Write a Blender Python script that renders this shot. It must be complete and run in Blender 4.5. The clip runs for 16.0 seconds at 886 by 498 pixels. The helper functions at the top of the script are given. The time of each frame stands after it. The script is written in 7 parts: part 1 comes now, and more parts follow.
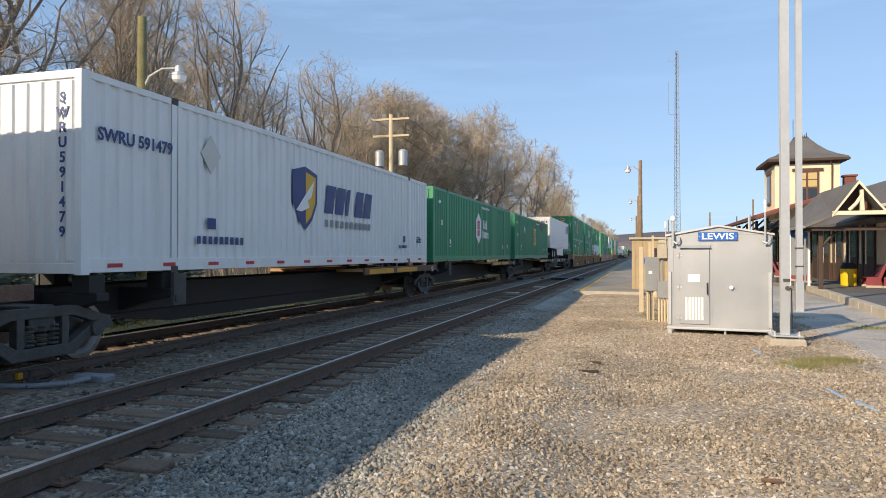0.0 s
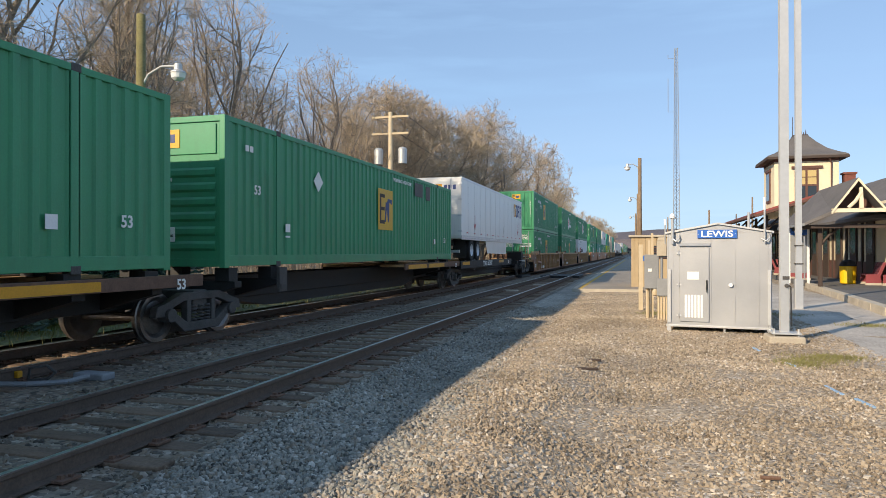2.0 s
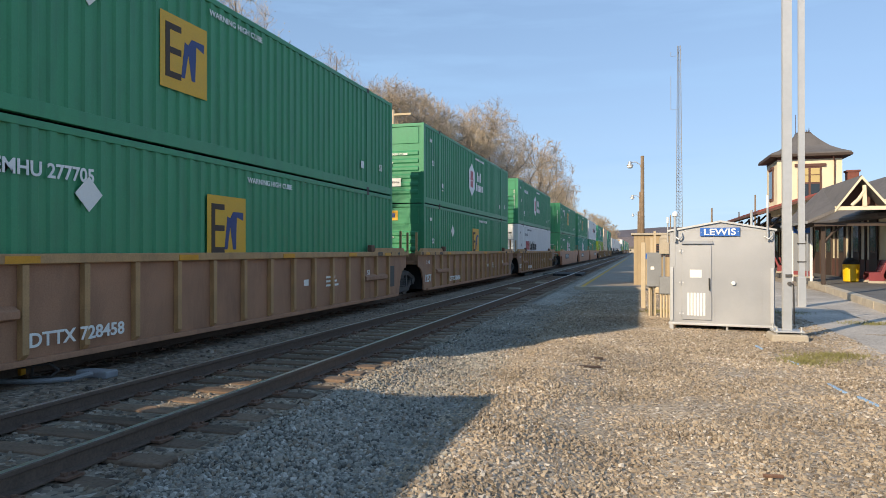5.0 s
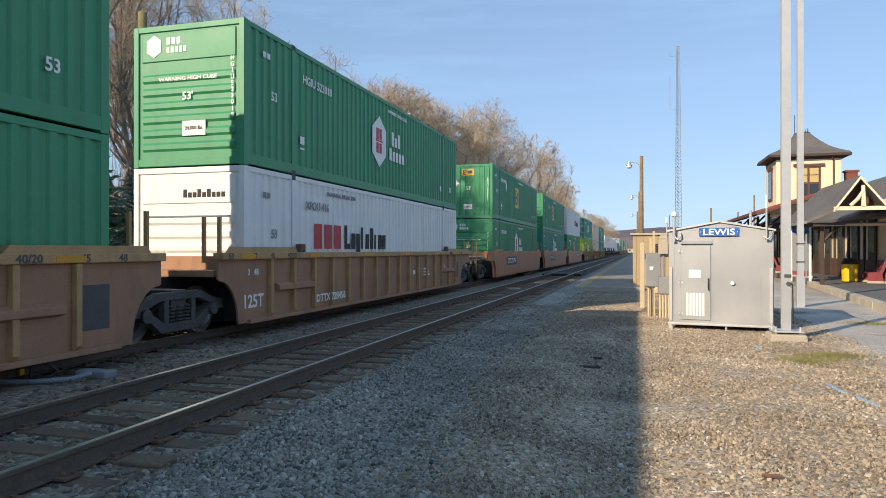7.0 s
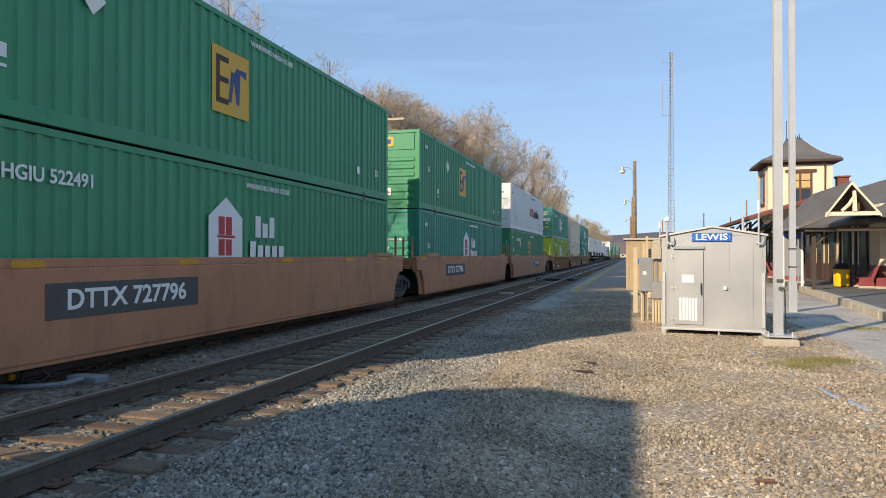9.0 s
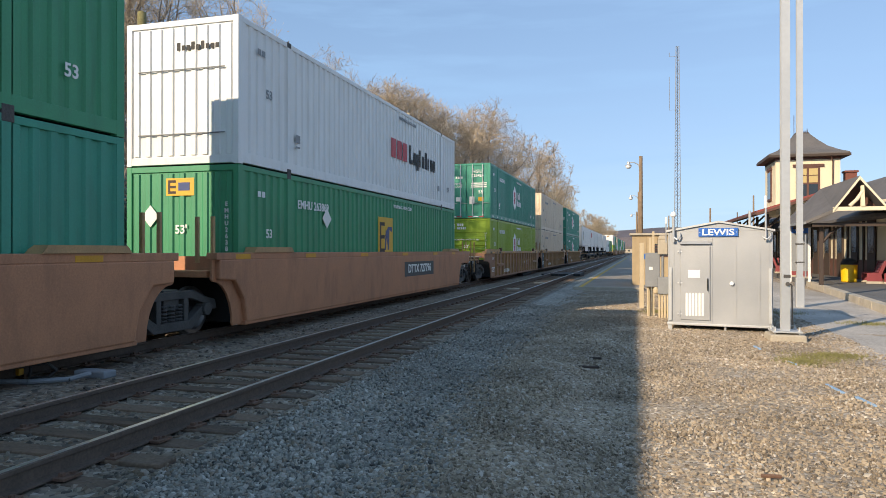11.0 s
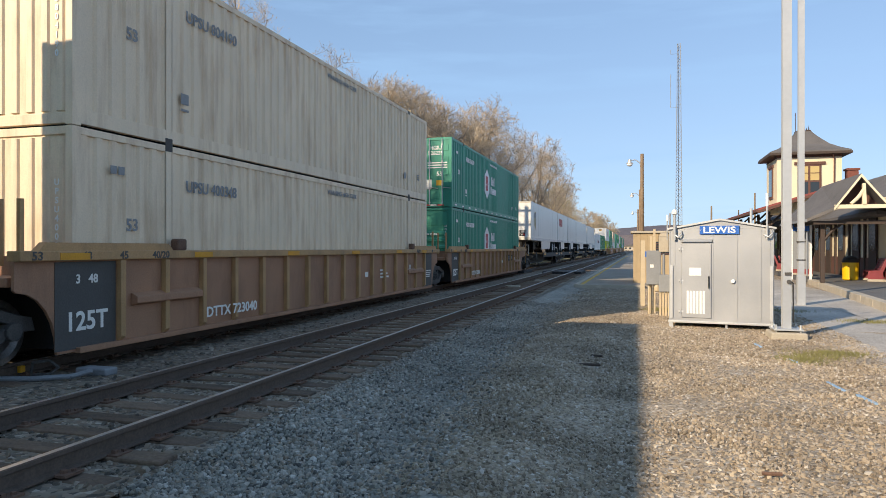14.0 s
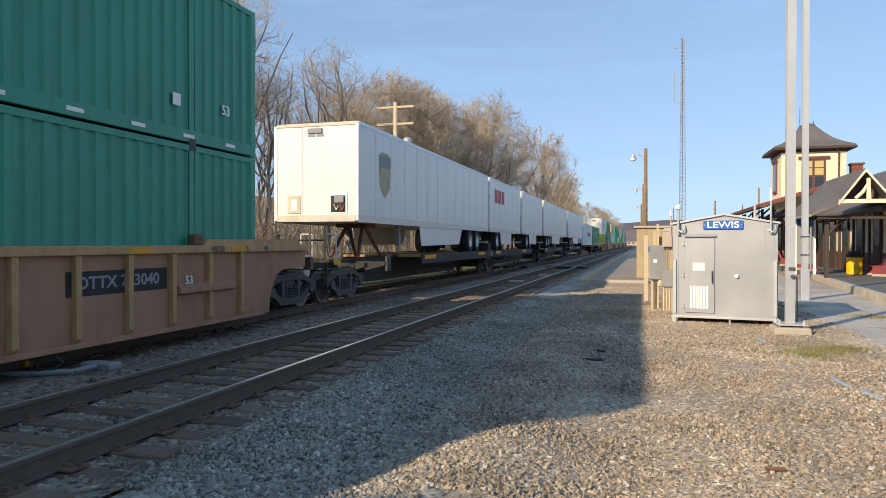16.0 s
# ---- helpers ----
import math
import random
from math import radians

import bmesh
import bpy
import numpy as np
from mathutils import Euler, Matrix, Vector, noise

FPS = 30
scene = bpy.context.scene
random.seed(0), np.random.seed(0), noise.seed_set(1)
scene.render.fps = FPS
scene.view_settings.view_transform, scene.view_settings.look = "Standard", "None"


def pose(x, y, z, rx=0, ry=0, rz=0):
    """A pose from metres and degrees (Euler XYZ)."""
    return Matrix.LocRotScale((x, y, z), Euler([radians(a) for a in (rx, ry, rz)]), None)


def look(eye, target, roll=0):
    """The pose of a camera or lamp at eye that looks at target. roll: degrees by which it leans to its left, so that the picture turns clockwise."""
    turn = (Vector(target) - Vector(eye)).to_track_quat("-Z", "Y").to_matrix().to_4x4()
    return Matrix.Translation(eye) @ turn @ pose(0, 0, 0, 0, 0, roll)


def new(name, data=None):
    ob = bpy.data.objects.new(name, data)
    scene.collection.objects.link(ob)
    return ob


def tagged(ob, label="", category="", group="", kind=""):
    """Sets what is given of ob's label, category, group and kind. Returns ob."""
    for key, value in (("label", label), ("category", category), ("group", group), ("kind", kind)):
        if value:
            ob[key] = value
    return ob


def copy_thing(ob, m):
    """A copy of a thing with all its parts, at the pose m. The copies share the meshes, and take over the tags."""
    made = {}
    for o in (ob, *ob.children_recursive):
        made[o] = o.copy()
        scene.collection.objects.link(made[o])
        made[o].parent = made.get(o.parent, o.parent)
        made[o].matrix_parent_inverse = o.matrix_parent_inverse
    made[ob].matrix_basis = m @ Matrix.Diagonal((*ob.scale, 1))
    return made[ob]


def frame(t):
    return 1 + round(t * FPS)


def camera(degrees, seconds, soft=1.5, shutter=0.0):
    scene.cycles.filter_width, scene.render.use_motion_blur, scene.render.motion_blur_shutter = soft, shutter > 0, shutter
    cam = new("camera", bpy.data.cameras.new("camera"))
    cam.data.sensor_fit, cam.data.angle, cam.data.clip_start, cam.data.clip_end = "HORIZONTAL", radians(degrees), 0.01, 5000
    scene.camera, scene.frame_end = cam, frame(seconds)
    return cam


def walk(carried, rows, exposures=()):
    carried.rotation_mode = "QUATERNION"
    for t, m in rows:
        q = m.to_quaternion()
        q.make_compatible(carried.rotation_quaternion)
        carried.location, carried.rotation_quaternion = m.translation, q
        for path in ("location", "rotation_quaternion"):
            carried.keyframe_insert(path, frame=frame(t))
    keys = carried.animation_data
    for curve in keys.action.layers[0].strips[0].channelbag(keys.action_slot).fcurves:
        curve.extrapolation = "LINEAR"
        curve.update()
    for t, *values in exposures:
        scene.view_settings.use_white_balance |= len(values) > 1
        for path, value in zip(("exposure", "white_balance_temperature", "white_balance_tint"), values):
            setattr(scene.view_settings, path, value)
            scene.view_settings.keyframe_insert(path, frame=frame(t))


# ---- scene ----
# ---------- camera ----------
EYE = (0.0, 0.0, 1.72)
TURNS = [  # seconds, yaw to the left, tilt up, roll, in degrees
    (0.0, 15.950, 0.470, 0.000), (0.5, 15.969, 0.416, -0.034), (1.0, 16.083, 0.340, -0.042),
    (1.5, 16.056, 0.327, 0.008), (2.0, 15.906, 0.286, -0.038), (2.5, 16.003, 0.332, 0.008),
    (3.0, 16.060, 0.289, -0.002), (3.5, 16.058, 0.230, -0.025), (4.0, 16.116, 0.122, -0.025),
    (6.5, 16.047, 0.107, -0.024), (7.0, 16.031, 0.115, -0.027), (7.5, 15.995, 0.119, -0.022),
    (8.0, 15.496, 0.546, 0.009), (8.5, 15.520, 0.732, 0.032), (9.0, 15.503, 0.511, 0.031),
    (11.5, 16.144, 0.054, 0.019), (12.0, 16.245, -0.051, 0.027), (12.5, 16.196, -0.102, 0.034),
    (13.0, 15.998, -0.091, 0.047), (13.5, 15.985, -0.072, 0.044), (14.0, 16.064, -0.076, 0.039),
    (14.5, 16.187, -0.206, 0.034), (15.0, 16.320, -0.485, -0.003), (15.5, 16.379, -0.488, 0.006),
    (16.0, 16.324, -0.497, 0.019)]
cam = camera(65.85, 16.0, soft=0.75)
walk(cam, [(t, pose(*EYE, 90 + p, 0, y) @ pose(0, 0, 0, 0, 0, r)) for t, y, p, r in TURNS],
     exposures=[(0.0, 0.79, 7050, 12), (16.0, 0.79, 7050, 12)])

# ---------- light ----------
SUN_FROM = Vector((-7.48, -11.8, 6.31))
world = bpy.data.worlds.new("sky")
scene.world = world
world.use_nodes = True
wt = world.node_tree
sky = wt.nodes.new("ShaderNodeTexSky")
sky.sky_type = 'NISHITA'
sky.sun_disc = False
sky.sun_elevation = math.asin(SUN_FROM.normalized().z)
sky.sun_rotation = math.atan2(SUN_FROM.x, SUN_FROM.y) % (2 * math.pi)
sky.altitude, sky.air_density, sky.dust_density, sky.ozone_density = 150, 1.0, 0.05, 3.0
bg = wt.nodes["Background"]
bg.inputs["Strength"].default_value = 0.13
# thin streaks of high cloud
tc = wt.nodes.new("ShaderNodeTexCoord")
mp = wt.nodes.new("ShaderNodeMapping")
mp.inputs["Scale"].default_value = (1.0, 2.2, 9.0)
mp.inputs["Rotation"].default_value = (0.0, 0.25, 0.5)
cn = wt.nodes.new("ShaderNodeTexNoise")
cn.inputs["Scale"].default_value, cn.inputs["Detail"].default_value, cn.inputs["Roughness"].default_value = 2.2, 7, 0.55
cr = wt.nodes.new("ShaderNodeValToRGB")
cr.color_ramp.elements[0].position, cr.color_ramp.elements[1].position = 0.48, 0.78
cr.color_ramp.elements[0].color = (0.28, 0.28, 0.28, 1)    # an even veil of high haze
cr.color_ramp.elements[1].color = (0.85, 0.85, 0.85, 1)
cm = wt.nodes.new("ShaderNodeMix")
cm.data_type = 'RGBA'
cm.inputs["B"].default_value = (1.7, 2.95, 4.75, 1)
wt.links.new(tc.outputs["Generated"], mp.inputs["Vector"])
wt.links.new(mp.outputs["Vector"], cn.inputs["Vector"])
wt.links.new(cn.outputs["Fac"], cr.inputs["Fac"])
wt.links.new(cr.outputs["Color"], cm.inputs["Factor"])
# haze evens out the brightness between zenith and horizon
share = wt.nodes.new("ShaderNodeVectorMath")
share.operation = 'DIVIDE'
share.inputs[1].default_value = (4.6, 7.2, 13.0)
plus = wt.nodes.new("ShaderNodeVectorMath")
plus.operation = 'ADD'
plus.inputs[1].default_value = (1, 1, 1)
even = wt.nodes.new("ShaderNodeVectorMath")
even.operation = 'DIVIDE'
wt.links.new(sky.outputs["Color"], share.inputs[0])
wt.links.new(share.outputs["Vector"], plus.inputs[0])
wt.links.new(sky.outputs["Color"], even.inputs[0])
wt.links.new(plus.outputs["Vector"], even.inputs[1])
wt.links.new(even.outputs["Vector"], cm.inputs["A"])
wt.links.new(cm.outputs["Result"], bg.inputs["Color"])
sun_data = bpy.data.lights.new("sun", 'SUN')
sun_data.energy, sun_data.angle, sun_data.color = 3.2, radians(0.53), (1.0, 0.87, 0.68)
sun = new("sun", sun_data)
sun.matrix_world = look(SUN_FROM * 5, (0, 0, 0))

# ---------- materials ----------
RNG = random.Random(7)


def mat(name, col, rough=0.6, metal=0.0, var=0.18, scale=2.0, bump=0.15, bscale=45.0, stain=None, amount=0.35, stretch=(1, 1, 1), rand=0.0):
    m = bpy.data.materials.new(name)
    m.use_nodes = True
    nt = m.node_tree
    N, L = nt.nodes, nt.links
    b = N["Principled BSDF"]
    co = N.new("ShaderNodeTexCoord")
    n1 = N.new("ShaderNodeTexNoise")
    n1.inputs["Scale"].default_value, n1.inputs["Detail"].default_value = scale, 6
    L.new(co.outputs["Object"], n1.inputs["Vector"])
    n2 = N.new("ShaderNodeTexNoise")
    n2.inputs["Scale"].default_value, n2.inputs["Detail"].default_value = bscale, 4
    L.new(co.outputs["Object"], n2.inputs["Vector"])
    add = N.new("ShaderNodeMath")
    add.operation = 'MULTIPLY_ADD'
    L.new(n2.outputs["Fac"], add.inputs[0])
    add.inputs[1].default_value = 0.5
    half = N.new("ShaderNodeMath")
    half.operation = 'MULTIPLY'
    half.inputs[1].default_value = 0.5
    L.new(n1.outputs["Fac"], half.inputs[0])
    L.new(half.outputs[0], add.inputs[2])
    ramp = N.new("ShaderNodeValToRGB")
    e = ramp.color_ramp.elements
    e[0].position, e[1].position = 0.32, 0.68
    e[0].color = (*[max(0, c * (1 - var)) for c in col], 1)
    e[1].color = (*[min(1, c * (1 + var)) for c in col], 1)
    L.new(add.outputs[0], ramp.inputs["Fac"])
    out = ramp.outputs["Color"]
    if rand:
        oi = N.new("ShaderNodeObjectInfo")
        mr = N.new("ShaderNodeMapRange")
        mr.inputs["To Min"].default_value, mr.inputs["To Max"].default_value = 1 - rand, 1 + rand
        L.new(oi.outputs["Random"], mr.inputs["Value"])
        mx = N.new("ShaderNodeVectorMath")
        mx.operation = 'SCALE'
        L.new(out, mx.inputs[0])
        L.new(mr.outputs["Result"], mx.inputs["Scale"])
        out = mx.outputs["Vector"]
    if stain:
        mpp = N.new("ShaderNodeMapping")
        mpp.inputs["Scale"].default_value = stretch
        L.new(co.outputs["Object"], mpp.inputs["Vector"])
        n3 = N.new("ShaderNodeTexNoise")
        n3.inputs["Scale"].default_value, n3.inputs["Detail"].default_value, n3.inputs["Roughness"].default_value = 1.3, 8, 0.65
        L.new(mpp.outputs["Vector"], n3.inputs["Vector"])
        r3 = N.new("ShaderNodeValToRGB")
        r3.color_ramp.elements[0].position, r3.color_ramp.elements[1].position = 0.48, 0.78
        r3.color_ramp.elements[1].color = (amount, amount, amount, 1)
        L.new(n3.outputs["Fac"], r3.inputs["Fac"])
        mix = N.new("ShaderNodeMix")
        mix.data_type = 'RGBA'
        mix.inputs["B"].default_value = (*stain, 1)
        L.new(r3.outputs["Color"], mix.inputs["Factor"])
        L.new(out, mix.inputs["A"])
        out = mix.outputs["Result"]
    L.new(out, b.inputs["Base Color"])
    rr = N.new("ShaderNodeMapRange")
    rr.inputs["To Min"].default_value, rr.inputs["To Max"].default_value = max(0.02, rough - 0.1), min(1, rough + 0.12)
    L.new(n1.outputs["Fac"], rr.inputs["Value"])
    L.new(rr.outputs["Result"], b.inputs["Roughness"])
    b.inputs["Metallic"].default_value = metal
    if bump:
        bp = N.new("ShaderNodeBump")
        bp.inputs["Strength"].default_value, bp.inputs["Distance"].default_value = bump, 0.02
        L.new(n2.outputs["Fac"], bp.inputs["Height"])
        L.new(bp.outputs["Normal"], b.inputs["Normal"])
    return m


def stones_mat(name, cols, scale, bump=1.0, dist=0.03, big=0.25, island=False):
    """Loose stone: cells with colours of their own, broad patches over them."""
    m = bpy.data.materials.new(name)
    m.use_nodes = True
    nt = m.node_tree
    N, L = nt.nodes, nt.links
    b = N["Principled BSDF"]
    b.inputs["Roughness"].default_value = 0.88
    co = N.new("ShaderNodeTexCoord")
    ramp = N.new("ShaderNodeValToRGB")
    el = ramp.color_ramp.elements
    while len(el) < len(cols):
        el.new(0.5)
    for i, c in enumerate(cols):
        el[i].position = i / (len(cols) - 1)
        el[i].color = (*c, 1)
    if island:
        ge = N.new("ShaderNodeNewGeometry")
        L.new(ge.outputs["Random Per Island"], ramp.inputs["Fac"])
    else:
        vo = N.new("ShaderNodeTexVoronoi")
        vo.inputs["Scale"].default_value = scale
        L.new(co.outputs["Object"], vo.inputs["Vector"])
        sp = N.new("ShaderNodeSeparateColor")
        L.new(vo.outputs["Color"], sp.inputs["Color"])
        L.new(sp.outputs["Red"], ramp.inputs["Fac"])
        bp = N.new("ShaderNodeBump")
        bp.invert = True
        bp.inputs["Strength"].default_value, bp.inputs["Distance"].default_value = bump, dist
        L.new(vo.outputs["Distance"], bp.inputs["Height"])
        L.new(bp.outputs["Normal"], b.inputs["Normal"])
    n = N.new("ShaderNodeTexNoise")
    n.inputs["Scale"].default_value, n.inputs["Detail"].default_value = 0.5, 8
    L.new(co.outputs["Object"], n.inputs["Vector"])
    mr = N.new("ShaderNodeMapRange")
    mr.inputs["From Min"].default_value, mr.inputs["From Max"].default_value = 0.3, 0.7
    mr.inputs["To Min"].default_value, mr.inputs["To Max"].default_value = 1 - big, 1 + big
    L.new(n.outputs["Fac"], mr.inputs["Value"])
    sc = N.new("ShaderNodeVectorMath")
    sc.operation = 'SCALE'
    L.new(ramp.outputs["Color"], sc.inputs[0])
    L.new(mr.outputs["Result"], sc.inputs["Scale"])
    L.new(sc.outputs["Vector"], b.inputs["Base Color"])
    return m


GREY_STONE = [(0.07, 0.066, 0.058), (0.21, 0.20, 0.17), (0.28, 0.265, 0.226), (0.345, 0.318, 0.266), (0.23, 0.18, 0.128), (0.50, 0.465, 0.41)]
TAN_STONE = [(0.13, 0.098, 0.067), (0.29, 0.23, 0.162), (0.375, 0.295, 0.205), (0.45, 0.365, 0.265), (0.23, 0.175, 0.12), (0.60, 0.535, 0.45)]
GRIMY_STONE = [(0.055, 0.045, 0.035), (0.14, 0.115, 0.088), (0.20, 0.163, 0.122), (0.26, 0.215, 0.16), (0.18, 0.12, 0.075), (0.40, 0.345, 0.28)]
grimy_m = stones_mat("grimy_ballast", GRIMY_STONE, 18, bump=0.7, dist=0.012)
stone_grimy_m = stones_mat("loose_grimy_ballast", GRIMY_STONE, 1, island=True)
ballast_m = stones_mat("ballast", GREY_STONE, 24, bump=0.7, dist=0.012)
gravel_m = stones_mat("gravel", TAN_STONE, 34, bump=0.6, dist=0.010)
finegravel_m = stones_mat("fine_gravel", [(0.31, 0.275, 0.235), (0.41, 0.37, 0.32), (0.52, 0.475, 0.42)], 40, bump=0.4, dist=0.006)
stone_grey_m = stones_mat("loose_ballast", GREY_STONE, 1, island=True)
stone_tan_m = stones_mat("loose_gravel", TAN_STONE, 1, island=True)
field_m = mat("dry_grass", (0.15, 0.15, 0.07), 0.95, var=0.5, scale=0.4, bscale=8, bump=0.8)
rail_m = mat("rail_rust", (0.12, 0.085, 0.065), 0.75, 0.3, var=0.3, scale=8)
shine_m = mat("rail_head", (0.62, 0.62, 0.63), 0.36, 1.0, var=0.12, scale=12, bump=0.02)
tie_m = mat("tie_wood", (0.14, 0.095, 0.065), 0.9, var=0.4, scale=5, bscale=25, bump=0.6, stain=(0.28, 0.17, 0.1), amount=0.5, stretch=(0.6, 3, 3), rand=0.35)
plate_m = mat("rusty_steel", (0.16, 0.09, 0.06), 0.8, 0.2, var=0.35, scale=9)
asphalt_m = mat("asphalt", (0.13, 0.125, 0.118), 0.9, var=0.25, scale=0.8, bscale=80, bump=0.5)
yellow_m = mat("yellow_paint", (0.55, 0.33, 0.03), 0.7, var=0.2, scale=6)
platform_m = mat("worn_platform_asphalt", (0.30, 0.26, 0.21), 0.9, var=0.2, scale=0.6, bscale=60, bump=0.4, stain=(0.17, 0.15, 0.13), amount=0.5)
concrete_m = mat("concrete", (0.46, 0.40, 0.31), 0.85, var=0.2, scale=3, bump=0.3, stain=(0.22, 0.18, 0.14), amount=0.5)
galv_m = mat("galvanized_steel", (0.52, 0.525, 0.52), 0.45, 0.5, var=0.06, scale=1.5, bscale=12, bump=0.03)
alu_m = mat("brushed_aluminium", (0.40, 0.405, 0.41), 0.46, 0.55, var=0.07, scale=1.5, bump=0.03, stain=(0.52, 0.52, 0.51), amount=0.45)
blue_m = mat("sign_blue", (0.015, 0.12, 0.45), 0.4, var=0.05)
white_m = mat("white_paint", (0.78, 0.78, 0.76), 0.5, var=0.06)
placard_m = mat("placard_grey", (0.60, 0.58, 0.53), 0.6, var=0.08)
paper_m = mat("white_label", (0.8, 0.79, 0.74), 0.6, var=0.05)
black_m = mat("black_steel", (0.025, 0.024, 0.023), 0.65, 0.2, var=0.4, scale=4)
iron_m = mat("grimy_cast_iron", (0.085, 0.08, 0.075), 0.7, 0.3, var=0.4, scale=5)
wheel_m = mat("wheel_steel", (0.24, 0.22, 0.205), 0.4, 0.9, var=0.3, scale=6)
rubber_m = mat("tyre_rubber", (0.02, 0.02, 0.02), 0.8, var=0.3, scale=9)
rim_m = mat("wheel_rim", (0.62, 0.64, 0.66), 0.35, 0.4, var=0.12)
STREAK = dict(stretch=(2.5, 2.5, 0.35), amount=0.4)
green_m = mat("container_green", (0.034, 0.265, 0.122), 0.48, var=0.12, scale=1.2, bump=0.03, stain=(0.03, 0.10, 0.06), **STREAK)
teal_m = mat("container_dark_green", (0.022, 0.26, 0.172), 0.46, var=0.12, scale=1.2, bump=0.03, stain=(0.02, 0.08, 0.06), **STREAK)
lime_m = mat("container_lime", (0.25, 0.38, 0.022), 0.45, var=0.12, scale=1.2, bump=0.03, stain=(0.10, 0.17, 0.02), **STREAK)
cwhite_m = mat("container_white", (0.76, 0.76, 0.74), 0.45, var=0.06, scale=1.0, bump=0.03, stain=(0.5, 0.48, 0.43), **STREAK)
cream_m = mat("container_cream", (0.78, 0.63, 0.455), 0.5, var=0.10, scale=1.0, bump=0.05, stain=(0.38, 0.22, 0.11), stretch=(2.5, 2.5, 0.35), amount=0.7)
trailer_m = mat("trailer_white", (0.73, 0.715, 0.68), 0.35, var=0.05, scale=0.8, bump=0.02, stain=(0.55, 0.53, 0.48), **STREAK)
faded_m = mat("faded_shield", (0.40, 0.33, 0.17), 0.6, var=0.25, scale=5, stain=(0.6, 0.58, 0.52), amount=0.6)
dirty_m = mat("dirty_cream_paint", (0.60, 0.55, 0.44), 0.6, var=0.15, scale=4, stain=(0.30, 0.19, 0.10), amount=0.7)
silver_m = mat("trailer_trim", (0.6, 0.6, 0.6), 0.4, 0.7, var=0.12)
rust_m = mat("car_rust_brown", (0.36, 0.185, 0.105), 0.65, var=0.2, scale=1.5, bump=0.08, stain=(0.15, 0.08, 0.05), stretch=(1.5, 1.5, 0.5), amount=0.7)
brown_m = mat("car_brown", (0.47, 0.20, 0.098), 0.6, var=0.18, scale=1.5, bump=0.08, stain=(0.20, 0.085, 0.045), stretch=(1.5, 1.5, 0.5), amount=0.7)
ochre_m = mat("car_ochre", (0.46, 0.265, 0.115), 0.6, var=0.2, scale=2, stain=(0.12, 0.08, 0.05), stretch=(1.5, 1.5, 0.5), amount=0.7)
orange_m = mat("orange_reflector", (0.62, 0.28, 0.01), 0.45, var=0.15)
red_m = mat("red_marking", (0.48, 0.03, 0.04), 0.5, var=0.1)
navy_m = mat("navy_marking", (0.02, 0.045, 0.17), 0.5, var=0.1)
gold_m = mat("gold_marking", (0.68, 0.38, 0.02), 0.5, var=0.1)
grey_m = mat("grey_paint", (0.24, 0.25, 0.26), 0.6, var=0.15, scale=3)
stencil_m = mat("dark_stencil_paint", (0.075, 0.072, 0.068), 0.65, var=0.2, scale=3)
patch_m = mat("brown_patch_paint", (0.075, 0.065, 0.06), 0.6, var=0.3, scale=4)
wood_m = mat("weathered_wood", (0.23, 0.16, 0.10), 0.9, var=0.35, scale=3, bscale=20, bump=0.5, stain=(0.12, 0.09, 0.07), stretch=(6, 6, 0.4), amount=0.7)
palewood_m = mat("cream_post", (0.55, 0.44, 0.29), 0.8, var=0.15, scale=3)
tanboard_m = mat("tan_boards", (0.42, 0.31, 0.18), 0.8, var=0.15, scale=3)
stucco_m = mat("cream_stucco", (0.76, 0.66, 0.47), 0.85, var=0.07, scale=1.5, bump=0.2)
shingle_m = mat("grey_shingles", (0.13, 0.12, 0.115), 0.9, var=0.3, scale=1.2, bscale=30, bump=0.5)
redroof_m = mat("red_metal_roof", (0.24, 0.055, 0.045), 0.6, var=0.2, scale=2)
trim_m = mat("dark_red_trim", (0.12, 0.055, 0.04), 0.7, var=0.2)
darktrim_m = mat("dark_brown_trim", (0.06, 0.04, 0.03), 0.7, var=0.2)
brick_m = mat("chimney_brick", (0.20, 0.07, 0.05), 0.9, var=0.3, scale=8)
glass_m = mat("window_glass", (0.03, 0.04, 0.05), 0.06, 0.0, var=0.05, bump=0.0)
amber_m = mat("amber_blind", (0.52, 0.40, 0.17), 0.6, var=0.08)
bin_m = mat("yellow_plastic", (0.80, 0.48, 0.01), 0.45, var=0.06, bump=0.02)
maroon_m = mat("maroon_bench", (0.22, 0.035, 0.04), 0.5, var=0.15)
bark_m = mat("bark", (0.23, 0.19, 0.155), 0.9, var=0.35, scale=3, bump=0.4)
twig_m = mat("twigs", (0.43, 0.345, 0.25), 0.9, var=0.3, scale=0.6, bump=0.0, rand=0.15)
bud_m = mat("spring_buds", (0.38, 0.33, 0.09), 0.8, var=0.35, scale=0.5, bump=0.0, rand=0.2)
rust_twig_m = mat("reddish_buds", (0.42, 0.32, 0.20), 0.85, var=0.35, scale=0.5, bump=0.0, rand=0.2)
spruce_m = mat("blue_spruce", (0.13, 0.205, 0.195), 0.8, var=0.4, scale=2, bump=0.0)
brush_m = mat("brown_brush", (0.16, 0.12, 0.075), 0.95, var=0.4, scale=0.3, bscale=4, bump=0.6)
hill_m = mat("wooded_hill", (0.115, 0.10, 0.11), 1.0, var=0.3, scale=0.02, bscale=0.2, bump=0.0)


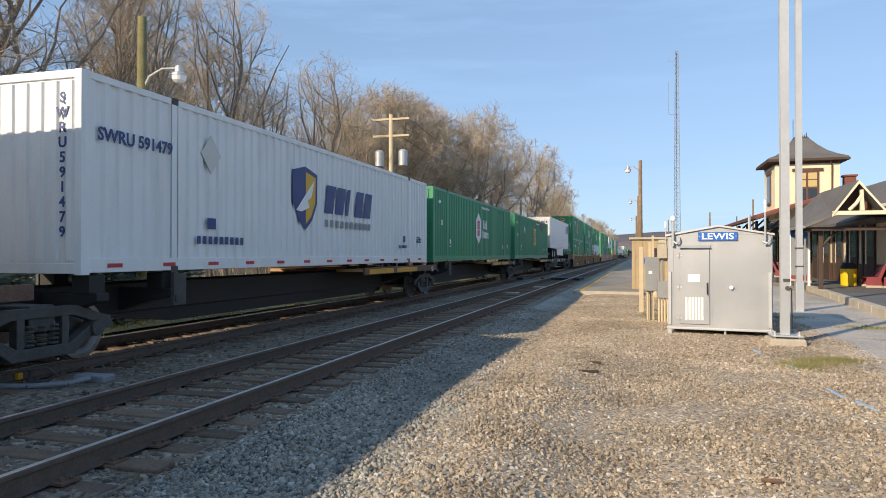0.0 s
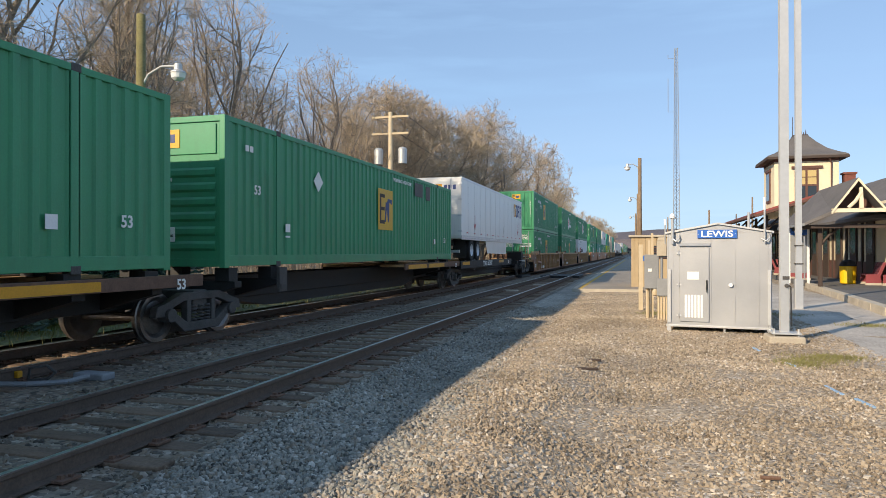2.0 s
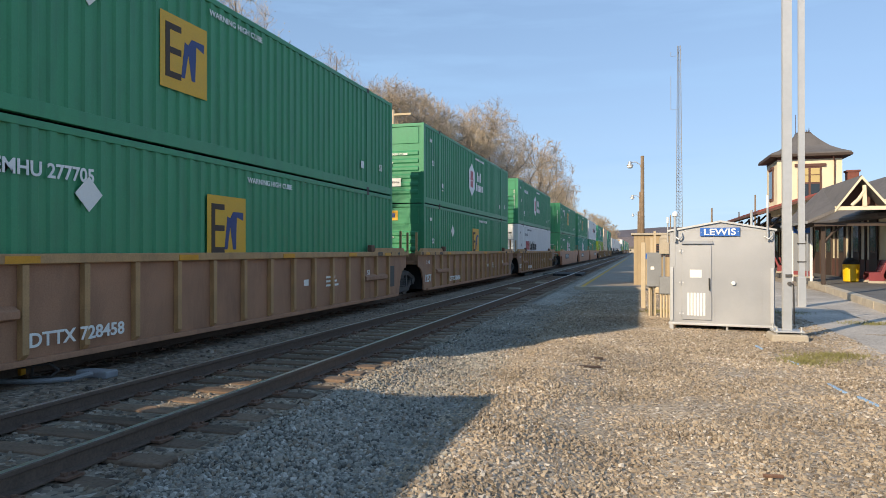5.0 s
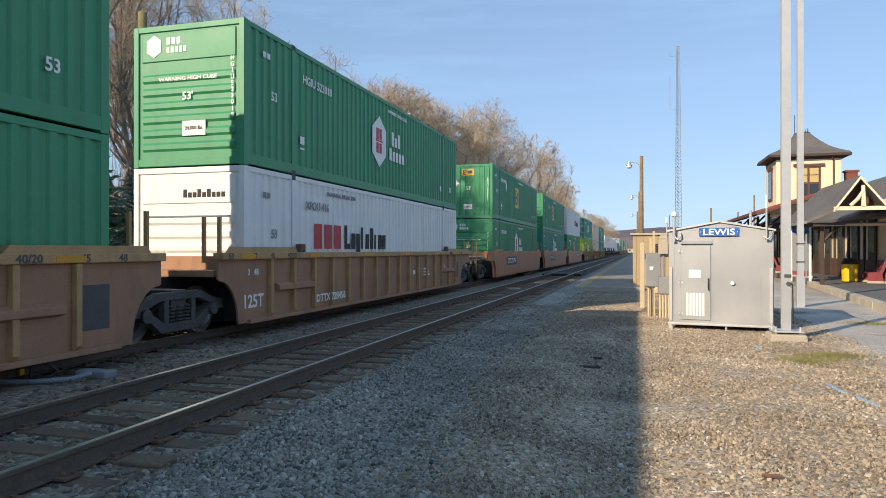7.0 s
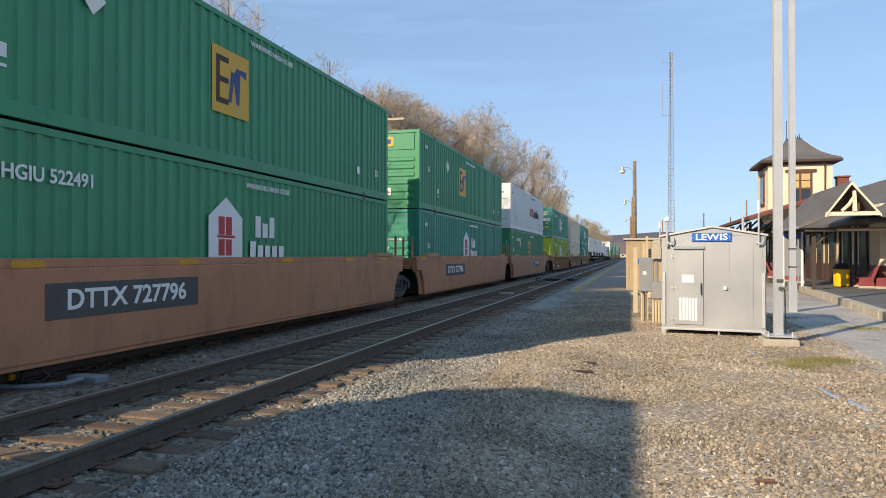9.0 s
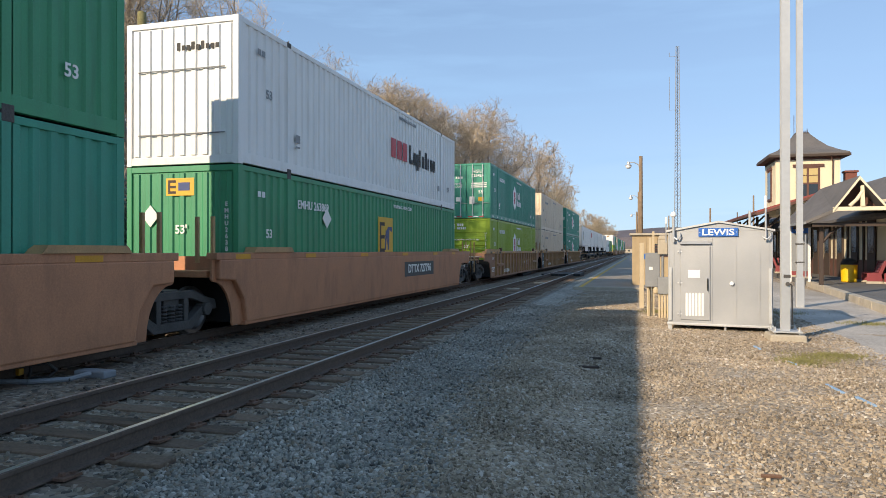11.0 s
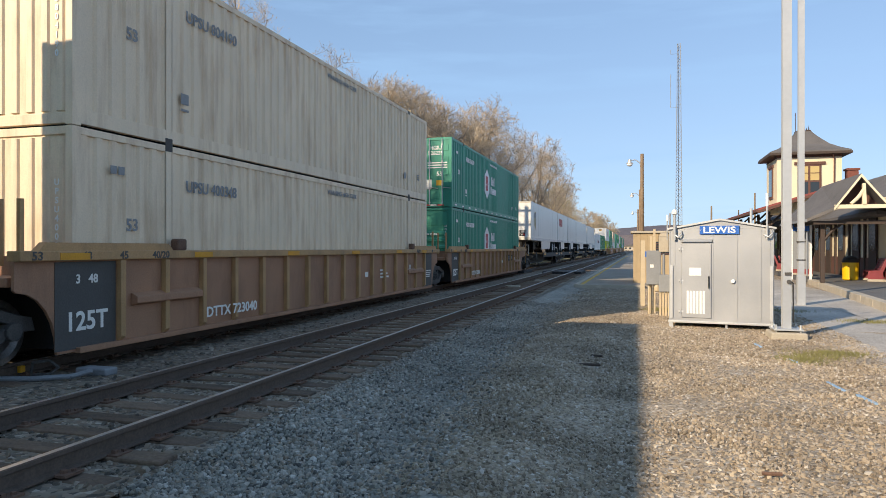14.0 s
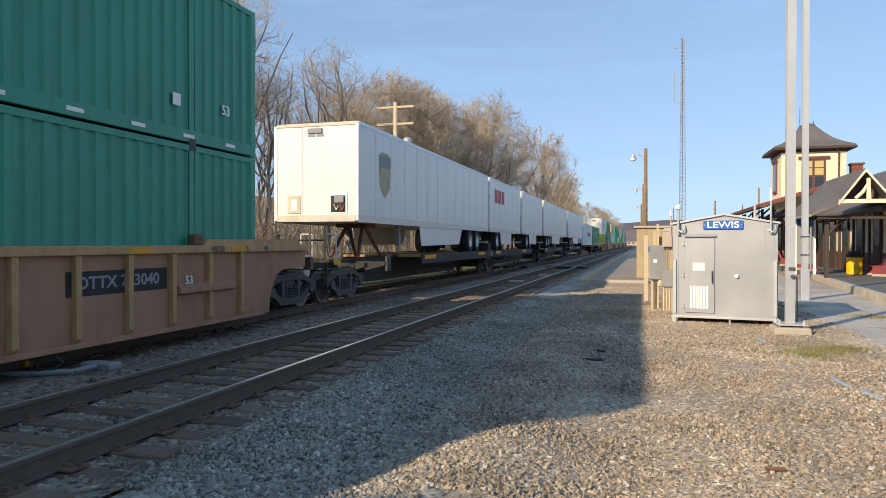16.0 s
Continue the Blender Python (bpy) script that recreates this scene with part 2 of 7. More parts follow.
# ---------- mesh tools ----------
class Shape:
    """Collects boxes, tubes and sheets for one mesh."""

    def __init__(self):
        self.v, self.f = [], []

    def add(self, vs, fs):
        o = len(self.v)
        self.v += [tuple(p) for p in vs]
        self.f += [tuple(i + o for i in q) for q in fs]
        return self

    def box(self, x0, x1, y0, y1, z0, z1):
        return self.add([(x0, y0, z0), (x1, y0, z0), (x1, y1, z0), (x0, y1, z0), (x0, y0, z1), (x1, y0, z1), (x1, y1, z1), (x0, y1, z1)],
                        [(0, 3, 2, 1), (4, 5, 6, 7), (0, 1, 5, 4), (1, 2, 6, 5), (2, 3, 7, 6), (3, 0, 4, 7)])

    def prism(self, outline, axis, a, b):
        """An outline in the two other axes (in x, y, z order), drawn out along axis from a to b."""
        def place(p, s):
            q = list(p)
            q.insert(axis, s)
            return tuple(q)
        n = len(outline)
        return self.add([place(p, a) for p in outline] + [place(p, b) for p in outline],
                        [tuple(range(n))[::-1], tuple(range(n, 2 * n))] + [(i, (i + 1) % n, n + (i + 1) % n, n + i) for i in range(n)])

    def tube(self, p0, p1, r0, r1=None, n=10, caps=True):
        p0, p1 = Vector(p0), Vector(p1)
        r1 = r0 if r1 is None else r1
        d = (p1 - p0).normalized()
        a = d.orthogonal().normalized()
        b = d.cross(a)
        ring = [(math.cos(2 * math.pi * i / n), math.sin(2 * math.pi * i / n)) for i in range(n)]
        vs = [p0 + (a * c + b * s) * r0 for c, s in ring] + [p1 + (a * c + b * s) * r1 for c, s in ring]
        fs = [(i, (i + 1) % n, n + (i + 1) % n, n + i) for i in range(n)]
        if caps:
            fs += [tuple(range(n))[::-1], tuple(range(n, 2 * n))]
        return self.add(vs, fs)

    def path(self, pts, r, n=8):
        for a, b in zip(pts, pts[1:]):
            self.tube(a, b, r, n=n)
        return self

    def lathe(self, profile, n=20, at=(0, 0, 0), axis='z'):
        """profile: (radius, height) pairs turned round an axis."""
        vs, fs = [], []
        for r, h in profile:
            for i in range(n):
                c, s = r * math.cos(2 * math.pi * i / n), r * math.sin(2 * math.pi * i / n)
                p = (c, s, h) if axis == 'z' else (h, c, s)
                vs.append((p[0] + at[0], p[1] + at[1], p[2] + at[2]))
        for k in range(len(profile) - 1):
            for i in range(n):
                j = (i + 1) % n
                fs.append((k * n + i, k * n + j, (k + 1) * n + j, (k + 1) * n + i))
        fs += [tuple(range(n))[::-1], tuple(range((len(profile) - 1) * n, len(profile) * n))]
        return self.add(vs, fs)

    def wheel(self, r, spokes=4):
        """A spoked hand wheel in the x-y plane."""
        pts = [(r * math.cos(a), r * math.sin(a), 0) for a in [2 * math.pi * i / 18 for i in range(19)]]
        self.path(pts, 0.016, 6)
        for i in range(spokes):
            a = math.pi * i / spokes
            self.tube((-r * math.cos(a), -r * math.sin(a), 0), (r * math.cos(a), r * math.sin(a), 0), 0.010, n=6)
        return self.tube((0, 0, -0.04), (0, 0, 0.04), 0.045, n=10)

    def mesh(self, name, material, bevel=0.0, smooth=False):
        me = bpy.data.meshes.new(name)
        me.from_pydata(self.v, [], self.f)
        if bevel:
            bm = bmesh.new()
            bm.from_mesh(me)
            bmesh.ops.recalc_face_normals(bm, faces=bm.faces)
            bmesh.ops.bevel(bm, geom=[e for e in bm.edges if len(e.link_faces) == 2 and e.calc_face_angle() > 0.6],
                            offset=bevel, segments=2, profile=0.5, affect='EDGES', clamp_overlap=True)
            bm.to_mesh(me)
            bm.free()
        else:
            bm = bmesh.new()
            bm.from_mesh(me)
            bmesh.ops.recalc_face_normals(bm, faces=bm.faces)
            bm.to_mesh(me)
            bm.free()
        if smooth:
            me.polygons.foreach_set("use_smooth", [True] * len(me.polygons))
        me.materials.append(material)
        return me


def thing(name, label, category, at=(0, 0, 0), group="", kind="", turn=0.0):
    ob = new(name)
    ob.empty_display_size = 0.2
    ob.matrix_basis = pose(*at, 0, 0, turn)
    return tagged(ob, label, category, group, kind)


def part(name, shape, material, parent, label="", bevel=0.0, smooth=False, at=None):
    me = shape if isinstance(shape, bpy.types.Mesh) else shape.mesh(name, material, bevel, smooth)
    ob = new(name, me)
    ob.parent = parent
    if at is not None:
        ob.matrix_basis = at if isinstance(at, Matrix) else Matrix.Translation(at)
    if label:
        ob["label"] = label
    return ob


def solid(name, shape, material, label, category, at=(0, 0, 0), kind="", group="", bevel=0.0, smooth=False):
    ob = new(name, shape.mesh(name, material, bevel, smooth))
    ob.location = at
    return tagged(ob, label, category, group, kind)


LETTERS = {}


def lettering(body, size, material, parent, m, name="lettering", wide=1.0):
    """Raised lettering in the built-in font: m places it (its x along the line of writing, z out of the surface)."""
    key = (body, size, material.name, wide)
    if key not in LETTERS:
        cu = bpy.data.curves.new("lettering", 'FONT')
        cu.body, cu.size, cu.extrude, cu.resolution_u, cu.offset = body, size, 0.003, 3, size * 0.022
        cu.align_x, cu.align_y = 'CENTER', 'CENTER'
        tmp = bpy.data.objects.new("lettering", cu)
        scene.collection.objects.link(tmp)
        dg = bpy.context.evaluated_depsgraph_get()
        me = bpy.data.meshes.new_from_object(tmp.evaluated_get(dg))
        bpy.data.objects.remove(tmp)
        for v in me.vertices:
            v.co.x *= wide
        me.materials.clear()
        me.materials.append(material)
        LETTERS[key] = me
    ob = part(name, LETTERS[key], material, parent)
    ob.matrix_basis = m
    return ob


def on_side(x, y, z):
    """Writing on a face that looks to +x, read along +y."""
    return pose(x, y, z, 90, 0, 90)


def on_front(x, y, z):
    """Writing on a face that looks to -y."""
    return pose(x, y, z, 90, 0, 0)


RAIL = 0.19            # height of the rail heads over the ground
NEAR, FAR = -4.99, -8.75   # middles of the two tracks


# ---------- ground ----------
def ease(u):
    u = max(0.0, min(1.0, u))
    return u * u * (3 - 2 * u)


def height(x, y):
    """Lie of the land: the gravel yard, the low ridge of ballast along it, the wooded bank behind the tracks."""
    z = 0.0
    along = max(0.0, min(1.0, (13.5 - y) / 4.0)) * max(0.0, min(1.0, (y + 14) / 3.0))
    z += 0.11 * along * math.exp(-((x + 1.25 - 0.012 * y) / 0.55) ** 2)
    z -= 0.05 * math.exp(-((x + 0.1) / 0.7) ** 2) * along
    if -3.4 < x < -1.5 and -20 < y < 32:      # the shoulder dips between the ties and the ridge
        fade = min(1.0, (32 - y) / 6)
        z -= 0.065 * fade * ease((x + 3.4) / 0.5) * (1 - ease((x + 2.0) / 0.5))
        z += 0.07 * math.exp(-((x + 2.0) / 0.4) ** 2 - ((y - 9) / 2.2) ** 2)
    if x < -15:
        u = min(1.0, (-15 - x) / 45)
        z += 9.0 * u * u * (3 - 2 * u)
    return z


def edge(y):
    """Where the grey ballast gives way to the tan yard."""
    return -1.5 - 0.4 * np.clip((y - 4.5) / 3.5, 0, 1) - 0.4 * np.clip((y - 8) / 6, 0, 1)


def steps(parts):
    out = []
    for a, b, s in parts:
        n = max(1, round((b - a) / s))
        out += [a + (b - a) * i / n for i in range(n)]
    return out + [parts[-1][1]]


def sheet(xs, ys, fz):
    s = Shape()
    n = len(ys)
    s.v = [(x, y, fz(x, y)) for x in xs for y in ys]
    s.f = [(i * n + j, (i + 1) * n + j, (i + 1) * n + j + 1, i * n + j + 1) for i in range(len(xs) - 1) for j in range(n - 1)]
    return s


def wobble(x, y, k, a):
    return a * noise.noise(Vector((x * k, y * k, 3.3)))


gx = steps([(-4000, -400, 600), (-400, -60, 40), (-60, -12, 4), (-12, -4, 2), (-4, 6, 0.2), (6, 16, 1), (16, 100, 12), (100, 4000, 600)])
gy = steps([(-4000, -200, 600), (-200, -20, 20), (-20, 3, 2), (3, 16, 0.2), (16, 40, 1), (40, 200, 10), (200, 4000, 400)])
ground = solid("ground", sheet(gx, gy, lambda x, y: height(x, y) - (0.06 if x < -2.0 else 0.0) - (0.25 if abs(x) > 70 or y > 180 else 0) + (wobble(x, y, 1.3, 0.02) if -4 < x < 6 and 3 < y < 16 else 0)),
               gravel_m, "tan crushed stone yard scattered with loose gravel", "ground", kind="structure")
bank = solid("ground_bank", sheet(steps([(-4000, -400, 900), (-400, -70, 60), (-70, -15, 3)]), steps([(-300, 0, 20), (0, 120, 6), (120, 1500, 60)]),
                                  lambda x, y: height(x, y) + 0.02 + wobble(x, y, 0.25, 0.3) * (1 if x < -15 else 0)),
             brush_m, "brown leaf-strewn bank with dry undergrowth behind the tracks", "ground", kind="structure")
verge = solid("ground_verge", sheet(steps([(-15, -11.2, 0.8)]), steps([(-200, 0, 10), (0, 60, 1.5), (60, 900, 30)]),
                                    lambda x, y: 0.0 + wobble(x, y, 0.8, 0.06)),
              field_m, "patchy grass verge beyond the far track", "ground", kind="structure")
bed = solid("ballast_bed", sheet(steps([(-3.5, -2.4, 0.2), (-2.4, -1.2, 0.15)]), steps([(-60, 3, 3), (3, 18, 0.2), (18, 60, 1.5), (60, 900, 40)]),
                                 lambda x, y: (-0.035 if -10.6 < x < -3.4 else (-0.10 if x < -11 else 0.0)) + height(x, y)
                                 + wobble(x, y, 2.1, 0.016) + wobble(x, y, 6.3, 0.008) - (0.07 if x > edge(y) + 0.15 + wobble(x, y, 0.9, 0.5) else 0)),
            ballast_m, "grey crushed-stone ballast shoulder beside the tracks", "ballast", kind="structure")
track_bed = solid("ballast_track_bed", sheet(steps([(-11.6, -11.0, 0.3), (-11.0, -3.5, 0.25)]), steps([(-60, 3, 3), (3, 18, 0.2), (18, 60, 1.5), (60, 900, 40)]),
                                       lambda x, y: (-0.008 if x > -11 else -0.10) + wobble(x, y, 2.1, 0.016) + wobble(x, y, 6.3, 0.008)),
                  grimy_m, "grimy brown-grey ballast between and under the rails", "ballast", kind="structure")
lane = solid("gravel_lane", sheet(steps([(5.3, 7.1, 0.3)]), steps([(2, 12, 1), (12, 60, 1)]),
                                  lambda x, y: 0.012 + wobble(x, y, 1.1, 0.012)), finegravel_m, "pale fine-gravel lane beside the station kerb", "lane", kind="structure")
curve_lane = solid("gravel_apron", sheet(steps([(2.2, 5.3, 0.3)]), steps([(11.2, 31, 0.6)]),
                                         lambda x, y: 0.008 + wobble(x, y, 0.9, 0.012) - 0.05 * max(0, (4.0 - x) / 1.8) ** 2), finegravel_m,
                   "fine grey gravel round the equipment shed", "gravel", kind="structure")


def scatter(name, n, area, size, material, label, seed, fz, keep=None, faces20=True):
    """Loose angular stones, joined into one object of stuff."""
    rng = np.random.default_rng(seed)
    x0, x1, y0, y1 = area
    d = rng.random(n)
    x = x0 + (x1 - x0) * rng.random(n)
    y = y0 + (y1 - y0) * d ** 1.5
    if keep is not None:
        ok = keep(x, y, rng.random(n))
        x, y = x[ok], y[ok]
    n = len(x)
    z = np.array([fz(a, b) for a, b in zip(x, y)])
    if faces20:
        g = (1 + 5 ** 0.5) / 2
        base = np.array([(-1, g, 0), (1, g, 0), (-1, -g, 0), (1, -g, 0), (0, -1, g), (0, 1, g), (0, -1, -g), (0, 1, -g), (g, 0, -1), (g, 0, 1), (-g, 0, -1), (-g, 0, 1)]) / 1.9
        tri = np.array([(0, 11, 5), (0, 5, 1), (0, 1, 7), (0, 7, 10), (0, 10, 11), (1, 5, 9), (5, 11, 4), (11, 10, 2), (10, 7, 6), (7, 1, 8),
                        (3, 9, 4), (3, 4, 2), (3, 2, 6), (3, 6, 8), (3, 8, 9), (4, 9, 5), (2, 4, 11), (6, 2, 10), (8, 6, 7), (9, 8, 1)])
    else:
        base = np.array([(1, 0, 0), (-1, 0, 0), (0, 1, 0), (0, -1, 0), (0, 0, 1), (0, 0, -1)], float)
        tri = np.array([(0, 2, 4), (2, 1, 4), (1, 3, 4), (3, 0, 4), (2, 0, 5), (1, 2, 5), (3, 1, 5), (0, 3, 5)])
    k = len(base)
    p = base[None] * (1 + 0.55 * (rng.random((n, k, 1)) - 0.5)) + 0.25 * (rng.random((n, k, 3)) - 0.5)
    s = size[0] + (size[1] - size[0]) * rng.random((n, 1, 1)) ** 2
    p = p * s * (0.55 + 0.7 * rng.random((n, 1, 3)))
    a, b, c = (rng.random((3, n)) - 0.5) * np.array([[2.2], [2.2], [6.28]])
    ca, sa, cb, sb, cc, sc = np.cos(a), np.sin(a), np.cos(b), np.sin(b), np.cos(c), np.sin(c)
    o, i = np.zeros(n), np.ones(n)
    R = np.stack([np.stack([cc, -sc, o], 1), np.stack([sc, cc, o], 1), np.stack([o, o, i], 1)], 1) \
        @ np.stack([np.stack([cb, o, sb], 1), np.stack([o, i, o], 1), np.stack([-sb, o, cb], 1)], 1) \
        @ np.stack([np.stack([i, o, o], 1), np.stack([o, ca, -sa], 1), np.stack([o, sa, ca], 1)], 1)
    p = np.einsum('nij,nkj->nki', R, p) + np.stack([x, y, z], 1)[:, None] + np.stack([o, o, s[:, 0, 0] * 0.22], 1)[:, None]
    f = (tri[None] + (np.arange(n) * k)[:, None, None]).reshape(-1, 3)
    me = bpy.data.meshes.new(name)
    me.vertices.add(n * k)
    me.vertices.foreach_set("co", p.reshape(-1).astype(np.float32))
    me.loops.add(len(f) * 3)
    me.loops.foreach_set("vertex_index", f.reshape(-1).astype(np.int32))
    me.polygons.add(len(f))
    me.polygons.foreach_set("loop_start", np.arange(0, len(f) * 3, 3, dtype=np.int32))
    me.update(calc_edges=True)
    me.shade_flat()
    me.materials.append(material)
    return tagged(new(name, me), label, "gravel", kind="stuff")


def bed_z(x, y):
    return height(x, y) - (0.022 if x < -3.5 else 0.0)


def off_ties(x, y, r):
    return (r < np.clip((edge(y) + 0.2 - x) / 0.7 + 0.05, 0, 1)) & ~((x < -3.66) & (np.abs(np.mod(y, 0.52) - 0.26) > 0.125) & (r > 0.06)) & ~((x < -3.66) & (r > 0.6))


scatter("loose_ballast", 46000, (-3.62, -0.4, 4.0, 22), (0.012, 0.029), stone_grey_m, "loose angular grey ballast stones", 3, bed_z, off_ties)
scatter("loose_track_ballast", 46000, (-10.4, -3.55, 4.0, 22), (0.013, 0.038), stone_grimy_m, "loose grimy ballast stones among the ties", 13, bed_z, off_ties)
scatter("loose_gravel", 170000, (-3.2, 8.0, 4.3, 18), (0.008, 0.027), stone_tan_m, "loose tan and white gravel stones", 4,
        lambda x, y: height(x, y), lambda x, y, r: (r < np.clip((x - edge(y) + 0.5) / 0.9, 0, 1)) & ~((x > 3.9) & (y > 11.2)), faces20=False)
scatter("loose_far_gravel", 34000, (-3.2, 5.0, 17.9, 30), (0.012, 0.030), stone_tan_m, "loose tan and white gravel stones", 14,
        lambda x, y: height(x, y), lambda x, y, r: (r < np.clip((x - edge(y) + 0.5) / 0.9, 0, 1)) & ~((x > 3.9) & (y > 11.2)), faces20=False)


# ---------- tracks ----------
def rail_outline(h):
    return [(-0.07, h - 0.171), (0.07, h - 0.171), (0.07, h - 0.158), (0.012, h - 0.14), (0.010, h - 0.05), (0.036, h - 0.038),
            (0.036, h - 0.008), (0.026, h - 0.001), (-0.026, h - 0.001), (-0.036, h - 0.008), (-0.036, h - 0.038), (-0.010, h - 0.05), (-0.012, h - 0.14), (-0.07, h - 0.158)]


tie_mesh = Shape().box(-1.3, 1.3, -0.115, 0.115, -0.18, 0).mesh("tie", tie_m, 0.015)


def track(name, x, label, seed):
    rng = random.Random(seed)
    t = thing(name, label, "railway track", (x, 0, 0), kind="structure")
    for s in (-0.7525, 0.7525):
        r = part("rail", Shape().prism([(s + a, b) for a, b in rail_outline(RAIL)], 1, -60, 900), rail_m, t)
        part("rail_head", Shape().box(s - 0.026, s + 0.026, -60, 900, RAIL - 0.001, RAIL + 0.001), shine_m, r, "bright worn running surface")
        plates, spikes = Shape(), Shape()
        for i in range(-10, 110):
            y = i * 0.52
            plates.box(s - 0.17, s + 0.17, y - 0.09, y + 0.09, 0.015, 0.035)
            for dx in (-0.10, 0.10):
                spikes.box(s + dx - 0.02, s + dx + 0.02, y - 0.05, y - 0.015, 0.03, 0.062)
                spikes.box(s + dx * 1.3 - 0.014, s + dx * 1.3 + 0.014, y + 0.02, y + 0.048, 0.03, 0.055)
        tagged(part("tie_plates", plates, plate_m, t), kind="stuff")
        tagged(part("spikes", spikes, plate_m, t), kind="stuff")
    far = Shape()
    for i in range(-10, 420):
        y = i * 0.52
        if i < 130:
            ob = part("tie", tie_mesh, tie_m, t, at=pose(rng.uniform(-0.05, 0.07), y + rng.uniform(-0.02, 0.02), 0.018 + rng.uniform(-0.012, 0.006), rng.uniform(-1, 1), rng.uniform(-0.5, 0.5), rng.uniform(-1.2, 1.2)))
        else:
            far.box(-1.3, 1.3, y - 0.115, y + 0.115, -0.1, 0.018)
    tagged(part("distant_ties", far, tie_m, t), kind="stuff")
    return t


track("track_1", NEAR, "rusty steel rails spiked to weathered wooden ties", 5)
track("track_2", FAR, "dark steel rails on wooden ties under the train", 6)


# ---------- the train ----------
SPEED = 15.62     # metres a second, towards -y
LONG = 16.15      # a container of 53 feet
MOVERS = []       # (thing, x, y at 8 s, z)
CACHE = {}


def cached(key, make):
    if key not in CACHE:
        CACHE[key] = make()
    return CACHE[key]


def rides(ob, y8, z):
    ob.location = (FAR, y8, z)
    MOVERS.append((ob, y8, z))
    return ob


def corrugated(y0, y1, z0, z1, x, out, pitch=0.29, depth=0.036):
    """A pressed-steel side sheet in the y-z plane at x, its ribs looking to out."""
    n = max(1, round((y1 - y0) / pitch))
    p = (y1 - y0) / n
    line = []
    for i in range(n):
        a = y0 + i * p
        line += [(a, 0), (a + 0.36 * p, 0), (a + 0.48 * p, depth), (a + 0.88 * p, depth)]
    line.append((y1, 0))
    s = Shape()
    m = len(line)
    for z in (z0, z1):
        s.v += [(x - out * d, y, z) for y, d in line]
    for z in (z0, z1):
        s.v += [(x - out * 0.06, y, z) for y, d in line]
    s.f = [(i, i + 1, m + i + 1, m + i) for i in range(m - 1)] + [(2 * m + i, 3 * m + i, 3 * m + i + 1, 2 * m + i + 1) for i in range(m - 1)]
    return s


def end_wall(c, x0, x1, z0, z1, material, style):
    key = material.name
    w = part("end_sheet", cached(("end", key), lambda: Shape().box(x0, x1, 0.035, 0.07, z0, z1).mesh("end_sheet", material)), material, c)
    if style == 'vert':
        p = (x1 - x0) / 9
        for i in range(9):
            part("end_rib", cached(("er", key), lambda: Shape().prism([(-0.01, 0.036), (p * 0.1, 0.004), (p * 0.45, 0.004), (p * 0.55, 0.036)], 2, z0 + 0.04, z1 - 0.04).mesh("end_rib", material)),
                 material, w, at=(x0 + p * (i + 0.28), 0, 0))
    elif style == 'ribs':
        for i in range(6):
            part("end_rib", cached(("hr", key), lambda: Shape().prism([(0.036, 0), (0.002, 0.05), (0.002, 0.14), (0.036, 0.19)], 0, x0 + 0.12, x1 - 0.12).mesh("end_rib", material)),
                 material, w, at=(0, 0, z0 + 0.16 + i * 0.28))
        part("end_panel", cached(("ep", key), lambda: Shape().box(x0 + 0.1, x1 - 0.1, 0.01, 0.036, z1 - 0.62, z1 - 0.05).mesh("end_panel", material, 0.01)), material, w)
    return w


def blocks(parent, name, material, x, cells, slant=0.0):
    """Plain upright blocks on a side face: (y0, y1, z0, z1) each. Small print stays one part."""
    small = Shape()
    for y0, y1, z0, z1 in cells:
        d = slant * (z1 - z0)
        s = small if name == "small_print" else Shape()
        s.prism([(y0, z0), (y1, z0), (y1 + d, z1), (y0 + d, z1)], 0, x, x + 0.006)
        if s is not small:
            part(name, s, material, parent)
    if small.v:
        tagged(part(name, small, material, parent), kind="stuff")


def hexagon(parent, x, y, z, r, letters=True):
    s = Shape().prism([(y + r * 0.92 * math.sin(a), z + r * 1.08 * math.cos(a)) for a in [math.pi / 3 * i for i in range(6)]], 0, x, x + 0.006)
    h = part("emblem", s, white_m, parent, "white hexagon emblem")
    b = Shape()
    for d in (-0.34, 0.0):
        b.box(x + 0.006, x + 0.010, y + r * (d - 0.02), y + r * (d + 0.26), z - r * 0.5, z - r * 0.06)
        b.box(x + 0.006, x + 0.010, y + r * (d - 0.02), y + r * (d + 0.26), z + r * 0.06, z + r * 0.55)
    b.box(x + 0.006, x + 0.010, y - r * 0.42, y + r * 0.42, z - r * 0.02, z + r * 0.05)
    part("emblem_bar", b, red_m, h)
    if letters:
        w = r / 0.7
        cells = [(y + 1.05 * w + i * 0.28 * w, y + 1.05 * w + i * 0.28 * w + 0.2 * w, z + 0.02, z + (0.46 if i != 1 else 0.32) * w) for i in range(3)]
        cells += [(y + 0.85 * w + i * 0.29 * w, y + 0.85 * w + i * 0.29 * w + 0.21 * w, z - 0.44 * w, z - (0.06 if i == 0 else 0.14) * w) for i in range(5)]
        blocks(parent, "wordmark_block", white_m, x, cells)


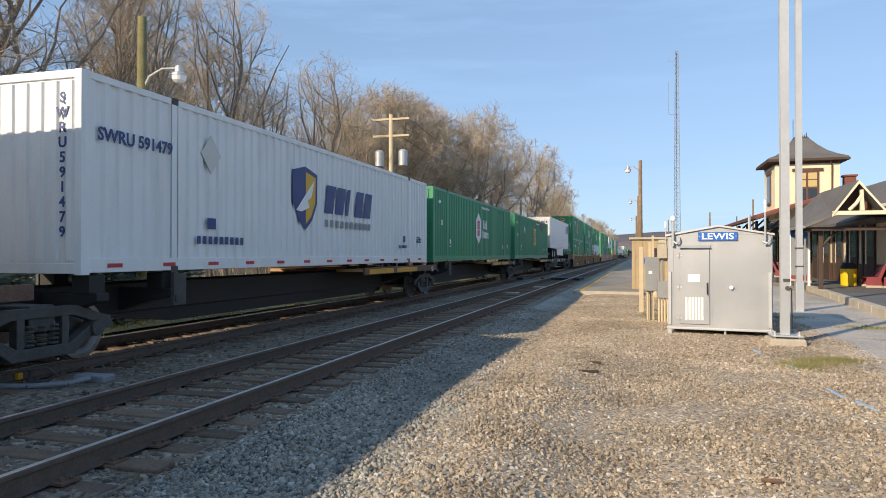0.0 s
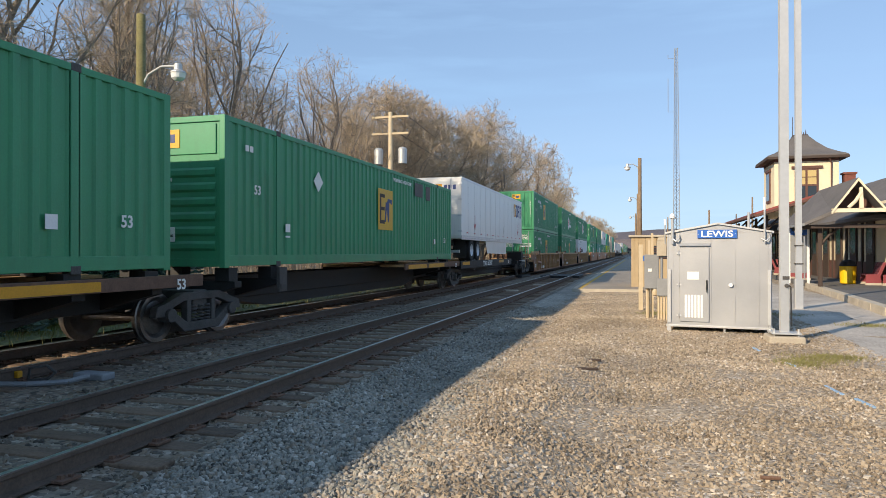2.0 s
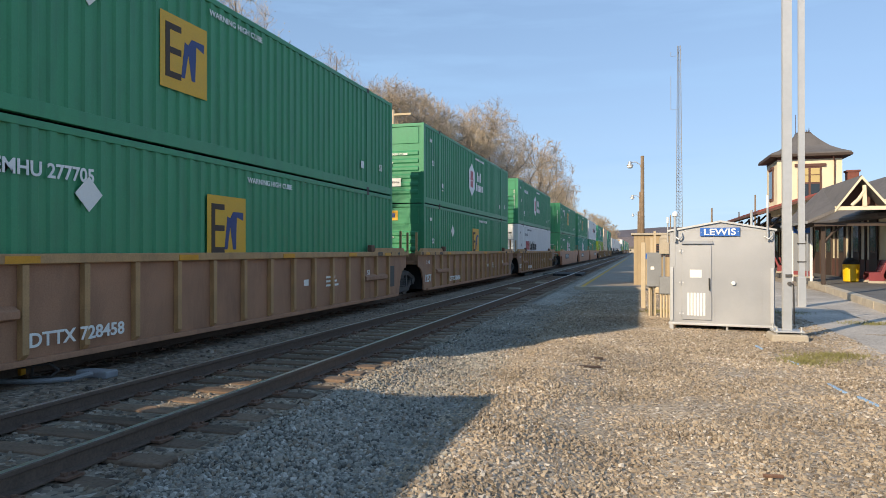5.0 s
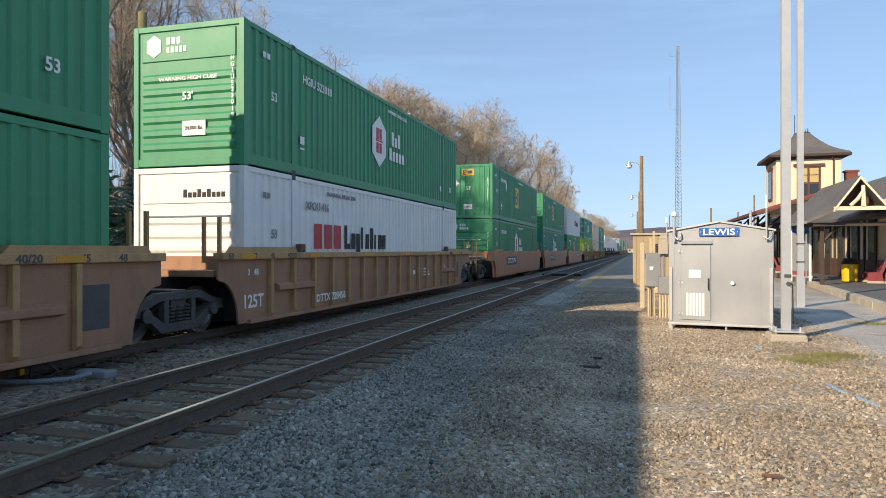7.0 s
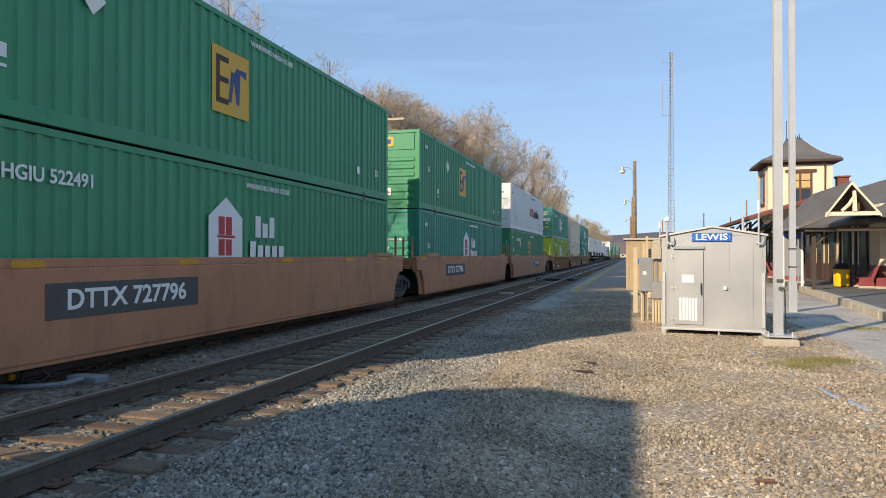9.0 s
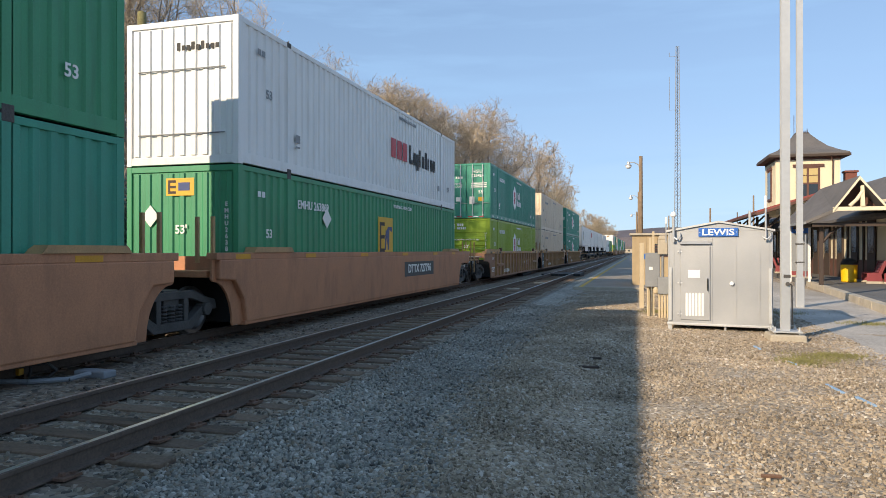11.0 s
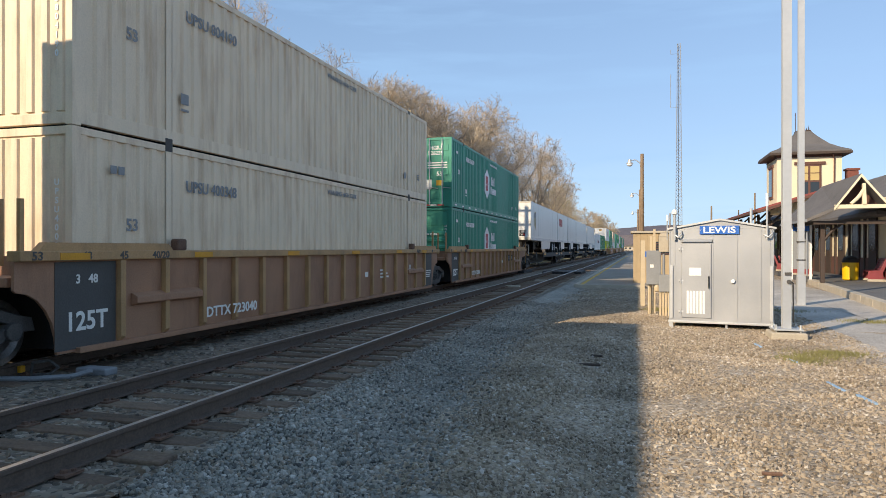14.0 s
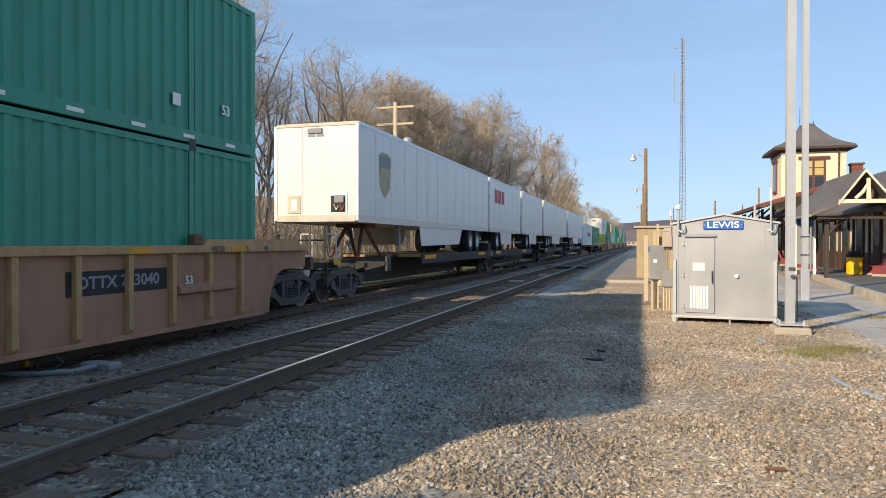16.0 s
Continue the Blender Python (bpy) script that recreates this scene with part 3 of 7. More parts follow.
def square_mark(parent, x, y, z, r):
    q = part("emblem", Shape().box(x, x + 0.006, y - r, y + r, z - r, z + r), gold_m, parent, "yellow square emblem")
    s = Shape()
    s.box(x + 0.006, x + 0.01, y - r * 0.8, y - r * 0.62, z - r * 0.7, z + r * 0.75)
    for k in (-0.7, -0.05, 0.58):
        s.box(x + 0.006, x + 0.01, y - r * 0.62, y - r * 0.15, z + r * k, z + r * (k + 0.17))
    part("emblem_bar", s, darktrim_m, q)
    b = Shape()
    b.prism([(y - 0.15 * r, z - r * 0.6), (y, z - r * 0.6), (y + 0.15 * r, z + r * 0.1), (y + 0.3 * r, z - r * 0.6), (y + 0.45 * r, z - r * 0.6), (y + 0.5 * r, z + r * 0.4),
             (y + 0.85 * r, z + r * 0.3), (y + 0.85 * r, z + r * 0.55), (y + 0.3 * r, z + r * 0.55), (y + 0.15 * r, z + r * 0.35), (y, z + r * 0.4)], 0, x + 0.006, x + 0.01)
    part("emblem_bar", b, navy_m, q)


def shield_mark(parent, x, y, z):
    s = Shape().prism([(y - 0.62, z + 0.6), (y, z + 0.74), (y + 0.62, z + 0.6), (y + 0.6, z - 0.1), (y + 0.35, z - 0.5), (y, z - 0.74), (y - 0.35, z - 0.5), (y - 0.6, z - 0.1)], 0, x, x + 0.005)
    h = part("emblem", s, navy_m, parent, "navy and gold shield emblem")
    part("emblem_field", Shape().prism([(y + 0.02, z + 0.62), (y + 0.52, z + 0.52), (y + 0.5, z - 0.08), (y + 0.28, z - 0.42), (y + 0.02, z - 0.6)], 0, x + 0.005, x + 0.009), gold_m, h)
    part("emblem_flash", Shape().prism([(y - 0.45, z - 0.3), (y - 0.1, z + 0.0), (y + 0.45, z + 0.45), (y + 0.3, z + 0.05), (y + 0.1, z - 0.05), (y + 0.2, z - 0.2), (y - 0.2, z - 0.32)], 0, x + 0.009, x + 0.013), white_m, h)
    cells = [(y + 1.0 + i * 0.62, y + 1.0 + i * 0.62 + (0.5 if i != 2 else 0.2), z - 0.28, z + 0.42) for i in range(5)]
    blocks(parent, "wordmark_block", navy_m, x, cells, 0.25)
    t = [(y + 1.05 + i * 0.31, y + 1.05 + i * 0.31 + 0.17, z - 0.62, z - 0.44) for i in range(10)]
    blocks(parent, "wordmark_block", grey_m, x, t)


def word_mark(parent, x, y, z):
    blocks(parent, "wordmark_block", red_m, x, [(y + i * 0.55, y + i * 0.55 + 0.42, z - 0.3, z + 0.3) for i in range(3)])
    cells = [(y + 1.75, y + 1.9, z - 0.3, z + 0.32), (y + 1.9, y + 2.1, z - 0.3, z - 0.16)]
    for i in range(8):
        a = y + 2.2 + i * 0.33
        low = -0.45 if i == 1 else -0.3
        cells.append((a, a + 0.24 if i not in (2, 5) else a + 0.12, z + low, z + (0.3 if i in (2, 4) else 0.12)))
    blocks(parent, "wordmark_block", black_m, x, cells)


def container(y8, z, material, end='ribs', mark='hex', ink=None, label="", number="", strips=None, mark_at=7.25, patch=None):
    W, H, L = 1.296, 2.895, LONG
    ink = ink or white_m
    c = thing("shipping_container", label, "container", group="containers on the train")
    key = material.name
    fr = Shape()
    for x in (-W, W):
        s = 1 if x > 0 else -1
        for a, b in ((0, 0.16), (L - 0.16, L), (1.93, 2.07), (L - 2.07, L - 1.93)):
            fr.box(min(x, x - s * 0.12), max(x, x - s * 0.12), a, b, 0, H)
        fr.box(min(x - s * 0.003, x - s * 0.1), max(x - s * 0.003, x - s * 0.1), 0.1, L - 0.1, 0.03, 0.24)
        fr.box(min(x - s * 0.003, x - s * 0.1), max(x - s * 0.003, x - s * 0.1), 0.1, L - 0.1, H - 0.11, H - 0.005)
    for y in (0, L - 0.1):
        fr.box(-W + 0.05, W - 0.05, y + 0.004, y + 0.1, 0.02, 0.17)
        fr.box(-W + 0.05, W - 0.05, y + 0.004, y + 0.1, H - 0.12, H - 0.004)
    part("frame", cached(("fr", key), lambda: fr.mesh("frame", material, 0.008)), material, c)
    for x, o in ((W - 0.012, 1), (-W + 0.012, -1)):
        for y0, y1 in ((0.16, 1.905), (2.095, L - 2.095), (L - 1.905, L - 0.16)):
            part("side_sheet", cached(("side", key, o, y0), lambda: corrugated(y0, y1, 0.235, H - 0.105, x, o).mesh("side_sheet", material)), material, c, "corrugated side sheet")
    part("roof", cached(("roof", key), lambda: Shape().box(-W + 0.02, W - 0.02, 0.02, L - 0.02, H - 0.05, H - 0.012).mesh("roof", material)), material, c)
    part("floor", cached(("floor", key), lambda: Shape().box(-W + 0.1, W - 0.1, 0.1, L - 0.1, 0.04, 0.16).mesh("floor", black_m)), black_m, c)
    part("rear_sheet", cached(("rear", key), lambda: Shape().box(-W + 0.1, W - 0.1, L - 0.08, L - 0.03, 0.15, H - 0.1).mesh("rear_sheet", material)), material, c)
    for x in (-W - 0.004, W - 0.156):
        for y in (1.91, L - 2.07):
            for zz in (-0.012, H - 0.105):
                part("corner_casting", cached("cast", lambda: Shape().box(0, 0.16, 0, 0.18, 0, 0.118).mesh("corner_casting", iron_m, 0.01)), iron_m, c, at=(x, y, zz))
    if end == 'doors':
        for x0, x1 in ((-W + 0.1, -0.01), (0.01, W - 0.1)):
            d = part("door", cached(("door", key, x0), lambda: Shape().box(x0, x1, 0.03, 0.07, 0.16, H - 0.12).mesh("door", material)), material, c, "closed steel cargo door")
            for k in range(5):
                part("door_panel", cached(("dp", key, x0), lambda: Shape().box(x0 + 0.05, x1 - 0.05, 0.016, 0.031, 0.34, 0.60).mesh("door_panel", material, 0.012)), material, d, at=(0, 0, k * 0.5))
            for q in (0.28, 0.74):
                xx = x0 + (x1 - x0) * q
                rod = Shape().tube((xx, -0.012, 0.1), (xx, -0.012, H - 0.06), 0.02, n=8)
                for zz in (0.2, 0.95, 1.9, 2.6):
                    rod.box(xx - 0.032, xx + 0.032, -0.02, 0.03, zz - 0.025, zz + 0.025)
                part("lock_rod", rod, silver_m, d, "galvanized lock rod")
                part("handle", Shape().tube((xx, -0.03, 0.82), (xx + 0.36, -0.03, 0.78), 0.016, n=6), silver_m, d)
            bar = Shape()
            for k in range(2):
                bar.box(x0 + 0.08 + k * 0.6, x0 + 0.34 + k * 0.6, -0.002, 0.004, 0.06, 0.12)
            part("reflector", bar, red_m, d)
            bar = Shape()
            bar.box(x0 + 0.37, x0 + 0.63, -0.002, 0.004, 0.06, 0.12)
            part("reflector", bar, white_m, d)
            part("notice", Shape().box(x0 + 0.15, x0 + 0.42, 0.008, 0.014, 0.75, 1.15), paper_m, d, "white notice")
            part("notice", Shape().box(x0 + 0.62, x0 + 0.92, 0.008, 0.014, 0.9, 1.12), paper_m if x0 < 0 else gold_m, d)
        if mark == 'hex':
            part("emblem", Shape().prism([(-0.82 + 0.15 * math.sin(a), H - 0.72 + 0.18 * math.cos(a)) for a in [math.pi / 3 * i for i in range(6)]], 1, 0.004, 0.012), paper_m, c)
            s = Shape()
            for k in range(4):
                s.box(-0.58 + k * 0.1, -0.51 + k * 0.1, 0.004, 0.012, H - 0.8, H - 0.68)
            part("wordmark_block", s, paper_m, c)
        lettering("WARNING\nHIGH CUBE", 0.15, ink, c, on_front(-0.62, 0.008, 1.75))
        lettering("53'", 0.24, ink, c, on_front(0.78, 0.008, 1.38))
        if number:
            lettering(number.replace(" ", "\n"), 0.22, ink, c, on_front(0.6, 0.008, 2.35))
            s = Shape()
            for k in range(3):
                s.box(0.25, 1.1, 0.006, 0.012, 1.62 + k * 0.1, 1.67 + k * 0.1)
            part("small_print", s, ink, c)
    else:
        end_wall(c, -W + 0.1, W - 0.1, 0.16, H - 0.11, material, end)
        if mark == 'emp':
            part("emblem", Shape().box(-0.35, 0.3, -0.004, 0.004, 2.3, 2.65), gold_m, c, "yellow square emblem")
            b = Shape().box(-0.3, -0.25, -0.008, -0.004, 2.34, 2.61)
            for k in range(3):
                b.box(-0.25, -0.12, -0.008, -0.004, 2.34 + k * 0.11, 2.39 + k * 0.11)
            part("emblem_bar", b, darktrim_m, c)
            part("emblem_bar", Shape().box(-0.06, 0.2, -0.008, -0.004, 2.4, 2.56), navy_m, c)
            lettering("53'", 0.24, ink, c, on_front(0.0, -0.003, 1.62))
            part("placard", Shape().prism([(-0.72, 1.68), (-0.52, 1.9), (-0.72, 2.12), (-0.92, 1.9)], 1, -0.006, 0.004), paper_m, c, "white diamond placard")
            part("notice", Shape().box(-0.28, 0.2, -0.006, 0.004, 0.5, 0.78), paper_m, c)
            lettering("24,000 lbs", 0.1, black_m, c, on_front(-0.04, -0.009, 0.62))
        elif mark == 'hex':
            part("emblem", Shape().prism([(-0.8 + 0.2 * math.sin(a), H - 0.42 + 0.23 * math.cos(a)) for a in [math.pi / 3 * i for i in range(6)]], 1, 0.0, 0.012), white_m, c)
            s = Shape()
            for k in range(3):
                s.box(-0.5 + k * 0.12, -0.41 + k * 0.12, 0.002, 0.012, H - 0.4, H - 0.26)
            for k in range(5):
                s.box(-0.5 + k * 0.1, -0.43 + k * 0.1, 0.002, 0.012, H - 0.57, H - 0.45)
            part("wordmark_block", s, white_m, c)
            lettering("53'", 0.22, ink, c, on_front(0.0, -0.001, 1.42))
            lettering("WARNING HIGH CUBE", 0.11, ink, c, on_front(0.0, -0.001, 1.78), wide=1.2)
            part("notice", Shape().box(-0.12, 0.42, -0.006, 0.004, 0.62, 0.92), paper_m, c)
            lettering("24,000 lbs", 0.1, black_m, c, on_front(0.15, -0.009, 0.77))
        elif mark == 'xpo':
            blocks_end = [(-0.1 + k * 0.11, -0.02 + k * 0.11, 2.28, 2.44 if k in (0, 3, 5) else 2.38) for k in range(9)]
            for x0, x1, z0, z1 in blocks_end:
                part("wordmark_block", Shape().box(x0, x1, 0.0, 0.008, z0, z1), black_m, c)
            for zz in (0.62, 1.9):
                part("end_bar", Shape().tube((-1.0, -0.01, zz), (1.0, -0.01, zz), 0.014, n=6), grey_m, c)
        if number:
            digits = "\n".join(number.replace(" ", ""))
            lettering(digits, 0.21 if mark == 'swift' else 0.125, navy_m if mark == 'swift' else ink, c, on_front(W - (0.32 if mark == 'swift' else 0.26), -0.004, 1.55))
    x = W + 0.001
    if mark:
        tone = navy_m if mark == 'swift' else (grey_m if mark in ('xpo', 'plain') else ink)
        if number:
            lettering(number, 0.27, tone, c, on_side(x, 1.12 if mark == 'swift' else 3.2, 2.03 if mark == 'swift' else 2.25))
        if mark != 'swift':
            lettering("53", 0.26, tone, c, on_side(x, 1.15, 1.55))
            lettering("53", 0.26, tone, c, on_side(x, L - 1.0, 0.75))
            blocks(c, "small_print", tone, x, [(0.7, 0.82, 2.3, 2.42), (0.86, 0.98, 2.3, 2.42), (2.3, 2.5, 0.62, 0.66), (2.3, 2.5, 0.74, 0.92), (L - 2.5, L - 2.3, 0.6, 0.8)])
            lettering("WARNING HIGH CUBE", 0.15, tone, c, on_side(x, mark_at + 1.6, 2.6), wide=1.15)
        else:
            blocks(c, "small_print", tone, x, [(2.6 + i * 0.17, 2.7 + i * 0.17, 0.48, 0.62) for i in range(9)] + [(2.9, 3.15, 0.75, 0.95), (L - 2.6, L - 2.4, 0.7, 0.9)]
                   + [(L - 3 + i * 0.13, L - 2.93 + i * 0.13, 0.5, 0.6) for i in range(6)])
            lettering("53ft", 0.3, tone, c, on_side(x, L - 0.95, 0.8))
            part("placard", Shape().prism([(3.0, 1.75), (3.3, 2.1), (3.0, 2.45), (2.7, 2.1)], 0, x, x + 0.01), placard_m, c, "white diamond placard")
    if mark == 'hex':
        hexagon(c, x, mark_at, 1.55, 0.7)
    elif mark == 'emp':
        square_mark(c, x, mark_at, 1.6, 0.62)
        part("placard", Shape().prism([(3.9, 1.75), (4.15, 2.0), (3.9, 2.25), (3.65, 2.0)], 0, x, x + 0.008), paper_m, c, "white diamond placard")
    elif mark == 'swift':
        shield_mark(c, x, 6.65, 1.6)
    elif mark == 'xpo':
        word_mark(c, x, mark_at, 1.55)
    for box in patch or ():
        part("paint_patch", Shape().box(x, x + 0.004, *box), patch_m, c, "dark repainted patch")
    if strips:
        for k in range(13):
            a = 0.5 + k * 1.22
            ob = Shape().box(x - 0.002, x + 0.004, a, a + 0.3, 0.1, 0.16)
            part("reflector", ob, strips, c)
    return rides(c, y8, z)


def truck(parent, y, name="truck"):
    """A three-piece freight truck with four wheels, its middle at y."""
    for s in (-1, 1):
        x = s * 1.02
        def make(x=x):
            f = Shape()
            f.prism([(-1.25, 0.44), (-1.2, 0.62), (-0.95, 0.68), (-0.55, 0.82), (0.55, 0.82), (0.95, 0.68), (1.2, 0.62), (1.25, 0.44), (0.95, 0.44), (0.9, 0.55), (0.5, 0.68), (-0.5, 0.68), (-0.9, 0.55), (-0.95, 0.44)], 0, x - 0.07, x + 0.07)
            f.prism([(-0.98, 0.50), (-0.88, 0.56), (-0.42, 0.30), (0.42, 0.30), (0.88, 0.56), (0.98, 0.50), (0.5, 0.14), (-0.5, 0.14)], 0, x - 0.08, x + 0.08)
            for a in (-0.42, 0.30):
                f.box(x - 0.065, x + 0.065, a, a + 0.12, 0.25, 0.72)
            for a in (-0.9, 0.9):
                f.tube((x - 0.1, a, 0.46), (x + 0.13, a, 0.46), 0.12, n=12)
            return f.mesh("side_frame", iron_m, 0.012)
        side = part("side_frame", cached(("sf", s), make), iron_m, parent, "cast side frame", at=(0, y, 0))
        def coils(x=x):
            f = Shape()
            for a in (-0.2, 0.0, 0.2):
                for k in range(5):
                    f.lathe([(0.07, 0), (0.085, 0.02), (0.07, 0.04)], 10, (x, a, 0.31 + k * 0.06))
            return f.mesh("spring_nest", iron_m)
        part("spring_nest", cached(("spr", s), coils), iron_m, side)
    part("bolster", cached("bol", lambda: Shape().box(-1.05, 1.05, -0.2, 0.2, 0.5, 0.85).mesh("bolster", iron_m, 0.02)), iron_m, parent, at=(0, y, 0))
    def axle():
        f = Shape()
        for s in (-1, 1):
            f.lathe([(0.05, -0.07 * s), (0.30, -0.05 * s), (0.37, -0.065 * s), (0.455, -0.065 * s), (0.455, 0.0), (0.425, 0.01 * s), (0.42, 0.07 * s), (0.35, 0.07 * s), (0.28, 0.02 * s), (0.12, 0.05 * s), (0.05, 0.05 * s)], 28, (s * 0.76, 0, 0), 'x')
        f.tube((-1.0, 0, 0), (1.0, 0, 0), 0.08, n=12)
        return f.mesh("wheelset", wheel_m)
    for a in (-0.9, 0.9):
        w = part("wheelset", cached("axle", axle), wheel_m, parent, "steel wheels on an axle", at=(0, y + a, 0.42))
        WHEELS.append((w, y + a))


WHEELS = []


def couplers(c, y, d):
    s = Shape().box(-0.12, 0.12, min(y, y + d * 0.9), max(y, y + d * 0.9), 0.62, 0.86)
    s.box(-0.2, 0.2, min(y + d * 0.75, y + d * 1.05), max(y + d * 0.75, y + d * 1.05), 0.58, 0.9)
    part("coupler", s, iron_m, c, bevel=0.02)
    part("air_hose", Shape().path([(0.3, y + d * 0.5, 0.7), (0.34, y + d * 0.8, 0.42), (0.3, y + d * 1.1, 0.34), (0.1, y + d * 1.2, 0.5)], 0.025), rubber_m, c)


def well_car(y8, first, last, smooth, mark, material, at=4.5, panel=False, tail=False):
    """One unit of an articulated well car; y = 0 is where its containers begin."""
    c = thing("well_car", ("smooth-sided" if smooth else "rib-sided") + " brown steel well car carrying stacked containers", "rail car", group="well cars of the train")
    near, far = (-1.9 if first else -1.0), LONG + (1.9 if last else 1.0)
    for s in (-1, 1):
        x = s * 1.40
        a, b = sorted((x, x - s * 0.05))
        arch = [(-0.35 - 0.62 * (1 - math.cos(q)), 0.12 + 0.85 * math.sin(q)) for q in [math.pi / 2 * k / 6 for k in range(7)]]
        out = [(LONG - y, z) for y, z in reversed(arch)]
        w = part("side", Shape().prism(arch[::-1] + out[::-1] + [(far, 1.0), (far, 1.36), (near, 1.36), (near, 1.0)], 0, a, b), material, c,
                 "rust-stained steel side with painted edge", bevel=0.006)
        a, b = sorted((x + s * 0.10, x - s * 0.12))
        part("top_chord", Shape().box(a, b, near, far, 1.36, 1.49), ochre_m if not smooth else material, w, bevel=0.012)
        a, b = sorted((x + s * 0.08, x - s * 0.1))
        part("bottom_chord", Shape().box(a, b, -0.05, LONG + 0.05, 0.10, 0.18), material, w, bevel=0.01)
        if not smooth:
            for k in range(16):
                yy = 0.75 + k * (LONG - 1.5) / 15
                a, b = sorted((x, x + s * 0.09))
                part("rib", cached(("rib", s, material.name), lambda: Shape().prism([(a, 0.15), (b - (s < 0) * 0 , 0.24), (b, 1.355), (a, 1.355)] if s > 0 else [(b, 0.15), (a, 0.24), (a, 1.35), (b, 1.35)], 1, -0.05, 0.05).mesh("rib", ochre_m, 0.006)),
                     ochre_m, w, "ochre painted rib", at=(0, yy, 0))
            for y0, y1 in ((near + 0.3, 1.9), (LONG - 1.9, far - 0.3)):
                a, b = sorted((x + s * 0.06, x - s * 0.06))
                part("guide", Shape().prism([(y0, 1.49), (y1, 1.49), (y1 - 0.12, 1.60), (y0 + 0.12, 1.60)], 0, a, b), ochre_m, w)
                a, b = sorted((x + s * 0.10, x - s * 0.04))
                part("lock", Shape().box(a, b, y1 + 0.05 if y0 < 5 else y0 - 0.3, y1 + 0.3 if y0 < 5 else y0 - 0.05, 1.49, 1.68), plate_m, w, "rusty container lock", bevel=0.03)
        else:
            a, b = sorted((x - s * 0.02, x + s * 0.10))
            part("side_skin", Shape().prism([(0.0, 0.15), (LONG, 0.15), (LONG + 0.1, 0.6), (LONG + 0.4, 0.97), (far - 0.1, 1.0), (far - 0.1, 1.37), (near + 0.1, 1.37), (near + 0.1, 1.0), (-0.4, 0.97), (-0.1, 0.6)], 0, a, b), material, w, bevel=0.03)
            for yy in (0.2, LONG - 1.7):
                a, b = sorted((x + s * 0.13, x - s * 0.16))
                part("guide", Shape().prism([(yy, 1.49), (yy + 1.6, 1.49), (yy + 1.5, 1.60), (yy + 0.1, 1.60)], 0, a, b), ochre_m, w)
        for k, yy in enumerate((-0.4, 2.4, 5.6, 9.0, 12.4, 15.0)):
            a, b = sorted((x + s * 0.10, x + s * 0.106))
            part("reflector", Shape().box(a, b, yy, yy + 0.5, 1.37, 1.46), orange_m, w)
        if s > 0:
            if smooth:
                part("stencil_panel", Shape().box(x + 0.10, x + 0.106, at - 1.6, at + 1.6, 0.68, 1.16), stencil_m, w, "dark stencil panel")
                lettering(mark, 0.38, paper_m, w, on_side(x + 0.109, at, 0.92), wide=1.12)
            else:
                if panel and not tail:
                    part("stencil_panel", Shape().box(x + 0.001, x + 0.008, LONG - 0.68, LONG + 0.25, 0.16, 1.34), stencil_m, w, "dark stencil panel")
                    for k in range(4):
                        part("small_print", Shape().box(x + 0.008, x + 0.012, LONG - 0.55, LONG + 0.05 + 0.03 * k, 0.5 + 0.07 * k, 0.53 + 0.07 * k), paper_m, w)
                if panel:
                    part("stencil_panel", Shape().box(x + 0.001, x + 0.008, -0.4, 0.68, 0.16, 1.34), stencil_m, w, "dark stencil panel")
                lettering("125T", 0.36, paper_m, w, on_side(x + 0.012, 0.14, 0.52))
                lettering("3   48", 0.17, paper_m, w, on_side(x + 0.012, 0.14, 1.1))
                lettering(mark, 0.25, paper_m, w, on_side(x + 0.094, 3.55, 0.40), wide=1.1)
                lettering("53", 0.2, paper_m, w, on_side(x + 0.02, 13.9, 0.9))
                for yy, word in ((-0.75, "53"), (0.05, "48"), (0.75, "45"), (1.55, "40/20"), (14.6, "40/20"), (15.5, "45"), (16.2, "48")):
                    lettering(word, 0.15, stencil_m, w, on_side(x + 0.102, yy, 1.42), wide=1.15)
                if not panel:
                    part("paint_square", Shape().box(x + 0.001, x + 0.007, LONG - 0.62, LONG - 0.12, 0.42, 1.05), stencil_m, w, "dark repainted square")
                part("notice", Shape().box(x + 0.001, x + 0.007, 10.1, 10.32, 0.72, 0.86), paper_m, w)
                for y0 in (1.0, LONG - 2.6):
                    part("bracket_rail", Shape().prism([(x + 0.002, 0.66), (x + 0.12, 0.70), (x + 0.12, 0.80), (x + 0.002, 0.86)], 1, y0, y0 + 1.6), material, w, bevel=0.01)
                if tail:
                    part("stencil_panel", Shape().box(x + 0.001, x + 0.008, 11.35, 13.35, 0.80, 1.14), black_m, w, "dark stencil panel")
                    lettering("DTTX 723040", 0.24, grey_m, w, on_side(x + 0.011, 12.35, 0.97), wide=1.15)
                for k in range(0 if tail else 3):
                    part("small_print", Shape().box(x + 0.02, x + 0.026, 11.2, 11.9 - 0.1 * k, 0.65 + 0.1 * k, 0.70 + 0.1 * k), paper_m, w)
    part("floor", Shape().box(-1.35, 1.35, 0.0, LONG, 0.14, 0.26), iron_m, c)
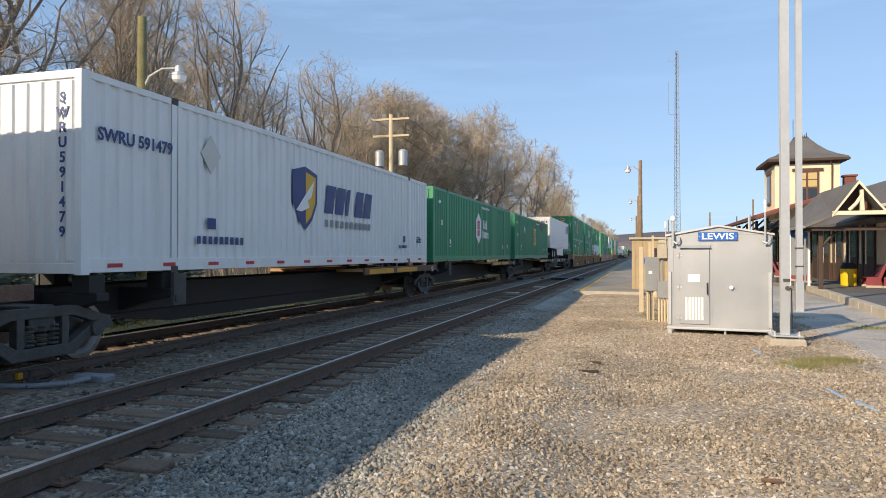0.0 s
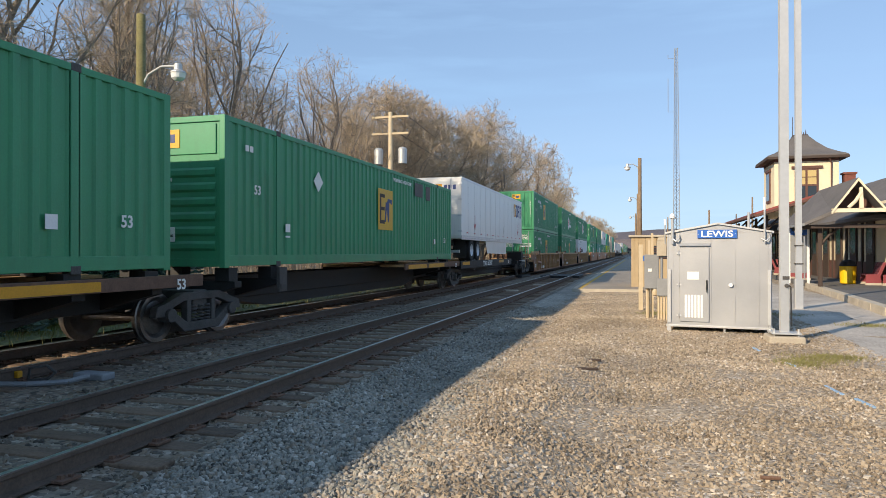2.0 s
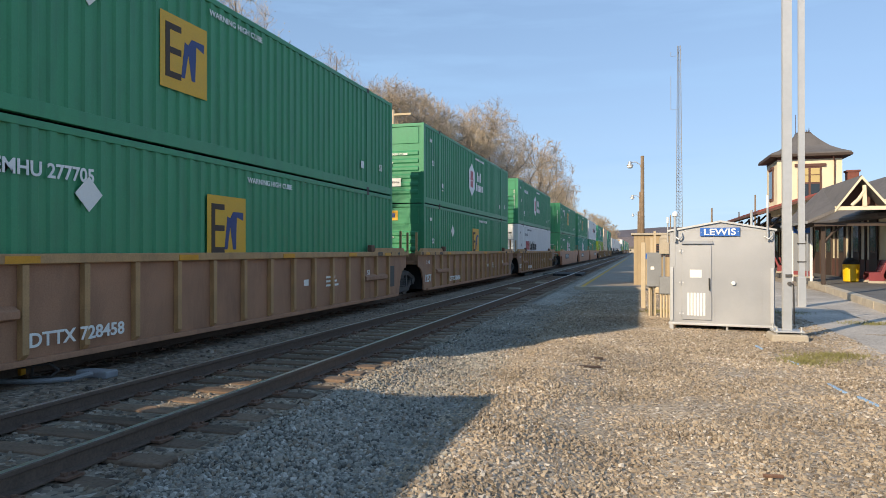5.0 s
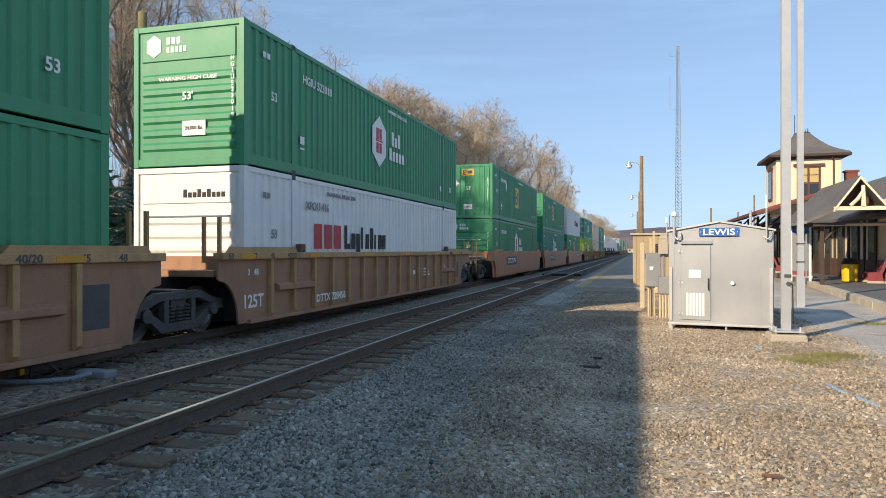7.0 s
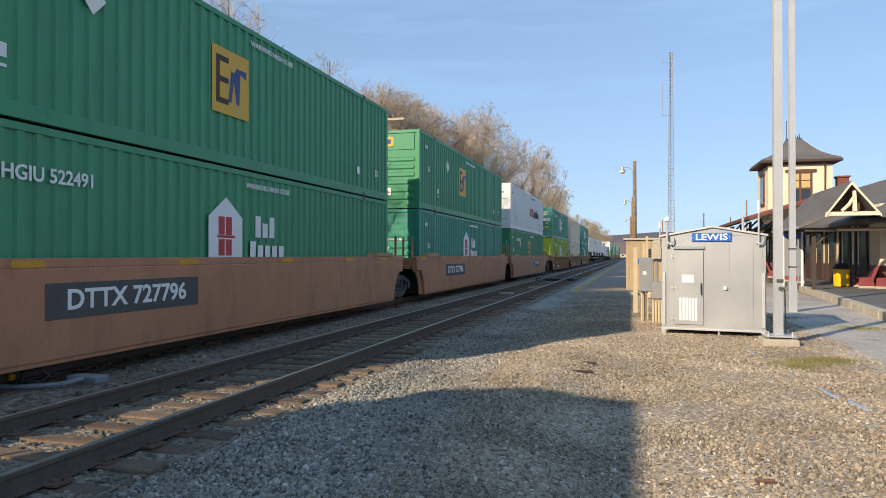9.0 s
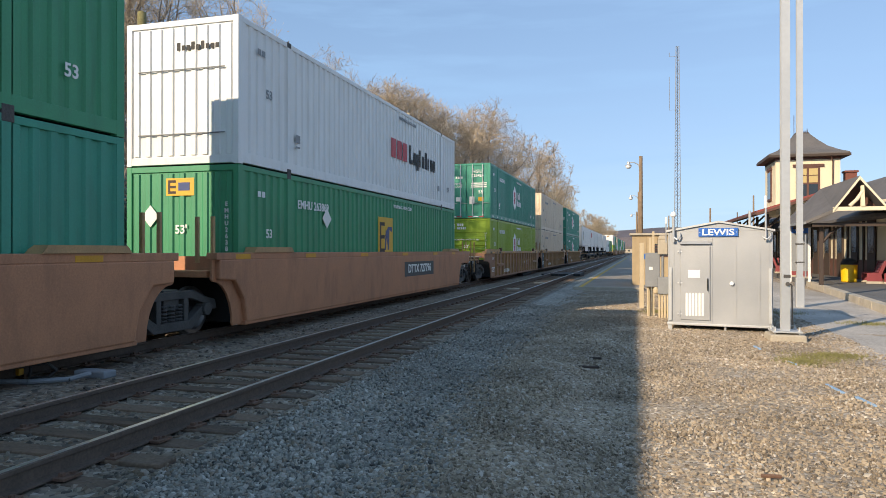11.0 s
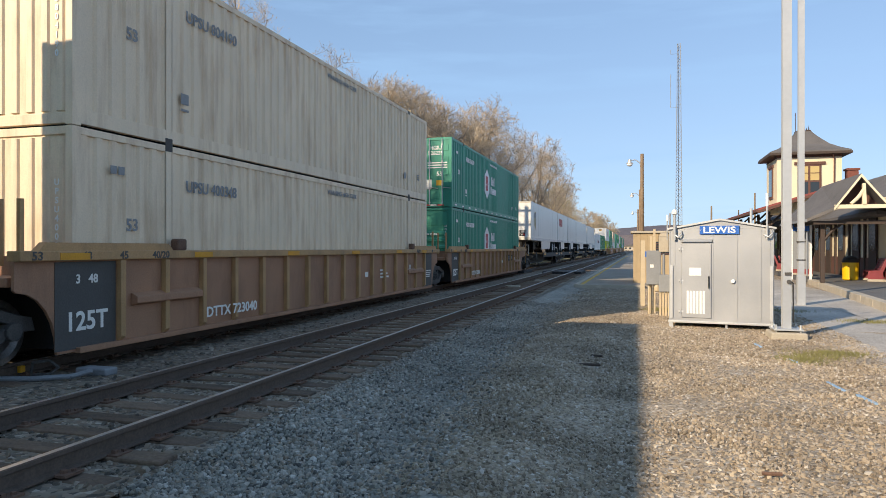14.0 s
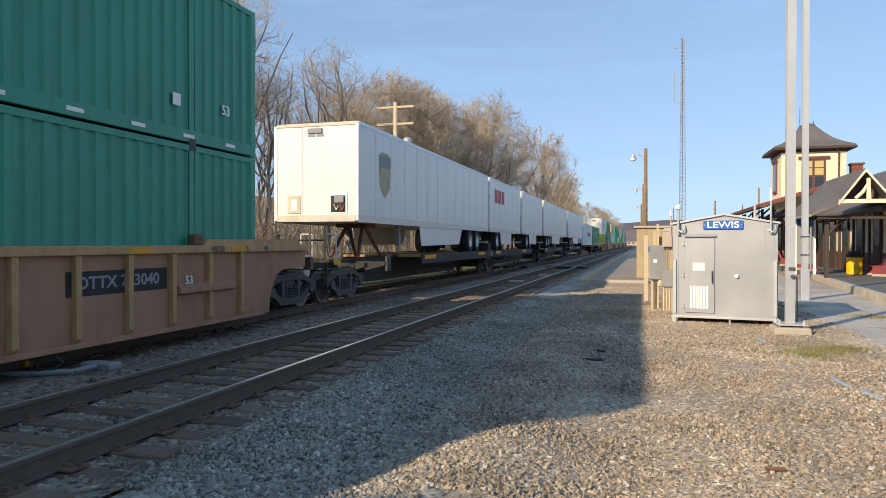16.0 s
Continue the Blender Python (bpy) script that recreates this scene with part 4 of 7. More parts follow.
    for y, e, end in ((near, -1, first), (far, 1, last)):
        tip = y + e * (1.5 if end else 0.0)
        a, b = sorted((0.0 if e < 0 else LONG, tip))
        if end:
            deck = Shape().box(-0.5, 0.5, a, b, 1.04, 1.10).box(-1.28, 1.28, *sorted((tip, tip - e * 0.5)), 1.05, 1.12)
            part("end_platform", deck, ochre_m, c, "worn end walkway", bevel=0.01)
            part("tread_plate", Shape().box(0.55, 1.25, *sorted((y - e * 0.1, y + e * 0.65)), 1.20, 1.24), galv_m, c, "perforated tread plate")
            part("cross_tie", Shape().box(-1.25, 1.25, *sorted((y + e * 0.55, y + e * 0.72)), 0.9, 1.2), plate_m, c, bevel=0.012)
            part("brake_cylinder", Shape().tube((0.62, tip - e * 0.75, 0.86), (1.05, tip - e * 0.75, 0.86), 0.16, n=14), placard_m, c, "pale brake cylinder")
            part("brake_pipe", Shape().path([(1.0, y, 0.98), (1.05, y + e * 0.8, 0.92), (0.9, tip - e * 0.3, 0.9), (0.35, tip, 0.72)], 0.03), placard_m, c)
        else:
            part("end_platform", Shape().box(-1.28, 1.28, a, b, 1.04, 1.16), material, c, bevel=0.012)
        part("wheel_guard", Shape().box(-1.34, 1.34, *sorted((-0.04 if e < 0 else LONG + 0.04, -0.1 if e < 0 else LONG + 0.1)), 0.15, 1.04), black_m, c)
        part("draft_sill", Shape().box(-0.3, 0.3, a - (0 if end else 0.6) * (e < 0), b + (0 if end else 0.6) * (e > 0), 0.66, 1.04), black_m, c, bevel=0.02)
        part("end_bulkhead", Shape().box(-1.3, 1.3, *sorted((y - e * 0.6, y - e * 0.7)), 1.16, 1.42), material, c)
        if end:
            for x in (-1.2, -0.8, 0.8, 1.2):
                part("grab_post", Shape().tube((x, tip - e * 0.1, 0.5 if abs(x) > 1 else 1.1), (x, tip - e * 0.1, 1.95), 0.028, n=8), ochre_m if x > 0 else black_m, c)
            part("grab_rail", Shape().tube((-1.2, tip - e * 0.1, 1.6), (1.2, tip - e * 0.1, 1.6), 0.02, n=6), black_m, c)
            for k in range(3):
                part("rung", Shape().box(0.8, 1.2, tip - e * 0.1 - 0.02, tip - e * 0.1 + 0.02, 0.55 + k * 0.28, 0.58 + k * 0.28), black_m, c)
            for q in (0.72, 1.26):
                part("step_stile", Shape().box(q - 0.025, q + 0.025, *sorted((tip - e * 0.12, tip - e * 0.18)), 0.42, 1.06), black_m, c)
            part("brake_wheel", Shape().wheel(0.28), plate_m, c, "spoked hand-brake wheel", at=pose(-0.5, tip - e * 0.15, 1.75, 90, 0, 0))
            part("air_tank", Shape().tube((-1.0, tip - e * 0.9, 1.30), (0.3, tip - e * 0.9, 1.30), 0.18, n=16), plate_m, c, "rusty air reservoir")
            couplers(c, tip - e * 0.3, e)
        else:
            for x in (0.95, 1.28):
                part("stanchion", Shape().box(x - 0.03, x + 0.03, y - e * 0.2 - 0.03, y - e * 0.2 + 0.03, 1.3, 2.15), ochre_m, c)
    truck(c, -1.85 if first else -1.65)
    if last:
        truck(c, LONG + 1.85)
    return rides(c, y8, RAIL)


def spine_car(y8, first=False, last=False, mark="", trailer=False, nose=False):
    c = thing("spine_car", "low dark spine car with ochre deck edge carrying one load", "rail car", group="spine cars of the train")
    part("centre_sill", Shape().box(-0.36, 0.36, -1.0, LONG + 1.0, 0.55, 1.05), black_m, c, bevel=0.02)
    bell = Shape().prism([(1.4, 0.56), (3.2, 0.30), (LONG - 3.2, 0.30), (LONG - 1.4, 0.56)], 0, -0.3, 0.3)
    part("fish_belly", bell, black_m, c)
    for y in (0.35, 1.9, LONG - 2.0, LONG - 0.4):
        part("cross_bearer", Shape().prism([(-1.36, 0.98), (1.36, 0.98), (1.36, 0.86), (0.36, 0.6), (-0.36, 0.6), (-1.36, 0.86)], 1, y - 0.12, y + 0.12), black_m, c, bevel=0.01)
        if not trailer:
            for x in (-1.15, 1.05):
                part("pedestal", Shape().box(x - 0.1, x + 0.2, y - 0.15, y + 0.15, 0.98, 1.235), black_m, c)
    for s in (-1, 1):
        spans = ((LONG - 11.2, LONG + 0.9),) if nose else ((-0.9, 11.2),) if trailer else ((9.8, LONG + 0.6),)
        for y0, y1 in spans:
            a, b = sorted((s * 0.62, s * 1.46))
            part("deck_plate", Shape().box(a, b, y0, y1, 1.05, 1.13), ochre_m, c)
            a, b = sorted((s * 1.43, s * 1.50))
            e = part("deck_edge", Shape().box(a, b, y0, y1, 0.82 if trailer else 0.96, 1.16), black_m if trailer else plate_m, c, bevel=0.008)
            a, b = sorted((s * 1.50, s * 1.506))
            for yy in ((y0 + 0.3, y0 + 8.3) if trailer else (y0 + 0.3, y0 + 2.6)):
                part("reflector", Shape().box(a, b, yy, yy + (1.3 if trailer else 2.0), 0.98, 1.12), orange_m, e)
            if s > 0:
                lettering("53", 0.24, paper_m, e, on_side(1.512, y1 - (1.0 if trailer else 0.6), 1.0))
                if mark:
                    lettering(mark, 0.32, paper_m, e, on_side(1.512, y0 + 5.4, 0.99), wide=1.15)
        a, b = sorted((s * 1.36, s * 1.42))
        part("step", Shape().box(a, b, 1.82, 2.14, 0.70, 1.22).box(a - 0.02, b + 0.02, 1.86, 2.1, 0.76, 0.86), iron_m, c)
    if trailer:
        hs = Shape()
        for s in (-0.45, 0.45):
            hs.tube((s, 12.4, 1.1), (s * 0.6, 13.3, 2.05), 0.06, n=8)
            hs.tube((s, 14.3, 1.1), (s * 0.6, 13.5, 2.05), 0.06, n=8)
        hs.box(-0.5, 0.5, 13.0, 13.8, 2.02, 2.16)
        turned = pose(0, LONG, 0, 0, 0, 180) if nose else Matrix()
        part("hitch_stand", hs, plate_m, c, "rusty trailer hitch stand", at=turned)
        part("end_box", Shape().box(0.2, 1.2, LONG + 0.5, LONG + 1.1, 1.0, 1.55), black_m, c, bevel=0.02)
    truck(c, -0.4)
    if first:
        part("end_sill", Shape().box(-0.4, 0.4, -1.7, -0.98, 0.6, 1.04), black_m, c, bevel=0.02)
        part("end_platform", Shape().box(-1.3, 1.3, -1.65, -1.1, 1.05, 1.12), plate_m, c, bevel=0.01)
        part("brake_wheel", Shape().wheel(0.29), iron_m, c, "spoked hand-brake wheel", at=pose(-0.35, -1.55, 1.75, 90, 0, 0))
        part("brake_stand", Shape().box(-0.4, -0.3, -1.52, -1.42, 1.12, 1.75), iron_m, c)
        for x in (0.55, 1.2):
            part("grab_iron", Shape().path([(x - 0.16, -1.6, 1.1), (x - 0.16, -1.6, 1.75), (x + 0.16, -1.6, 1.75), (x + 0.16, -1.6, 1.1)], 0.02, 6), placard_m, c, "pale grab iron")
        part("valve_box", Shape().box(0.1, 0.5, -1.6, -1.25, 1.12, 1.42), ochre_m, c, bevel=0.02)
        part("reflector", Shape().box(1.30, 1.306, -1.6, -1.2, 0.98, 1.12), orange_m, c)
    if last:
        truck(c, LONG + 2.1)
        couplers(c, LONG + 2.8, 1)
        part("end_sill", Shape().box(-0.4, 0.4, LONG + 0.9, LONG + 3.2, 0.6, 1.05), black_m, c, bevel=0.02)
        rl = Shape()
        for x in (-1.25, -0.85, 0.85, 1.25):
            rl.tube((x, LONG + 2.9, 0.9), (x, LONG + 2.9, 1.9), 0.025, n=6)
        part("end_rails", rl, ochre_m, c)
    return rides(c, y8, RAIL)


def trailer(y8, mark=None, label="white box semi-trailer riding on a spine car", arrow=True, L=LONG, nose=False):
    W, H = 1.295, 2.72
    n = 13 if L > 10 else 7
    z0 = 2.33 - 1.32     # underside of the box over the deck
    t = thing("semi_trailer", label, "trailer", group="trailers on the train")
    body = part("box_body", cached(("tbody", L), lambda: Shape().box(-W, W, 0, L, z0, z0 + H).mesh("box_body", trailer_m, 0.03)), trailer_m, t, "white riveted panels")
    for s in (-1, 1):
        x = s * W
        part("bottom_rail", cached(("tbr", L), lambda: Shape().box(-0.012, 0.012, 0, L, z0 - 0.04, z0 + 0.16).mesh("bottom_rail", silver_m, 0.004)), silver_m, t, "riveted aluminium rail", at=(x, 0, 0))
        part("top_rail", cached(("ttr", L), lambda: Shape().box(-0.012, 0.012, 0, L, z0 + H - 0.1, z0 + H + 0.01).mesh("top_rail", silver_m, 0.004)), silver_m, t, at=(x, 0, 0))
        for k in range(1, n):
            part("panel_seam", cached("tseam", lambda: Shape().box(-0.006, 0.006, -0.035, 0.035, z0 + 0.16, z0 + H - 0.1).mesh("panel_seam", trailer_m)), trailer_m, t, at=(x, k * L / n, 0))
    rv = Shape()
    for k in range(1, n):
        for d in (-0.02, 0.02):
            for j in range(22):
                zz = z0 + 0.25 + j * 0.105
                rv.box(W + 0.005, W + 0.010, k * L / n + d - 0.006, k * L / n + d + 0.006, zz, zz + 0.012)
    for j in range(int(L / 0.162)):
        rv.box(W + 0.011, W + 0.016, 0.1 + j * 0.16, 0.115 + j * 0.16, z0 + 0.03, z0 + 0.045)
        rv.box(W + 0.011, W + 0.016, 0.18 + j * 0.16, 0.195 + j * 0.16, z0 + 0.11, z0 + 0.125)
    tagged(part("rivets", cached(("trivet", L), lambda: rv.mesh("rivets", grey_m)), grey_m, t), kind="stuff")
    turned = pose(0, L, 0, 0, 0, 180) if nose else Matrix()
    along = (lambda y: L - y) if nose else (lambda y: y)
    if nose:
        for x in (-W, W - 0.09):
            part("nose_post", Shape().box(x, x + 0.09, -0.02, 0.04, z0, z0 + H - 0.02), silver_m, t, "rounded aluminium corner post", bevel=0.012)
        part("nose_sill", Shape().box(-W + 0.09, W - 0.09, -0.018, 0.02, z0 - 0.02, z0 + 0.17), dirty_m, t, "rust-stained lower sill", bevel=0.008)
        part("nose_cap", Shape().box(-W + 0.02, W - 0.02, -0.022, 0.02, z0 + H - 0.09, z0 + H + 0.006), dirty_m, t, bevel=0.008)
        for x in (-0.42, 0.42):
            part("nose_seam", Shape().box(x - 0.01, x + 0.01, -0.006, 0.01, z0 + 0.17, z0 + H - 0.1), trailer_m, t)
        p = part("placard_holder", Shape().box(-0.88, -0.46, -0.02, 0.005, z0 + 0.22, z0 + 0.72), dirty_m, t, "cream document holder", bevel=0.008)
        part("sheet", Shape().box(-0.76, -0.58, -0.026, -0.018, z0 + 0.30, z0 + 0.62), paper_m, p)
        p = part("air_line_panel", Shape().box(0.42, 0.96, -0.016, 0.005, z0 + 0.2, z0 + 0.78), white_m, t, "white panel with air couplings", bevel=0.006)
        part("recess", Shape().box(0.46, 0.90, -0.02, -0.014, z0 + 0.24, z0 + 0.70), black_m, p)
        part("coupling_box", Shape().box(0.58, 0.86, -0.06, -0.02, z0 + 0.50, z0 + 0.68), grey_m, p, bevel=0.01)
        part("air_coupling", Shape().path([(0.56, -0.03, z0 + 0.46), (0.64, -0.04, z0 + 0.30), (0.70, -0.03, z0 + 0.42)], 0.02), silver_m, p)
        part("air_coupling", Shape().path([(0.74, -0.03, z0 + 0.44), (0.82, -0.04, z0 + 0.30), (0.86, -0.03, z0 + 0.40)], 0.02), red_m, p)
        part("lamp_box", Shape().box(-0.24, 0.2, -0.04, 0.0, z0 + H - 0.28, z0 + H - 0.14), grey_m, t, "grey marker-lamp box", bevel=0.01)
        tagged(part("small_print", Shape().box(-0.25, -0.02, -0.004, 0.002, z0 + H - 0.38, z0 + H - 0.30).box(0.02, 0.25, -0.004, 0.002, z0 + H - 0.38, z0 + H - 0.30), grey_m, t), kind="stuff")
    for x0, x1 in ((-W + 0.06, -0.01), (0.01, W - 0.06)):
        d = part("rear_door", cached(("tdoor", x0), lambda: Shape().box(x0, x1, -0.03, 0.005, z0 + 0.12, z0 + H - 0.14).mesh("rear_door", trailer_m, 0.01)), trailer_m, t, "closed white rear door", at=turned)
        xx = x0 * 0.35 + x1 * 0.65
        part("lock_rod", cached(("trod", x0), lambda: Shape().tube((xx, -0.05, z0 + 0.05), (xx, -0.05, z0 + H - 0.08), 0.016, n=8).mesh("lock_rod", silver_m)), silver_m, d)
        part("notice", Shape().box(x0 + 0.3, x0 + 0.6, -0.036, -0.03, z0 + 0.35, z0 + 0.72), grey_m if mark != 'drt' else red_m, d)
        for zz in (0.3, 1.0, 1.7, 2.4):
            xe = x0 if x0 < -0.5 else x1
            part("hinge", Shape().box(xe - 0.1, xe + 0.1, -0.045, -0.02, z0 + zz, z0 + zz + 0.06), silver_m, d)
    part("bumper", cached("tbump", lambda: Shape().box(-1.2, 1.2, -0.02, 0.08, z0 - 0.62, z0 - 0.5).box(-0.6, -0.5, 0, 0.07, z0 - 0.5, z0 + 0.02).box(0.5, 0.6, 0, 0.07, z0 - 0.5, z0 + 0.02).mesh("bumper", silver_m)), silver_m, t, at=turned)
    part("slider_frame", cached("tslide", lambda: Shape().box(-0.6, -0.45, 0.6, 4.4, z0 - 0.3, z0 - 0.03).box(0.45, 0.6, 0.6, 4.4, z0 - 0.3, z0 - 0.03).tube((-1.1, 2.1, 0.5), (1.1, 2.1, 0.5), 0.07).tube((-1.1, 3.4, 0.5), (1.1, 3.4, 0.5), 0.07).mesh("slider_frame", black_m)), black_m, t, at=turned)
    def tyre():
        return Shape().lathe([(0.29, -0.13), (0.42, -0.145), (0.49, -0.13), (0.51, -0.09), (0.51, 0.09), (0.49, 0.13), (0.42, 0.145), (0.29, 0.13), (0.27, 0.0)], 32, (0, 0, 0), 'x').mesh("tyre", rubber_m)
    def rim():
        f = Shape().lathe([(0.02, 0.05), (0.10, 0.09), (0.12, 0.03), (0.22, 0.0), (0.25, 0.08), (0.285, 0.13), (0.295, 0.12), (0.28, -0.1)], 28, (0, 0, 0), 'x')
        for k in range(10):
            a = k * math.pi / 5
            f.tube((0.02, 0.16 * math.cos(a), 0.16 * math.sin(a)), (0.055, 0.16 * math.cos(a), 0.16 * math.sin(a)), 0.016, n=6)
        return f.mesh("rim", rim_m)
    for y in (2.1, 3.4):
        for s in (-1, 1):
            for o in (0.0, 0.32):
                w = part("tyre", cached("tyre", tyre), rubber_m, t, at=pose(s * (1.12 - o), along(y), 0.51, 0, 0, 0 if s > 0 else 180))
                part("rim", cached("rim", rim), rim_m, w, "painted steel rim")
    for s in (-1, 1):
        part("mud_flap", Shape().box(s * 0.85 - 0.3, s * 0.85 + 0.3, 1.35, 1.36, 0.15, z0), black_m, t, at=turned)
        a, b = sorted((s * (W - 0.04), s * (W - 0.02)))
        part("side_skirt", Shape().prism([(along(q), z) for q, z in ((L * 0.34, 0.35), (L * 0.655, 0.30), (L * 0.67, z0), (L * 0.31, z0))], 0, a, b), trailer_m, t, "white aerodynamic side skirt")
        part("landing_leg", Shape().box(s * 0.9 - 0.07, s * 0.9 + 0.07, L * 0.737, L * 0.746, 0.3, z0), grey_m, t, at=turned)
    if arrow:
        for k in range(11):
            yy = 0.9 + k * 1.42
            part("reflector", Shape().box(W + 0.013, W + 0.017, yy, yy + 0.3, z0 + 0.26, z0 + 0.31), red_m, t)
        for y in (2.55, 14.6):
            part("arrow", Shape().box(W + 0.008, W + 0.012, y - 0.02, y + 0.02, z0 + 0.55, z0 + 1.15).prism([(y, z0 + 0.42), (y + 0.2, z0 + 0.72), (y + 0.15, z0 + 0.76), (y, z0 + 0.55), (y - 0.15, z0 + 0.76), (y - 0.2, z0 + 0.72)], 0, W + 0.008, W + 0.012), red_m, t)
        part("placard", Shape().prism([(9.8, z0 + 0.40), (10.0, z0 + 0.62), (9.8, z0 + 0.84), (9.6, z0 + 0.62)], 0, W + 0.007, W + 0.014), placard_m, t)
    if mark == 'drt':
        x = W + 0.008
        y, z = 14.0, z0 + 2.0
        part("emblem", Shape().box(x, x + 0.005, y - 0.85, y - 0.1, z - 0.38, z + 0.4), orange_m, t)
        part("emblem_arc", Shape().prism([(y - 0.7, z - 0.3), (y - 0.6, z + 0.1), (y - 0.15, z + 0.3), (y - 0.15, z + 0.2), (y - 0.5, z + 0.02), (y - 0.58, z - 0.3)], 0, x + 0.005, x + 0.008), white_m, t)
        blocks(t, "wordmark_block", navy_m, x, [(y - 0.02, y + 0.12, z - 0.4, z + 0.4), (y + 0.12, y + 0.42, z + 0.26, z + 0.4), (y + 0.12, y + 0.42, z - 0.4, z - 0.26), (y + 0.42, y + 0.54, z - 0.34, z + 0.34),
                                              (y + 0.66, y + 0.78, z - 0.4, z + 0.4), (y + 0.78, y + 1.1, z + 0.26, z + 0.4), (y + 0.78, y + 1.1, z - 0.06, z + 0.06), (y + 1.06, y + 1.2, z - 0.4, z + 0.3),
                                              (y + 1.3, y + 1.85, z + 0.26, z + 0.4), (y + 1.51, y + 1.65, z - 0.4, z + 0.26)])
        part("emblem", Shape().box(0.12, 0.42, -0.036, -0.03, z0 + 2.15, z0 + 2.42), orange_m, t)
        for k in range(3):
            part("wordmark_block", Shape().box(0.50 + k * 0.2, 0.65 + k * 0.2, -0.036, -0.03, z0 + 2.17, z0 + 2.38), navy_m, t)
    elif mark == 'crest':
        x = W + 0.008
        e = part("emblem", Shape().prism([(1.95, z0 + 0.72), (2.35, z0 + 1.05), (2.42, z0 + 1.9), (2.2, z0 + 2.08), (1.7, z0 + 2.08), (1.48, z0 + 1.9), (1.55, z0 + 1.05)], 0, x, x + 0.004), faded_m, t, "faded yellow-brown shield emblem")
        part("emblem_band", Shape().box(x + 0.004, x + 0.006, 1.5, 2.4, z0 + 1.62, z0 + 1.98), grey_m, e)
    elif mark == 'red':
        x = W + 0.008
        blocks(t, "wordmark_block", red_m, x, [(1.2 + i * 0.9, 1.9 + i * 0.9, z0 + 1.5, z0 + 2.2) for i in range(3)])
    return rides(t, y8, RAIL + 1.13)


G_HUB = "green corrugated 53-foot container with white hexagon emblem"
G_EMP = "green corrugated 53-foot container with yellow square emblem"
W_XPO = "white corrugated 53-foot container with red and black wordmark"
CREAM = "rust-stained cream corrugated 53-foot container"
LOW, HIGH, SOLO = 0.51, 3.415, 1.43
# single containers on spine cars
spine_car(-134.9)
container(-134.9, SOLO, cwhite_m, 'vert', 'swift', label="white corrugated 53-foot container with navy shield emblem", number="SWRU 591366", strips=red_m)
spine_car(-117.2)
container(-117.2, SOLO, cwhite_m, 'vert', 'swift', label="white corrugated 53-foot container with navy shield emblem", number="SWRU 591479", strips=red_m)
spine_car(-100.2)
container(-100.2, SOLO, green_m, 'ribs', 'hex', label=G_HUB, mark_at=7.6)
spine_car(-82.5)
container(-82.5, SOLO, green_m, 'ribs', 'emp', label=G_EMP, mark_at=8.5, patch=((LONG - 4.8, LONG - 3.9, 2.25, 2.72), (LONG - 3.5, LONG - 3.0, 2.2, 2.7)))
spine_car(-64.6, last=True, mark="TTAX 653507", trailer=True)
trailer(-64.6, 'drt', "white box semi-trailer with orange and navy emblem")
# stacks in sets of three well cars
STACKS = [
    (-42.9, 0, "DTTX 728458", (green_m, 'doors', 'emp', G_EMP, "EMHU 277705", {}), (green_m, 'vert', 'emp', G_EMP, "EMHU 643516", {'mark_at': 6.0})),
    (-23.5, 0, "DTTX 728456", (green_m, 'ribs', 'emp', G_EMP, "", {'mark_at': 8.0, }), (green_m, 'ribs', 'hex', G_HUB, "", {})),
    (-3.8, 0, "DTTX 728456", (cwhite_m, 'ribs', 'xpo', W_XPO, "XPOU 416", {'mark_at': 3.0}), (green_m, 'ribs', 'hex', G_HUB, "HGIU 523018", {})),
    (19.8, 1, "DTTX 727796", (green_m, 'ribs', 'hex', G_HUB, "HGIU 522491", {}), (green_m, 'vert', 'emp', G_EMP, "EMHU 269357", {'mark_at': 7.4})),
    (39.3, 1, "DTTX 727796", (teal_m, 'ribs', 'hex', G_HUB, "", {}), (green_m, 'ribs', 'emp', G_EMP, "", {'mark_at': 6.5})),
    (58.5, 1, "DTTX 727796", (green_m, 'vert', 'emp', G_EMP, "EMHU 263869", {'mark_at': 8.0}), (cwhite_m, 'vert', 'xpo', W_XPO, "", {'mark_at': 8.5})),
    (81.9, 0, "DTTX 723040", (lime_m, 'ribs', 'hex', "yellow-green corrugated 53-foot container with white hexagon emblem", "HGIU 698520", {}), (teal_m, 'doors', 'hex', G_HUB, "HGIU 525424", {'strips': paper_m})),
    (101.3, 0, "DTTX 723040", (cream_m, 'vert', 'plain', CREAM, "UPSU 400348", {}), (cream_m, 'vert', 'plain', CREAM, "UPSU 804190", {})),
    (120.9, 0, "DTTX 723040", (teal_m, 'ribs', 'hex', G_HUB, "HGIU 642588", {'mark_at': 6.75}), (teal_m, 'doors', 'hex', G_HUB, "HGIU 526239", {'strips': paper_m, 'mark_at': 6.75})),
]
for i, (y8, sm, num, lo, up) in enumerate(STACKS):
    well_car(y8, i % 3 == 0, i % 3 == 2, sm, num, brown_m if sm else rust_m, at=10.8 if i == 5 else 4.5, panel=i > 6, tail=i == 8)
    for z, (m, e, k, lb, no, more) in ((LOW, lo), (HIGH, up)):
        container(y8, z, m, e, k, label=lb, number=no, **more)
